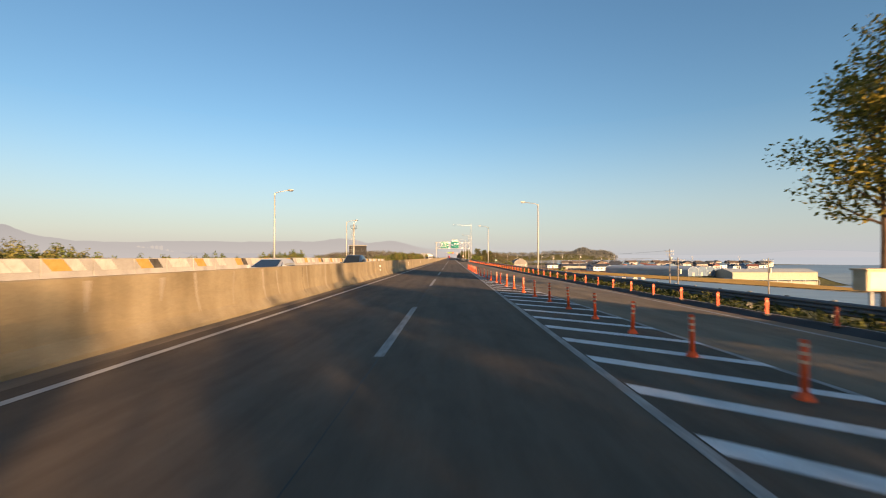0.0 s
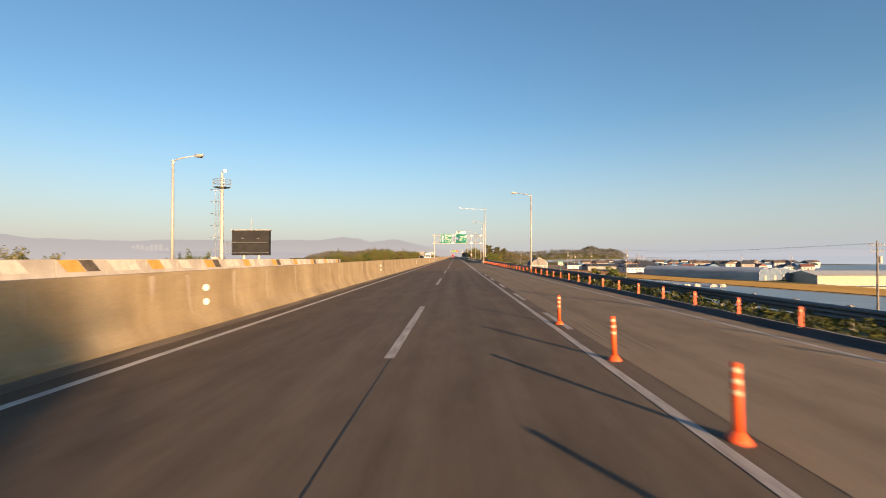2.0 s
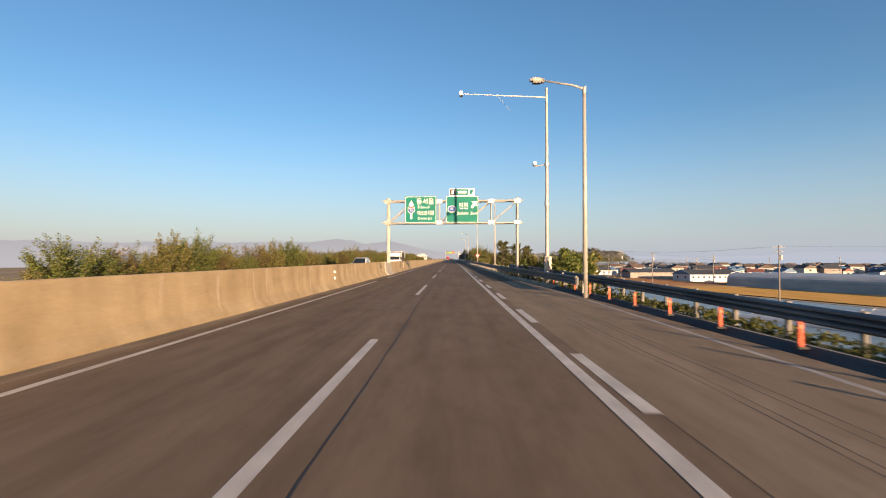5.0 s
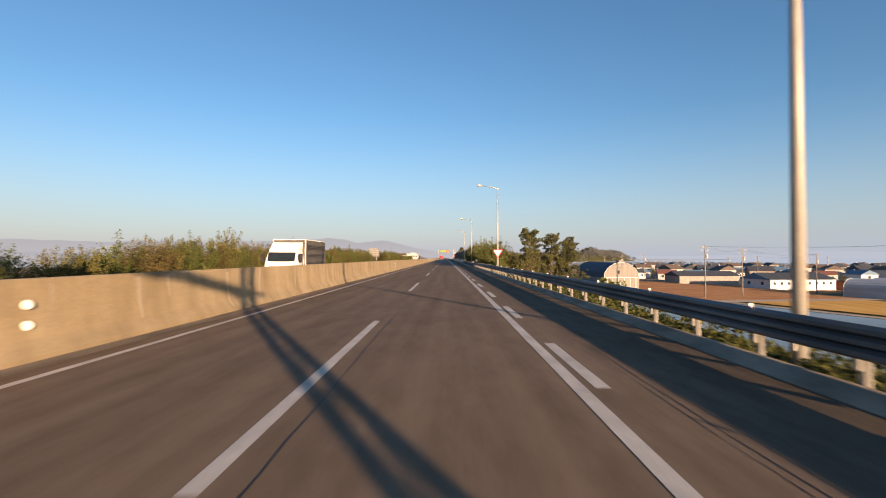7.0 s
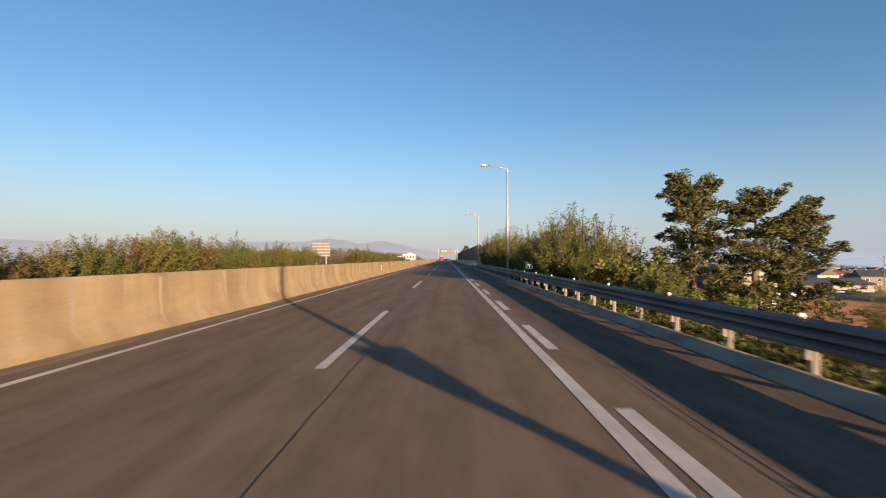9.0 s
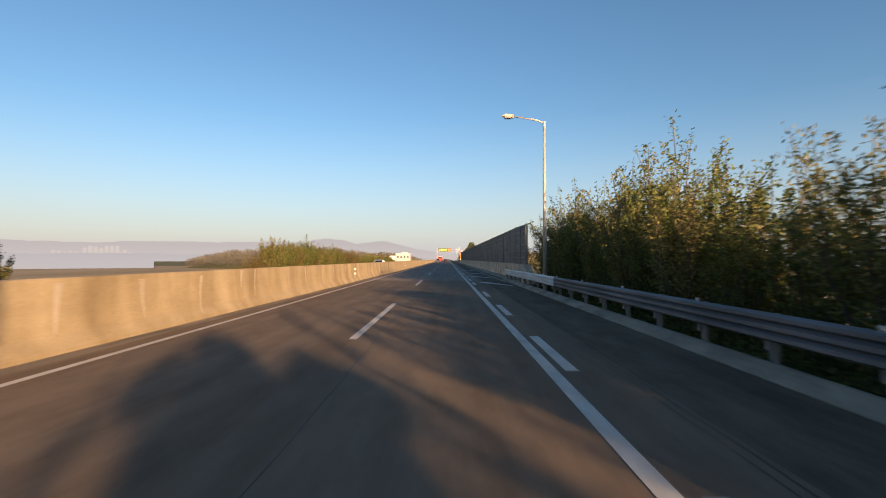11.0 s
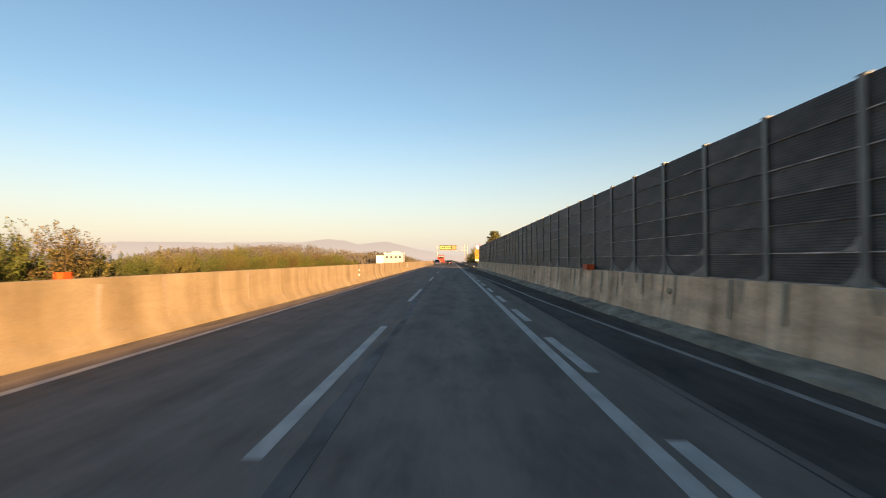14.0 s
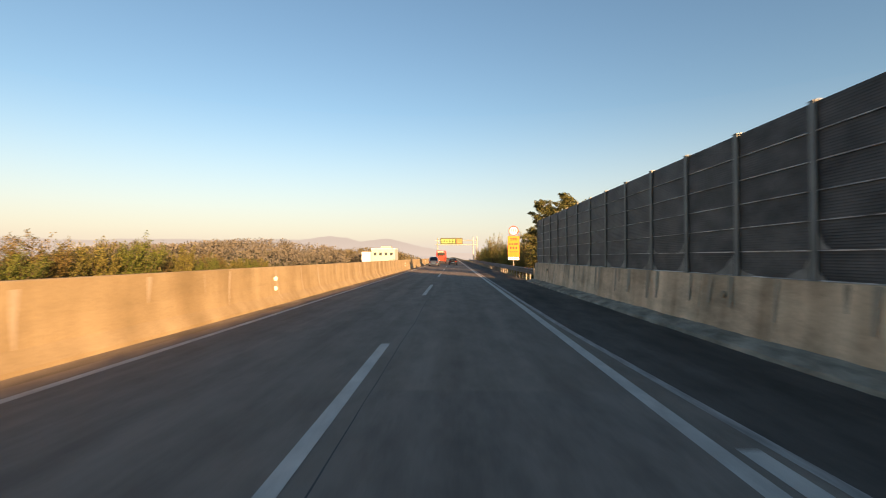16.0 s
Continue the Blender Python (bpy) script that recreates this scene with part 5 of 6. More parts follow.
def broadleaf(name, label, category, seed, height, spread, leaf_mat, size=0.13, trunk=0.09, bare=0.25, dense=1.0, group="", upright=0.0):
    rng = random.Random(seed)
    t = thing(name, label, category, group)
    top = Vector((rng.uniform(-0.3, 0.3), rng.uniform(-0.3, 0.3), height * 0.85))
    path = [Vector((0, 0, -0.3)), Vector((rng.uniform(-0.1, 0.1), rng.uniform(-0.1, 0.1), height * 0.4)), top]
    wood = Build().tube(path, [trunk, trunk * 0.7, trunk * 0.2], 7)
    crown = Build()
    limbs = max(6, int(9 * spread / 1.5))
    for i in range(limbs):
        f = bare + (1 - bare) * (i + 0.5) / limbs
        start = path[1].lerp(top, max(0.0, (f - 0.4) / 0.6)) if f > 0.4 else path[0].lerp(path[1], f / 0.4)
        a = i * 2.4 + rng.uniform(-0.5, 0.5)
        reach = spread * (1.05 - 0.65 * f) * rng.uniform(0.7, 1.15)
        end = start + Vector((math.cos(a) * reach, math.sin(a) * reach, height * (rng.uniform(0.10, 0.30) + upright * rng.uniform(0.1, 0.5))))
        mid = start.lerp(end, 0.5) + Vector((0, 0, -0.05 * reach))
        wood.tube([start, mid, end], [trunk * 0.4, trunk * 0.25, trunk * 0.08], 5)
        for j in range(4):
            c = start.lerp(end, 0.35 + 0.22 * j) + Vector((rng.gauss(0, 0.15), rng.gauss(0, 0.15), rng.gauss(0.05, 0.15))) * spread * 0.5
            leaves(crown, rng, c, spread * rng.uniform(0.16, 0.30) * (1 - 0.35 * upright * j / 3), int(70 * dense * (1 - 0.4 * upright * j / 3)), size, 0.8 + upright)
    for i in range(5):
        leaves(crown, rng, top + Vector((rng.gauss(0, 0.12) * spread, rng.gauss(0, 0.12) * spread, height * 0.05 * i)), spread * 0.14, int(40 * dense), size, 1.3)
    part("trunk", wood, BARK, t)
    part("crown", crown, leaf_mat, t)
    return t


def shoots(name, label, category, seed, height, spread, leaf_mat, size=0.10, stems=15, per=26, trunk=0.035, group="", low=0.05, droop=0.0):
    """A many-stemmed shrub or young tree: stems fan out from the foot, leafy from low to the feathery tips."""
    rng = random.Random(seed)
    t = thing(name, label, category, group)
    wood, crown = Build(), Build()
    for i in range(stems):
        a = i * 2.4 + rng.uniform(-0.4, 0.4)
        out = spread * math.sqrt((i + 0.6) / stems) * rng.uniform(0.75, 1.1)
        top = height * (1.0 - 0.42 * (out / spread) ** 2) * rng.uniform(0.74, 1.06)
        foot = Vector((math.cos(a) * out * 0.18, math.sin(a) * out * 0.18, -0.25))
        mid = Vector((math.cos(a) * out * 0.62 + rng.gauss(0, 0.12) * spread, math.sin(a) * out * 0.62 + rng.gauss(0, 0.12) * spread, top * rng.uniform(0.42, 0.58)))
        tip = Vector((math.cos(a) * out * (1.0 + droop), math.sin(a) * out * (1.0 + droop), top)) + Vector((rng.gauss(0, 0.14), rng.gauss(0, 0.14), 0)) * spread
        wood.tube([foot, mid, tip], [trunk, trunk * 0.6, trunk * 0.12], 5)
        for j in range(per):
            f = low + (1 - low) * (j + rng.random()) / per
            p = foot.lerp(mid, f * 2) if f < 0.5 else mid.lerp(tip, f * 2 - 1)
            r = spread * (0.085 + 0.20 * (1 - f) ** 0.7) * rng.uniform(0.7, 1.3)
            leaves(crown, rng, p + Vector((0, 0, rng.uniform(-0.1, 0.1))), r, rng.randint(5, 8), size * (1.1 - 0.35 * f), 0.9, 2.0)
        for j in range(3):
            w = a + rng.uniform(-1.2, 1.2)
            f = rng.uniform(0.45, 0.8)
            p = mid.lerp(tip, f * 2 - 1) if f > 0.5 else foot.lerp(mid, f * 2)
            e = p + Vector((math.cos(w), math.sin(w), rng.uniform(0.5, 1.3))) * spread * rng.uniform(0.18, 0.36)
            wood.tube([p, e], [trunk * 0.35, trunk * 0.1], 4)
            for q in range(6):
                leaves(crown, rng, p.lerp(e, (q + 1) / 6), spread * 0.07, 5, size * 0.85, 0.9, 2.0)
    part("branchwork", wood, BARK, t)
    part("crown", crown, leaf_mat, t)
    return t


def pine(label, seed, height, spread, group=""):
    rng = random.Random(seed)
    t = thing("pine_tree", label, "tree", group)
    lean = Vector((rng.uniform(-0.5, 0.5), rng.uniform(-0.4, 0.4), 0))
    pt = lambda f: Vector((0, 0, -0.4)).lerp(Vector((0, 0, height)), f) + lean * f * f
    wood = Build().tube([pt(i / 5) for i in range(6)], [0.2, 0.17, 0.14, 0.11, 0.07, 0.02], 8)
    crown = Build()
    for i in range(40):
        f = 0.16 + 0.81 * i / 39
        a = i * 2.4 + rng.uniform(-0.5, 0.5)
        reach = spread * (0.22 + 0.95 * (1 - f) ** 0.8) * rng.uniform(0.6, 1.25)
        s = pt(f)
        e = s + Vector((math.cos(a) * reach, math.sin(a) * reach, reach * rng.uniform(0.0, 0.42)))
        mid = s.lerp(e, 0.5) + Vector((0, 0, -0.05 * reach))
        wood.tube([s, mid, e], [0.055, 0.035, 0.012], 5)
        for j in range(8):
            g = 0.28 + 0.105 * j
            side = Vector((-math.sin(a), math.cos(a), 0)) * rng.gauss(0, 0.34) * (1.25 - g)
            c = s.lerp(e, g) + side + Vector((0, 0, rng.gauss(0.1, 0.18)))
            leaves(crown, rng, c, rng.uniform(0.3, 0.5) * (1.3 - 0.85 * g), int(130 - 75 * g), 0.075, 0.7, 3.2)
    part("trunk", wood, BARK, t)
    part("crown", crown, NEEDLE, t)
    return t


def scatter(templates, spots, seed, low=0.9, high=1.15):
    rng = random.Random(seed)
    for i, (x, y, s) in enumerate(spots):
        t = templates[i % len(templates)]
        m = Matrix.LocRotScale((x, y, ground_height(x, y) + 0.1), Euler((0, 0, rng.uniform(0, 6.28))), None)
        if i < len(templates):
            t.matrix_basis = m
            t.scale = (s, s, s * rng.uniform(low, high))
        else:
            c = copy_thing(t, m)
            c.scale = (s, s, s * rng.uniform(low, high))


# hedge of shrubs beyond the opposite carriageway
shrubs = [shoots("roadside_shrub", "dense olive green roadside shrub with yellowing feathery shoots", "shrub", 100 + i, 4.0, (1.9, 2.2, 1.7, 2.3, 2.0)[i], (LEAF_OLIVE, LEAF_GREEN, LEAF_OLIVE, LEAF_RUST, LEAF_GREEN)[i], 0.088, 19, 46, 0.03, "shrubs along the opposite carriageway") for i in range(5)]
HEDGE = [(118, 0.52), (139, 0.68), (160, 0.72), (172, 1.02), (185, 0.98), (200, 1.11), (205, 1.12), (216, 1.14), (220, 1.1), (224, 0.75), (231, 0.75), (237, 1.21), (246, 1.18), (256, 1.11), (270, 1.08), (282, 0.86), (290, 1.0), (302, 1.08), (320, 1.11), (340, 0.98), (372, 1.08), (380, 1.25), (389, 1.38), (402, 1.12), (414, 1.05), (428, 0.95), (436, 0.76), (446, 0.76), (452, 0.86), (462, 0.88), (471, 0.88), (484, 0.88), (496, 0.74), (512, 0.55)]
rng = random.Random(77)
spots = []
y = 118.0
while y < 512:
    k = along(HEDGE, y)
    if not (163 < y < 167 or 340 < y < 376):
        thin = 190 < y < 222
        spots.append((-20.3 + rng.uniform(-0.6, 0.6), y, k * (rng.uniform(0.5, 1.16) if thin else rng.uniform(0.72, 1.06))))
        if thin and rng.random() < 0.35:
            y += 1.8
        spots.append((-22.4 + rng.uniform(-0.8, 0.8), y + rng.uniform(-1.2, 1.2), k * rng.uniform(0.8, 1.0)))
    y += rng.uniform(1.5, 2.3) if y > 178 else rng.uniform(2.2, 3.6)
scatter(shrubs, spots, 4)
low_shrubs = [shoots("roadside_shrub", "low dense green roadside shrub beyond the opposite carriageway", "shrub", 140 + i, 3.0, 2.1, (LEAF_GREEN, LEAF_OLIVE)[i], 0.10, 30, 54, 0.03, "low shrubs along the opposite carriageway", 0.15) for i in range(2)]
LOW_HEDGE = [(18, 1.0), (29, 1.0), (33, 0.85), (47, 0.85), (57, 0.92), (64, 0.96), (67, 1.1), (70, 1.1), (80, 0.94), (108, 0.9)]
spots = []
for y0, y1 in ((17, 29), (33, 38), (40, 47.5), (57, 69), (80, 84), (96, 101)):
    for y in np.arange(y0, y1 + 0.1, 1.5):
        spots.append((-21.2 + rng.uniform(-0.5, 0.5), y, along(LOW_HEDGE, y) * rng.uniform(0.92, 1.05)))
scatter(low_shrubs, spots, 6)

# trees on the right bank
birches = [shoots("roadside_tree", "young many-stemmed roadside tree with green and yellow leaves", "tree", 200 + i, 6.4, (2.0, 2.3, 1.8)[i], (LEAF_GREEN, LEAF_OLIVE, LEAF_GREEN)[i], 0.092, 18, 44, 0.05, "trees on the bank behind the guardrail") for i in range(3)]
rng = random.Random(31)
spots = []
for y in np.arange(290, 348.5, 2.4):
    low = 1.0 if y < 300 else 0.72
    if 322 < y < 342 and rng.random() < 0.3:
        spots.append((10.5, y, 0.3))
        continue
    spots.append((9.6 + rng.uniform(-0.8, 0.8), y + rng.uniform(-1, 1), rng.uniform(0.65, 0.98) * low))
    spots.append((12.6 + rng.uniform(-1.2, 1.2), y + rng.uniform(-1, 1), rng.uniform(0.95, 1.25) * low))
spots += [(9.2, 263, 0.25), (9.4, 266, 0.28), (12.5, 268, 0.4), (9.8, 275, 0.34), (10.4, 278, 0.38), (11, 281, 0.45), (10, 286, 0.55), (12.7, 286, 0.45), (13.2, 290, 0.6), (12.5, 282, 0.42), (14.2, 284, 0.5), (14.8, 279, 0.45)]
for y in np.arange(335, 351.5, 2.3):
    spots.append((10.0 + rng.uniform(-0.5, 0.7), y, rng.uniform(0.95, 1.12)))
    spots.append((12.6 + rng.uniform(-0.6, 0.8), y + 0.8, rng.uniform(1.2, 1.42)))
for y in np.arange(312, 347, 2.2):
    spots.append((9.3 + rng.uniform(-0.4, 0.6), y, rng.uniform(0.55, 0.8)))
    spots.append((11.6 + rng.uniform(-0.6, 0.6), y + 1, rng.uniform(0.85, 1.05)))
for y in np.arange(520, 640, 4.5):
    spots.append((11 + rng.uniform(-1.5, 2), y, rng.uniform(0.8, 1.2)))
    spots.append((17 + rng.uniform(-2, 3), y + 2, rng.uniform(1.2, 1.7)))
spots += [(x, y, (top - ground_height(x, y)) / 6.3) for x, y, top in ((10.1, 290.3, 5.2), (10.9, 291.6, 4.9), (12.4, 290.2, 4.7), (11.6, 288.8, 3.6), (13.6, 289.2, 3.0), (14.8, 290.5, 3.2))]
scatter(birches, spots, 9)
for i, (x, y, k) in enumerate(((9.0, 496, 0.42), (10.3, 498.5, 0.55), (11.6, 497.5, 0.6), (9.2, 501, 0.5), (10.0, 502, 0.65), (12.2, 499.5, 0.8), (13.8, 498, 0.85), (11.6, 513, 0.85), (12.8, 509, 0.8), (9.4, 516, 0.5))):
    copy_thing(birches[(i % 2)], pose(x, y, ground_height(x, y), 0, 0, 67 * i)).scale = (k * 1.25, k * 1.25, k)
sapling = copy_thing(birches[1], pose(8.35, 237.2, ground_height(8.35, 237.2), 0, 0, 40))
sapling.scale = (0.36, 0.36, 0.51)
sapling["label"] = "slim young tree with yellow-green leaves behind the guardrail"
pines = [pine("dark green pine with layered spreading boughs on the bank", 300 + i, 9.5, 3.4, "pines on the right bank") for i in range(3)]
scatter(pines, [*[(x, y, (top - ground_height(x, y)) / 10.3) for x, y, top in ((17.0, 287.3, 7.5), (20.7, 287.6, 6.9), (23.7, 288.0, 6.0))], (13.4, 313, 0.8), (9.6, 499.5, 0.66), (11.2, 499, 0.86), (14.6, 506.5, 0.98), (12.5, 517, 1.1), (17.0, 505, 1.0), (19, 520, 1.5), (17, 533, 1.3), (20, 550, 1.4), (21, 574, 1.5)], 12, 0.97, 1.03)
autumn = [broadleaf("autumn_tree", "tall roadside tree with green and golden autumn leaves", "tree", 400 + i, 10.5, 3.6, LEAF_AUTUMN, 0.13, 0.14, 0.42, 1.2, "trees beside the slip lane") for i in range(2)]
scatter(autumn, [(15.1, 15.7, 0.95), (13.3, 2.5, 0.47), (13.5, -2.5, 0.52), (15.6, -2, 0.57), (13.7, -8, 0.6), (13.8, -13, 0.64), (13.7, -18, 0.6), (14, -24, 0.66), (13.4, -30, 0.6), (16.2, -6.5, 0.68), (15.8, -11, 0.74), (16.4, -16, 0.7), (15.5, -21.5, 0.74), (16.3, -27, 0.7), (15.0, -33, 0.7)], 15)
tall = [broadleaf("autumn_tree", "tall roadside tree with a bare lower trunk and golden leaves", "tree", 404 + i, 15.5, 3.2, LEAF_AUTUMN, 0.2, 0.2, 0.80, 0.75, "trees beside the slip lane") for i in range(2)]
scatter(tall, [(22, 0.5, 0.98), (23.5, 5.5, 1.0), (21.5, 10.2, 0.95), (20.2, 5.0, 0.92)], 16)
bush = [broadleaf("low_bush", "low leafy bush on the embankment below the guardrail", "bush", 500 + i, 1.7, 1.3, (LEAF_GREEN, LEAF_OLIVE)[i], 0.12, 0.03, 0.05, 0.8, "bushes on the right embankment") for i in range(2)]
scatter(bush, [(12.5, 92, 0.65), (11.8, 94.5, 0.55), (12.2, 138, 0.6), (11.6, 141, 0.6), (11.5, 150, 0.55), (10.2, 282.5, 1.3), (10.6, 279.5, 1.2), (11, 285.5, 1.3), (10, 276, 1.0), (9.6, 288.5, 1.1), (10.4, 271.5, 0.7), (13.5, 274, 0.9), (14.5, 276, 1.0), (12.8, 271.5, 0.8), (16.5, 274.5, 1.1), (11.4, 188.5, 0.7), (8.9, 192.9, 0.8), (12, 232, 1.0), (10.8, 226.2, 0.8), (11.5, 247, 0.8), (14.5, 60, 0.9), *[(x, y, (1.55 - ground_height(x, y)) / 1.8) for x, y in ((9.6, 181), (10.4, 184.2), (9.0, 187), (10.8, 178.2), (11.8, 181.5), (9.4, 175.5))]], 18)

# grass tufts under the rails
tufts = Build()
rng = random.Random(8)
for i in range(13000):
    y = rng.uniform(-10, 350)
    base = along(RAIL_A, y) if y < 190 else along(RAIL_B, y)
    x = base + rng.uniform(0.0, 2.6) + 0.1
    if y < 186:
        x = rng.uniform(along(ROAD_EDGE, y) + 0.5, base + 1.2)
    clump = 0.62 + 0.75 * noise.noise(Vector((x * 0.5, y * 0.42, 3)))
    z = ground_height(x, y) + 0.02
    h = rng.uniform(0.08, 0.30) * max(0.3, clump)
    a, w = rng.uniform(0, 6.28), rng.uniform(0.02, 0.06)
    dx, dy = math.cos(a) * w, math.sin(a) * w
    tufts.add([(x - dx, y - dy, z), (x + dx, y + dy, z), (x + rng.gauss(0, 0.1), y + rng.gauss(0, 0.1), z + h)], [(0, 1, 2)])
for i in range(18000):
    far = i % 3 == 0
    y = rng.uniform(-10, 186) if far else rng.uniform(186, 352)
    base = along(RAIL_A, y) if y < 190 else along(RAIL_B, y)
    x = (along(ROAD_EDGE, y) + 0.4 + (base + 1.0 - along(ROAD_EDGE, y)) * rng.random() ** 0.6 if far else base + rng.uniform(0.05, 1.0) + (rng.uniform(0, 1.4) if i % 4 == 0 else 0))
    clump = noise.noise(Vector((y * 0.33, 9, 3)))
    top = (0.26 + 0.55 * max(0.0, clump - 0.05) if far else 0.12 + 0.3 * max(0.0, clump)) if x < base + 1.2 else 0.3
    leaves(tufts, rng, (x, y, ground_height(x, y) + rng.uniform(0.05, top)), rng.uniform(0.08, 0.16), 8, 0.08, 0.6, 1.6)
tagged(part("grass_tufts", tufts, material("grass_blade", (0.023, 0.035, 0.008), (0.111, 0.114, 0.027), 0.8, island=True, bump=0, through_light=0.3)), "long green and straw-coloured grass under the guardrail", "grass", kind="stuff")

# ---- fields, village and hills on the low land ----
def patch(name, x0, x1, y0, y1, mat, label, lift=0.06):
    b = Build()
    xs, ys = steps(x0, x1, 6), steps(y0, y1, 8)
    b.v = [(x, y, ground_height(x, y) + lift) for y in ys for x in xs]
    n = len(xs)
    b.f = [(j * n + i, j * n + i + 1, (j + 1) * n + i + 1, (j + 1) * n + i) for j in range(len(ys) - 1) for i in range(n - 1)]
    return structure(name, b, mat, label, "field")


RICE = material("ripe_rice", (0.475, 0.285, 0.087), (0.602, 0.380, 0.135), 0.95, 0.3, (1, 0.2, 1), 6, 0.6, spec=0.0)
SOIL = material("bare_soil", (0.263, 0.131, 0.065), (0.525, 0.306, 0.160), 0.95, 0.9, (0.12, 1.6, 1), 4, 0.6, stain=0.3, spec=0.0)
# pale blue of plastic and water, reused as painted mist on the far ground
WET_AND_MIST = material("sheeting_and_mist", (0.13, 0.185, 0.235), (0.20, 0.265, 0.315), 0.35, 0.2, (0.2, 1, 1), 5, 0.2)
TRACK = material("farm_track", (0.33, 0.28, 0.22), (0.45, 0.39, 0.32), 0.95, 0.5, spec=0.0)
# the fields run askew to the road: s runs across them, a along them
def field_spot(s, a):
    return 0.907 * s + 0.42 * a, 0.42 * s - 0.907 * a


def field(name, s0, s1, a0, a1, mat, label, lift=0.06):
    b = Build()
    ss, aa = steps(s0, s1, 2.5), steps(a0, a1, 4)
    for a in aa:
        for s in ss:
            x, y = field_spot(s, a)
            b.v.append((x, y, ground_height(x, y) + lift))
    n = len(ss)
    b.f = [(j * n + i, (j + 1) * n + i, (j + 1) * n + i + 1, j * n + i + 1) for j in range(len(aa) - 1) for i in range(n - 1)]
    return structure(name, b, mat, label, "field")


field("field", 178, 221, -242, -60, RICE, "golden strip of ripe rice below the road", 0.2)
field("field", 172, 238, -335, -247, SOIL, "bare brown ploughed field")
field("field", 100, 172, -250, -40, WET_AND_MIST, "field covered with pale bluish plastic sheeting")
field("field", 221.5, 380, -160, 60, WET_AND_MIST, "flooded pale field near the slip road", 0.14)
field("field", 238.2, 268, -345, -262, SOIL, "bare brown ground in front of the village")
# pale sheet laid over the dark far ground to look like mist
patch("field", 235, 700, 90, 640, WET_AND_MIST, "far pale bluish ground sheet standing in for mist", 0.3)
YARD = material("village_yard", (0.214, 0.170, 0.127), (0.317, 0.266, 0.206), 0.95, 0.08, (1, 1, 1), 2, 0.4, spec=0.0)
patch("field", 66, 400, 396, 640, YARD, "dusty yards and lanes between the houses", 0.08)
# ground colour paled to stand for haze over the left plain
PALE_HAZE_PLAIN = material("pale_haze_plain", (0.238, 0.198, 0.135), (0.348, 0.301, 0.221), 0.95, 0.02, (1, 0.3, 1), 2, 0.4, spec=0.0)
patch("field", -420, -34, 120, 760, PALE_HAZE_PLAIN, "pale fields on the plain, their ground lightened for haze")
field("farm_track", 172, 236, -246.6, -242.4, TRACK, "pale concrete farm track between fields", 0.1)
field("farm_track", 172.3, 175.7, -242, -60, TRACK, "pale concrete farm track along the rice", 0.1)

PLASTIC = material("greenhouse_plastic", (0.25, 0.29, 0.33), (0.36, 0.40, 0.44), 0.35, 0.6, (1, 0.2, 1), 8, 0.1)
PLASTIC_WHITE = material("white_plastic", (0.40, 0.41, 0.41), (0.54, 0.55, 0.54), 0.5, 1.0)
BLUE_SHADE = material("blue_shade_cloth", (0.03, 0.05, 0.09), (0.05, 0.08, 0.13), 0.8, 1.0)


def arch(r, h, eaves, n=10):
    return [(-r, 0.0), (-r, eaves)] + [(-r * math.cos(math.pi * i / n), eaves + (h - eaves) * math.sin(math.pi * i / n)) for i in range(1, n)] + [(r, eaves), (r, 0.0)]


def tunnel(x, y, length, r, h, eaves, turn, cover, label, group="", end=None):
    t = thing("greenhouse", label, "greenhouse", group)
    prof = arch(r, h, eaves)
    part("cover", Build().sweep(prof, [(0, -length / 2, 0), (0, length / 2, 0)], closed=False), cover, t)
    for s in (-1, 1):
        b = Build()
        b.v = [(a, s * (length / 2 - 0.05), u) for a, u in prof]
        b.f = [tuple(range(len(prof)))]
        part("end_wall", b, end or PLASTIC_WHITE, t)
        part("hoop", Build().tube([(a, s * length / 2, u) for a, u in prof], 0.05, 6), WHITE, t)
    part("door", Build().box(-0.9, 0.9, -length / 2 - 0.06, -length / 2 - 0.02, 0.0, min(2.2, h * 0.6)), STEEL_GREY, t)
    t.matrix_basis = pose(x, y, ground_height(x, y) - 0.1, 0, 0, turn)
    return t


# end walls coloured dark blue to paint out direct sun and suggest haze
SHADED_END = material("dimmed_greenhouse_end", (0.07, 0.11, 0.17), (0.12, 0.17, 0.24), 0.8, 0.8, (1, 1, 1), 8, 0.1)
CLEAR_END = material("greenhouse_end", (0.15, 0.142, 0.138), (0.22, 0.213, 0.203), 0.45, 0.7, (3, 3, 0.3), 12, 0.1)
hall = tunnel(50.0, 348, 40, 4.5, 7.3, 3.3, -5, BLUE_SHADE, "large arched greenhouse with a pale ribbed end wall and blue cover", "", CLEAR_END)
part("ridge_vent", Build().box(-0.6, 0.6, -20, -17, 7.2, 7.9), CLEAR_END, hall)
part("side_wall", Build().box(-4.56, -4.51, -20, 20, 0, 3.1), material("greenhouse_side", (0.13, 0.135, 0.14), (0.2, 0.2, 0.2), 0.6, 0.8, (1, 3, 0.3), 12, 0.1), hall, "translucent plastic side wall")
for k in range(6):
    part("end_rib", Build().box(-3.7 + 1.48 * k - 0.06, -3.7 + 1.48 * k + 0.06, -20.06, -20.0, 0, 3.3), WHITE, hall)
part("end_beam", Build().box(-4.5, 4.5, -20.08, -20.0, 3.3, 3.45), WHITE, hall)
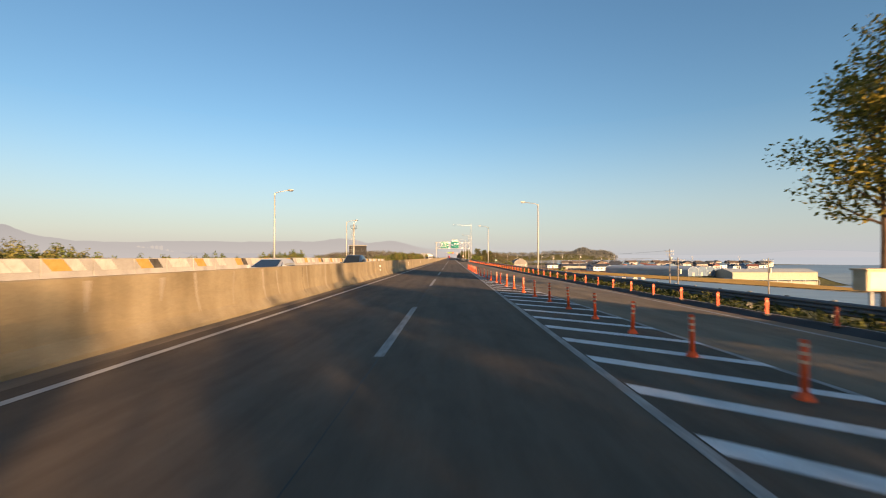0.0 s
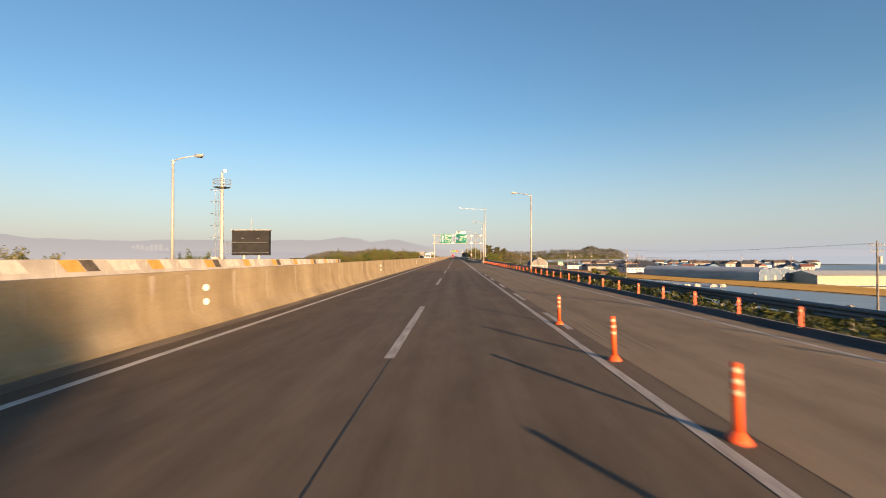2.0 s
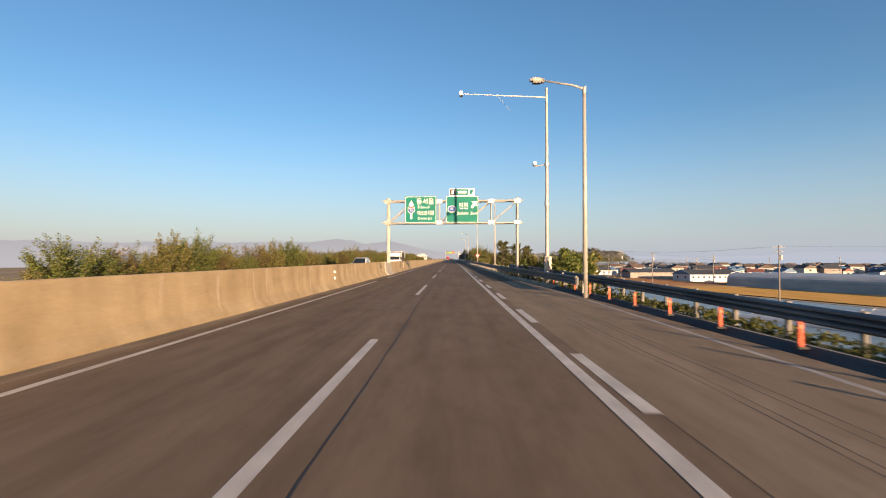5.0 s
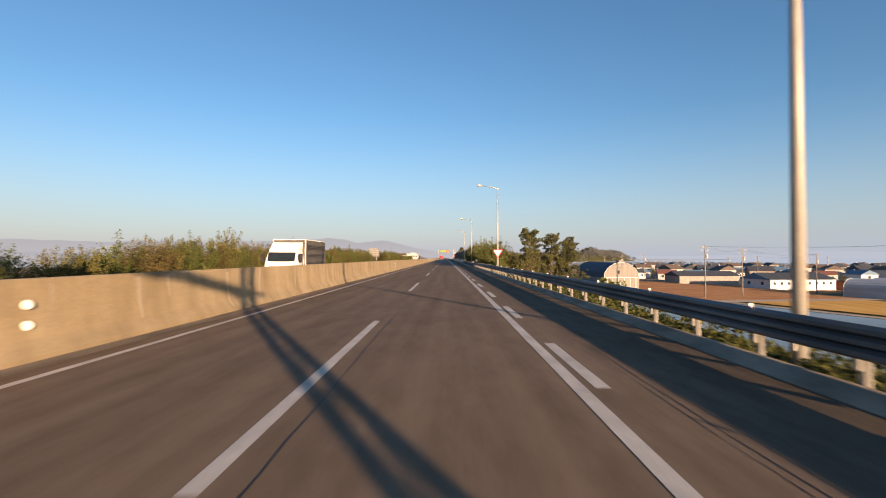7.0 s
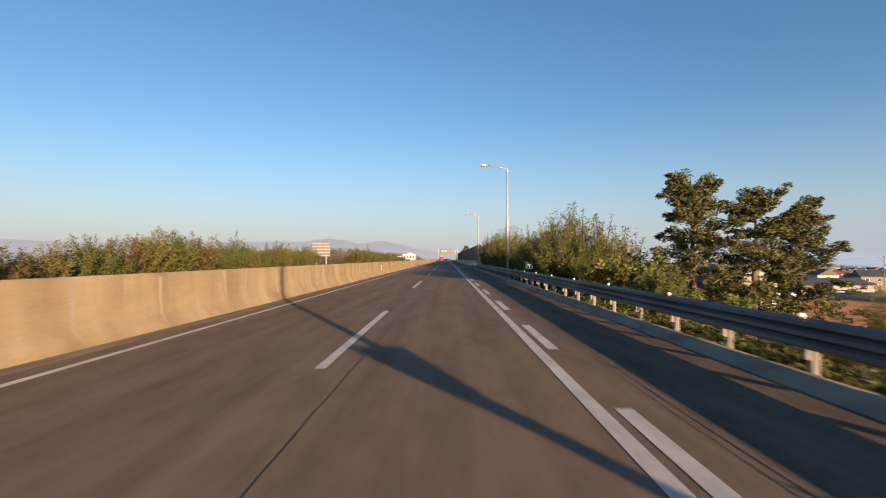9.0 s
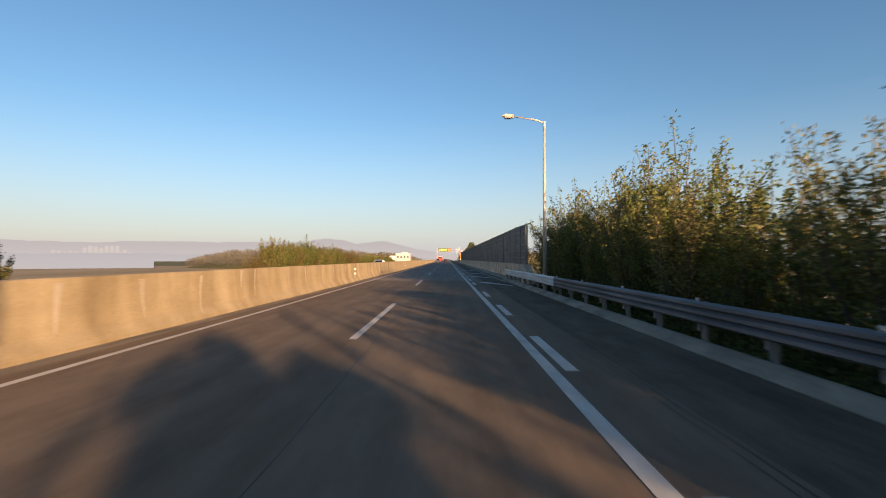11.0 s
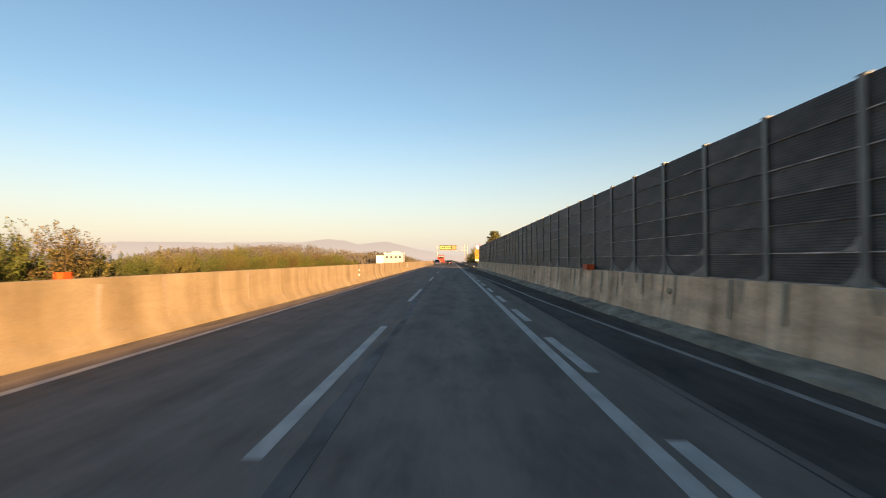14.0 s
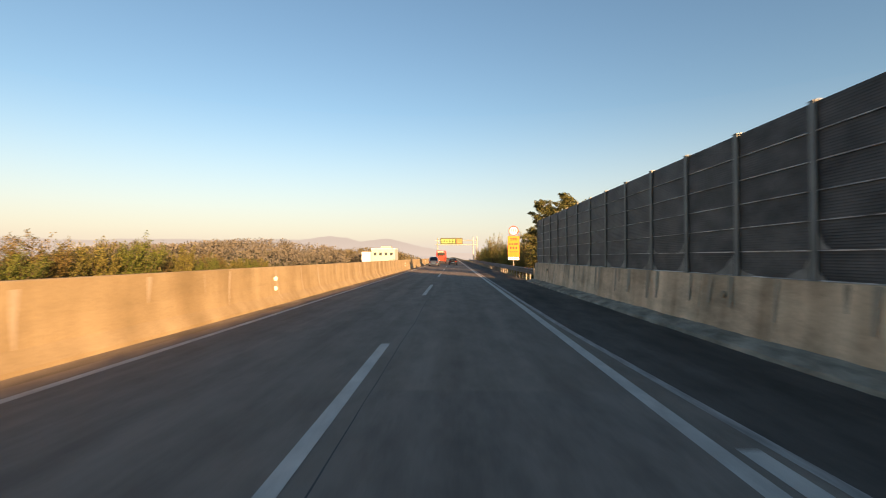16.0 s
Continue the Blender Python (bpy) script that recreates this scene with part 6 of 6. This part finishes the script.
for k in range(8):
    x, y = field_spot(126 + 5.2 * k, -163 - (k % 3) * 0.7)
    tunnel(x, y, 22, 1.5, 0.8, 0.1, 24.8, PLASTIC, "low plastic tunnel greenhouse with white hoops", "low tunnel greenhouses", CLEAR_END)
for k in range(5):
    x, y = field_spot(237 + 8.7 * k, -220)
    tunnel(x, y, 64 - 3 * k, 4.2, 5.4, 3.2, 24.8, PLASTIC, "long pale blue plastic greenhouse in a block", "block of long greenhouses", SHADED_END)

ROOFS = [material("roof_slate", (0.035, 0.042, 0.055), (0.06, 0.07, 0.088), 0.7, 2), material("roof_red", (0.13, 0.055, 0.045), (0.19, 0.085, 0.07), 0.7, 2),
         material("roof_blue", (0.06, 0.12, 0.2), (0.10, 0.18, 0.28), 0.6, 2), material("roof_brown", (0.085, 0.065, 0.055), (0.13, 0.1, 0.085), 0.8, 2)]
# white and cream walls carry a cool tint that paints in distance haze
WALLS = [material("hazed_white_wall", (0.46, 0.48, 0.51), (0.56, 0.58, 0.61), 0.8, 1), material("hazed_cream_wall", (0.31, 0.315, 0.31), (0.41, 0.415, 0.41), 0.8, 1),
         material("wall_brick", (0.17, 0.15, 0.14), (0.24, 0.215, 0.20), 0.85, 3)]
PANE = material("window_pane", (0.03, 0.04, 0.05), (0.06, 0.075, 0.09), 0.15, 1, bump=0)


def house(kind, w, d, h, roof, wall, label):
    t = thing("house", label, "house", "houses of the village")
    part("wall", Build().box(-w / 2, w / 2, -d / 2, d / 2, -0.5, h), wall, t)
    b = Build()
    o, rise = 0.5, d * 0.28
    b.add([(-w / 2 - o, -d / 2 - o, h), (w / 2 + o, -d / 2 - o, h), (w / 2 + o, d / 2 + o, h), (-w / 2 - o, d / 2 + o, h), (-w / 2 - o * 0.5, 0, h + rise), (w / 2 + o * 0.5, 0, h + rise)],
          [(0, 1, 5, 4), (2, 3, 4, 5), (0, 4, 3), (1, 2, 5), (0, 3, 2, 1)])
    r = part("roof", b, roof, t)
    for i in range(max(2, int(w / 3.4))):
        x = -w / 2 + (i + 0.5) * w / max(2, int(w / 3.4))
        win = part("window", Build().box(x - 0.7, x + 0.7, -d / 2 - 0.05, -d / 2 + 0.05, h - 2.1, h - 0.7), WHITE, t)
        part("pane", Build().box(x - 0.6, x + 0.6, -d / 2 - 0.066, -d / 2 - 0.05, h - 2.0, h - 0.8), PANE, win)
    part("window", Build().box(-w / 2 - 0.04, -w / 2 + 0.04, -0.8, 0.8, h - 2.1, h - 0.8), PANE, t)
    if h > 5:
        part("balcony", Build().box(-w / 2, w / 4, -d / 2 - 1.2, -d / 2, 2.8, 3.0), WHITE, t)
    part("door", Build().box(-0.5, 0.5, -d / 2 - 0.04, -d / 2 + 0.02, 0, 2.05), ROOFS[3], t)
    part("chimney", Build().box(w / 4 - 0.25, w / 4 + 0.25, 0.3, 0.8, h, h + rise + 0.4), wall, t)
    return t


kinds = [house(0, 11, 8, 3.4, ROOFS[0], WALLS[0], "white village house with a dark tiled roof"), house(1, 10, 8, 3.6, ROOFS[1], WALLS[1], "cream village house with a red tiled roof"),
         house(2, 13, 9, 3.8, ROOFS[2], WALLS[0], "white farm building with a blue metal roof"), house(3, 10, 9, 6.2, ROOFS[3], WALLS[1], "two-storey cream house with a brown roof"),
         house(4, 12, 9, 6.0, ROOFS[0], WALLS[2], "two-storey brick house with a slate roof")]
rng = random.Random(55)
k = 0
for row, y0 in enumerate((424, 442, 460, 480, 502, 528, 556, 590)):
    x0 = 0.41 * (y0 - 215) + 4 + rng.uniform(0, 6)
    while x0 < 265 + row * 16:
        x, y = x0, y0 + rng.uniform(-5, 5)
        x0 += rng.uniform(12, 18)
        if rng.random() < 0.1:
            continue
        z = ground_height(x, y)
        m = pose(x, y, z, 0, 0, rng.choice((0, 90, 20, -15, 70)) + rng.uniform(-6, 6))
        q = k % 5
        c = kinds[q]
        if k < 5:
            c.matrix_basis = m
        else:
            c = copy_thing(c, m)
        c.scale = (0.82, 0.82, 0.80)
        k += 1

long_barn = thing("farm_building", "long white farm building with small square windows and bluish roof", "farm building")
part("wall", Build().box(-11.7, 11.7, -6.5, 6.5, -0.5, 3.5), WALLS[0], long_barn)
part("roof", Build().add([(-12.1, -7.0, 3.5), (12.1, -7.0, 3.5), (12.1, 7.0, 3.5), (-12.1, 7.0, 3.5), (-12.1, 0, 5.6), (12.1, 0, 5.6)], [(0, 1, 5, 4), (2, 3, 4, 5), (0, 4, 3), (1, 2, 5), (0, 3, 2, 1)]), ROOFS[2], long_barn)
for i in range(9):
    part("window", Build().box(-10.6 + i * 2.5, -9.8 + i * 2.5, -6.55, -6.45, 1.9, 2.7), PANE, long_barn)
for y in (-3.2, 2.6):
    part("window", Build().box(-11.75, -11.65, y - 0.6, y + 0.6, 1.7, 2.7), PANE, long_barn)
for i in range(8):
    part("roof_panel", Build().add([(-11.6 + 2.95 * i, -6.9, 3.66), (-8.9 + 2.95 * i, -6.9, 3.66), (-8.9 + 2.95 * i, -0.3, 5.62), (-11.6 + 2.95 * i, -0.3, 5.62)], [(0, 1, 2, 3)]), ROOFS[0], long_barn)
long_barn.matrix_basis = pose(116.5, 363, ground_height(116.5, 363), 0, 0, 7)
hut = thing("shed", "small orange-walled shed beside the white farm building", "shed")
part("wall", Build().box(-3, 3, -2.5, 2.5, -0.3, 2.8), material("orange_wall", (0.42, 0.13, 0.06), (0.55, 0.19, 0.09), 0.8, 1), hut)
part("roof", Build().box(-3.3, 3.3, -2.9, 2.9, 2.8, 3.0), ROOFS[0], hut)
part("door", Build().box(-0.6, 0.6, -2.56, -2.5, 0, 2.1), PANE, hut)
hut.matrix_basis = pose(136.5, 362, ground_height(136.5, 362), 0, 0, 7)
GREY_WALL = material("wall_grey", (0.20, 0.19, 0.18), (0.30, 0.285, 0.27), 0.85, 1)
shed = thing("farm_building", "low grey farm shed beside bare fields", "farm building")
part("wall", Build().box(-12, 12, -5, 5, -0.5, 3.2), GREY_WALL, shed)
part("roof", Build().add([(-12.5, -5.6, 3.2), (12.5, -5.6, 3.2), (12.5, 5.6, 3.2), (-12.5, 5.6, 3.2), (-12.3, 0, 4.9), (12.3, 0, 4.9)], [(0, 1, 5, 4), (2, 3, 4, 5), (0, 4, 3), (1, 2, 5), (0, 3, 2, 1)]), ROOFS[0], shed)
shed.matrix_basis = pose(101, 388, ground_height(101, 388), 0, 0, 6)

warehouse = thing("warehouse", "large cream and grey metal warehouse on the plain", "warehouse")
CREAM_METAL = material("cream_cladding", (0.259, 0.238, 0.187), (0.331, 0.302, 0.238), 0.6, 0.8, (6, 6, 1), 10, 0.2)
GREY_METAL = material("grey_cladding", (0.30, 0.33, 0.34), (0.40, 0.43, 0.44), 0.6, 0.8, (6, 6, 1), 10, 0.2)
part("wall", Build().box(-21, 21, -9, 9, -0.5, 8.6), CREAM_METAL, warehouse)
part("wall_band", Build().box(-20.9, 21.05, -9.05, -9.0, 3.6, 4.3), ROOFS[0], warehouse, "dark gap under the canopy")
part("canopy", Build().box(-20.9, 21.05, -10.6, -9.05, 4.3, 4.5), GREY_METAL, warehouse)
for i in range(7):
    part("canopy_post", Build().box(-20.6 + 6.9 * i, -20.4 + 6.9 * i, -10.5, -10.3, -0.5, 4.3), GREY_METAL, warehouse)
part("gable_wall", Build().box(-21.08, -21.0, -9, 9, 0, 8.6), GREY_METAL, warehouse)
part("roof", Build().add([(-21.6, -9.6, 8.6), (21.6, -9.6, 8.6), (21.6, 9.6, 8.6), (-21.6, 9.6, 8.6), (-21.6, 0, 10.4), (21.6, 0, 10.4)], [(0, 1, 5, 4), (2, 3, 4, 5), (0, 4, 3), (1, 2, 5), (0, 3, 2, 1)]), GREY_METAL, warehouse)
part("door", Build().box(-18, -13, -9.1, -9.05, 0, 4.5), ROOFS[2], warehouse)
warehouse.matrix_basis = pose(179, 276, ground_height(179, 276) - 0.2, 0, 0, 0)
warehouse.scale = (1.1, 1, 1)

factory = thing("factory", "white block-shaped factory beyond the shrubs", "factory")
part("wall", Build().box(-7, 7, -6, 6, -5, 5.6), WALLS[1], factory)
part("parapet", Build().box(-7.2, 7.2, -6.2, 6.2, 5.6, 6.1), WALLS[0], factory)
part("annex", Build().box(-13, -7.05, -5, 5, -5, 4.4), WALLS[0], factory)
part("rooftop_unit", Build().box(-2, 4, -2, 2, 6.1, 7.3), STEEL_GREY, factory)
for i in range(4):
    part("window", Build().box(-5.6 + i * 3.2, -4.0 + i * 3.2, -6.05, -5.95, 2.6, 4.0), PANE, factory)
factory.location = (-32.0, 690, 0)
factory.scale = (0.8, 1, 0.95)

# small trees between the houses
rng = random.Random(71)
for i in range(40):
    y = rng.uniform(400, 600)
    x = rng.uniform(0.40 * (y - 215), 270)
    c = copy_thing(birches[i % 3], pose(x, y, ground_height(x, y), 0, 0, rng.uniform(0, 360)))
    c["label"] = "small dark garden tree between village houses"
    c["group"] = "garden trees of the village"
    k = rng.uniform(0.45, 0.8)
    c.scale = (k * 1.2, k * 1.2, k)

# utility poles with sagging wires
POLE = material("pole_concrete", (0.15, 0.135, 0.12), (0.22, 0.20, 0.18), 0.9, 2)
WIRE = material("wire", (0.02, 0.02, 0.02), (0.04, 0.04, 0.04), 0.6, 2, bump=0)
pole = thing("utility_pole", "concrete utility pole with crossarms and insulators", "utility pole", "utility poles across the fields")
part("shaft", Build().tube([(0, 0, -0.5), (0, 0, 11.5)], [0.16, 0.09], 8), POLE, pole)
for z, w in ((10.9, 1.1), (10.1, 0.9)):
    arm = part("crossarm", Build().box(-w, w, -0.04, 0.04, z, z + 0.08), LAMP_HEAD, pole)
    for x in (-w + 0.1, -0.45, 0.45, w - 0.1):
        part("insulator", Build().tube([(x, 0, z + 0.12), (x, 0, z + 0.36)], [0.04, 0.03], 6), STEEL_GREY, arm)
part("transformer", Build().tube([(0.4, 0, 8.6), (0.4, 0, 9.5)], 0.24, 10), STEEL_GREY, pole)
# the first ones stand in the low ground below the embankment
DROP = (2.9, 3.5, 1.0)
places = [(62.5, 94, 5), (41.1, 85.3, -6), (55.8, 121.1, 4), (64, 236, 0), (58.5, 306, 3), (74, 318, -8), (105, 335, 10), (132, 402, 8), (160, 470, -3), (88, 410, 0), (100, 470, 6), (215, 470, 0), (190, 380, 4), (250, 420, 4), (50, 420, 0), (44, 470, 0), (72, 520, 0), (120, 560, 0)]
feet = [ground_height(x, y) - (DROP[i] if i < 3 else 0) for i, (x, y, a) in enumerate(places)]
pole.matrix_basis = pose(places[0][0], places[0][1], feet[0], 0, 0, places[0][2])
for (x, y, a), z in zip(places[1:], feet[1:]):
    copy_thing(pole, pose(x, y, z, 0, 0, a))
for a, b2 in ((0, 1), (1, 2), (2, 3), (3, 4), (4, 5), (5, 6), (6, 7), (7, 8)):
    for dx in (-0.9, 0.0, 0.9):
        p = Vector((places[a][0] + dx, places[a][1], feet[a] + 11.2))
        q = Vector((places[b2][0] + dx, places[b2][1], feet[b2] + 11.2))
        line = Build().tube([p.lerp(q, i / 8) - Vector((0, 0, 0.8 * math.sin(math.pi * i / 8))) for i in range(9)], 0.009, 4)
        tagged(part("power_line", line, WIRE), "thin dark overhead power line between poles", "power line", "power lines across the fields")


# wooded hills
# the far canopy and hazy wood are greyed to paint haze into the leaves
HAZED_LEAF = material("hazed_wood_canopy", (0.080, 0.088, 0.090), (0.125, 0.130, 0.126), 0.8, island=True, bump=0)
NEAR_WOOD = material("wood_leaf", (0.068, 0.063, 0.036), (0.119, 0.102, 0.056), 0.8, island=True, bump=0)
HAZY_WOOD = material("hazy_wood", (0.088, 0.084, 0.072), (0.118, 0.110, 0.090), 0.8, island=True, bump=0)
def wooded_hill(x, y, rx, ry, h, n, size, label, seed, near=False, leaf=None):
    rng = random.Random(seed)
    b = Build()
    k = 18
    base = ground_height(x, y) - 1
    hill = lambda u, v: h * max(0.0, 1 - (u * u + v * v)) ** 0.8 * (0.8 + 0.35 * noise.noise(Vector((u * 2.2 + seed, v * 2.2, 0))))
    for j in range(k + 1):
        for i in range(k + 1):
            u, v = 2 * i / k - 1, 2 * j / k - 1
            b.v.append((x + u * rx, y + v * ry, base + hill(u, v)))
    b.f = [(j * (k + 1) + i, j * (k + 1) + i + 1, (j + 1) * (k + 1) + i + 1, (j + 1) * (k + 1) + i) for j in range(k) for i in range(k)]
    t = tagged(new("wooded_hill"), label, "hill")
    part("slope", b, GRASS, t)
    c = Build()
    for _ in range(int(n * 1.7) if near else n):
        u, v = rng.uniform(-1, 1), rng.uniform(-1, 1)
        if u * u + v * v > 0.96:
            continue
        z = base + hill(u, v)
        leaves(c, rng, (x + u * rx, y + v * ry, z + size * 1.2), size * 1.1, 56 if near else 26, size * (0.25 if near else 0.42), 1.0, 1.2)
    tagged(part("woods", c, leaf or (NEAR_WOOD if near else HAZED_LEAF), t), kind="stuff")


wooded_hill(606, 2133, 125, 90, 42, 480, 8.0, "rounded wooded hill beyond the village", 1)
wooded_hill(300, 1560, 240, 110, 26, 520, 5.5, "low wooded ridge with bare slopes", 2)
wooded_hill(205, 668, 165, 26, 4.5, 330, 2.2, "low belt of trees behind the village", 7, True, HAZED_LEAF)
wooded_hill(62, 760, 50, 60, 12, 260, 3.2, "wooded bank above the road", 3, True)
wooded_hill(34, 660, 20, 70, 9, 260, 2.6, "dense roadside wood on a bank", 4, True)
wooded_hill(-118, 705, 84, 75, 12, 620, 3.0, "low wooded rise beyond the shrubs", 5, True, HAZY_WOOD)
wooded_hill(-60, 790, 40, 90, 9, 300, 2.8, "belt of trees along the opposite carriageway", 6, True)


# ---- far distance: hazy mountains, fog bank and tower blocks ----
# flat emission graded by height: the haze is put into the colour
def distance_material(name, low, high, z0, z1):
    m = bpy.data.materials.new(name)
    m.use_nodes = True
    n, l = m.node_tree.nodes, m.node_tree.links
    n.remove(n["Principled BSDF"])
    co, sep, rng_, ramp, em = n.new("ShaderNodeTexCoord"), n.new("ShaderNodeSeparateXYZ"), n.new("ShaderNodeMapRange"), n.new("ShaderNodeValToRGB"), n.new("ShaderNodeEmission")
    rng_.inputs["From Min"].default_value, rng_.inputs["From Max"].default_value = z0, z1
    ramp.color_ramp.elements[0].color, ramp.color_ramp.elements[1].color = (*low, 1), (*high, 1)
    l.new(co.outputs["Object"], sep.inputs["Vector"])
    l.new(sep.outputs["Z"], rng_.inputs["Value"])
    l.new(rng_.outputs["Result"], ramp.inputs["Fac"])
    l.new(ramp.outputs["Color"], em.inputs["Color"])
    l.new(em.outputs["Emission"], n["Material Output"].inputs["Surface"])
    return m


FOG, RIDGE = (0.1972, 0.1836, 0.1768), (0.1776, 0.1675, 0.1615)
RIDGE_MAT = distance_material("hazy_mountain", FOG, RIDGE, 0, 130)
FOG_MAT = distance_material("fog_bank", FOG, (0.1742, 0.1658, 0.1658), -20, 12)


def ring(name, profile, radius, mat, label, rough, seed):
    b = Build()
    az = np.arange(profile[0][0], profile[-1][0] + 0.01, 0.5)
    for a in az:
        h = np.interp(a, [p[0] for p in profile], [p[1] for p in profile])
        e = radians(h) * radius * (1 + rough * noise.noise(Vector((a * 0.35, seed, 0))) + 0.4 * rough * noise.noise(Vector((a * 1.3, seed, 4))))
        x, y = radius * math.sin(radians(a)), 230 + radius * math.cos(radians(a))
        b.v += [(x, y, -60), (x, y, max(-10, e))]
    b.f = [(2 * i, 2 * i + 2, 2 * i + 3, 2 * i + 1) for i in range(len(az) - 1)]
    return structure(name, b, mat, label, "backdrop")


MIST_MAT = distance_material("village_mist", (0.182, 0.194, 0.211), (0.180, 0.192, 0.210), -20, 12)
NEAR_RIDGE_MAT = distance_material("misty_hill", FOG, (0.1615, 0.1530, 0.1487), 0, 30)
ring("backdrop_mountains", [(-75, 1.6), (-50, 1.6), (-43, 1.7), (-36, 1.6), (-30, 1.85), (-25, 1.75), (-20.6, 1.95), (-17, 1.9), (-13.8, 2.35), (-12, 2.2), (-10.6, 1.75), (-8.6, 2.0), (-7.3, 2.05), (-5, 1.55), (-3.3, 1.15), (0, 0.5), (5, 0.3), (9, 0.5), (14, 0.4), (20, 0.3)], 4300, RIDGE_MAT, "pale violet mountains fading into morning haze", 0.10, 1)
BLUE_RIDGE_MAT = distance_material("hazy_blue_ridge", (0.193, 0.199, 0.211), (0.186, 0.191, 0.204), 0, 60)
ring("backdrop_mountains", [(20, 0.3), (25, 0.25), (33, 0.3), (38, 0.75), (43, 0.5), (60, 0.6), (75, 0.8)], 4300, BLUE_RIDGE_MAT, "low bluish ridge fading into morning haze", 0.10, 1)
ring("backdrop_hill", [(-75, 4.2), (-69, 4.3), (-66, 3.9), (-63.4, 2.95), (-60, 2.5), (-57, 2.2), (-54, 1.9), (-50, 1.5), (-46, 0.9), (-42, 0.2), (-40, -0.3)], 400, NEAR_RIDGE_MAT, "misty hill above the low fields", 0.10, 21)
# glowing sheets stand in for fog and veil the dark far ground
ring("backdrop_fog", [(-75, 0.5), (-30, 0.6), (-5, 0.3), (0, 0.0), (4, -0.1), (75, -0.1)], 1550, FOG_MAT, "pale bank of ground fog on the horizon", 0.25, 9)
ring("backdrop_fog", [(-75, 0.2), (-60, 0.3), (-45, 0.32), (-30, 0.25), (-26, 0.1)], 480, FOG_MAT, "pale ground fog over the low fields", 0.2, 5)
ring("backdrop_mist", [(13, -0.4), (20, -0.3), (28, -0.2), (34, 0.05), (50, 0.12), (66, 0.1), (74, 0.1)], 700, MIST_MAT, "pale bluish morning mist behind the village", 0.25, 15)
# towers glow in a pale haze colour instead of taking sunlight
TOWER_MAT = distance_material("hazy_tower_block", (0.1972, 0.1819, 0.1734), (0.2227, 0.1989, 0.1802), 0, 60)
rng = random.Random(6)
for a0, n, h in ((-38.5, 5, 52), (-36.2, 7, 74), (-33.5, 3, 55), (-27.5, 6, 34), (-40.8, 3, 40), (-9.0, 3, 30)):
    for i in range(n):
        a = radians(a0 + 0.42 * i)
        x, y = 3000 * math.sin(a), 230 + 3000 * math.cos(a)
        hh = h * rng.uniform(0.85, 1.1)
        t = thing("tower_block", "pale distant apartment tower veiled by haze", "apartment building", "apartment towers in the haze")
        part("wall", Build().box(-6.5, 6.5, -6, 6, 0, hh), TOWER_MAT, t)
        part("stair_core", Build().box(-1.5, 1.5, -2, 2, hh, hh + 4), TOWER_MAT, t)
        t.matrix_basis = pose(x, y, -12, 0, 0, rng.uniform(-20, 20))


# thin morning haze painted as a glowing tinted sheet across the low sky
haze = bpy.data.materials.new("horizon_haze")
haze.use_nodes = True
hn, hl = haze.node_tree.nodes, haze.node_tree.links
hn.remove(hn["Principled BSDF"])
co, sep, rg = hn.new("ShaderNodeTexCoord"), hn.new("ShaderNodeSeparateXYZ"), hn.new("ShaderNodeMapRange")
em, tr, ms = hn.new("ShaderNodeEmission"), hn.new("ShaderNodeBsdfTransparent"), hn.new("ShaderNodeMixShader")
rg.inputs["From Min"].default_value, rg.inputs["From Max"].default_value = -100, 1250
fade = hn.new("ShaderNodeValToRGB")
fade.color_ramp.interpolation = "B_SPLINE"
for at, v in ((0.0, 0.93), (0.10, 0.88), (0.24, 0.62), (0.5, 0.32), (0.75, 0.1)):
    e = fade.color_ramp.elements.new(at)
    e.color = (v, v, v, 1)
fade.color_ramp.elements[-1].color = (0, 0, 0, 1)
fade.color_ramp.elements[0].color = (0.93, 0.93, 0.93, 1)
# haze tint painted from cream on the left to blue on the right
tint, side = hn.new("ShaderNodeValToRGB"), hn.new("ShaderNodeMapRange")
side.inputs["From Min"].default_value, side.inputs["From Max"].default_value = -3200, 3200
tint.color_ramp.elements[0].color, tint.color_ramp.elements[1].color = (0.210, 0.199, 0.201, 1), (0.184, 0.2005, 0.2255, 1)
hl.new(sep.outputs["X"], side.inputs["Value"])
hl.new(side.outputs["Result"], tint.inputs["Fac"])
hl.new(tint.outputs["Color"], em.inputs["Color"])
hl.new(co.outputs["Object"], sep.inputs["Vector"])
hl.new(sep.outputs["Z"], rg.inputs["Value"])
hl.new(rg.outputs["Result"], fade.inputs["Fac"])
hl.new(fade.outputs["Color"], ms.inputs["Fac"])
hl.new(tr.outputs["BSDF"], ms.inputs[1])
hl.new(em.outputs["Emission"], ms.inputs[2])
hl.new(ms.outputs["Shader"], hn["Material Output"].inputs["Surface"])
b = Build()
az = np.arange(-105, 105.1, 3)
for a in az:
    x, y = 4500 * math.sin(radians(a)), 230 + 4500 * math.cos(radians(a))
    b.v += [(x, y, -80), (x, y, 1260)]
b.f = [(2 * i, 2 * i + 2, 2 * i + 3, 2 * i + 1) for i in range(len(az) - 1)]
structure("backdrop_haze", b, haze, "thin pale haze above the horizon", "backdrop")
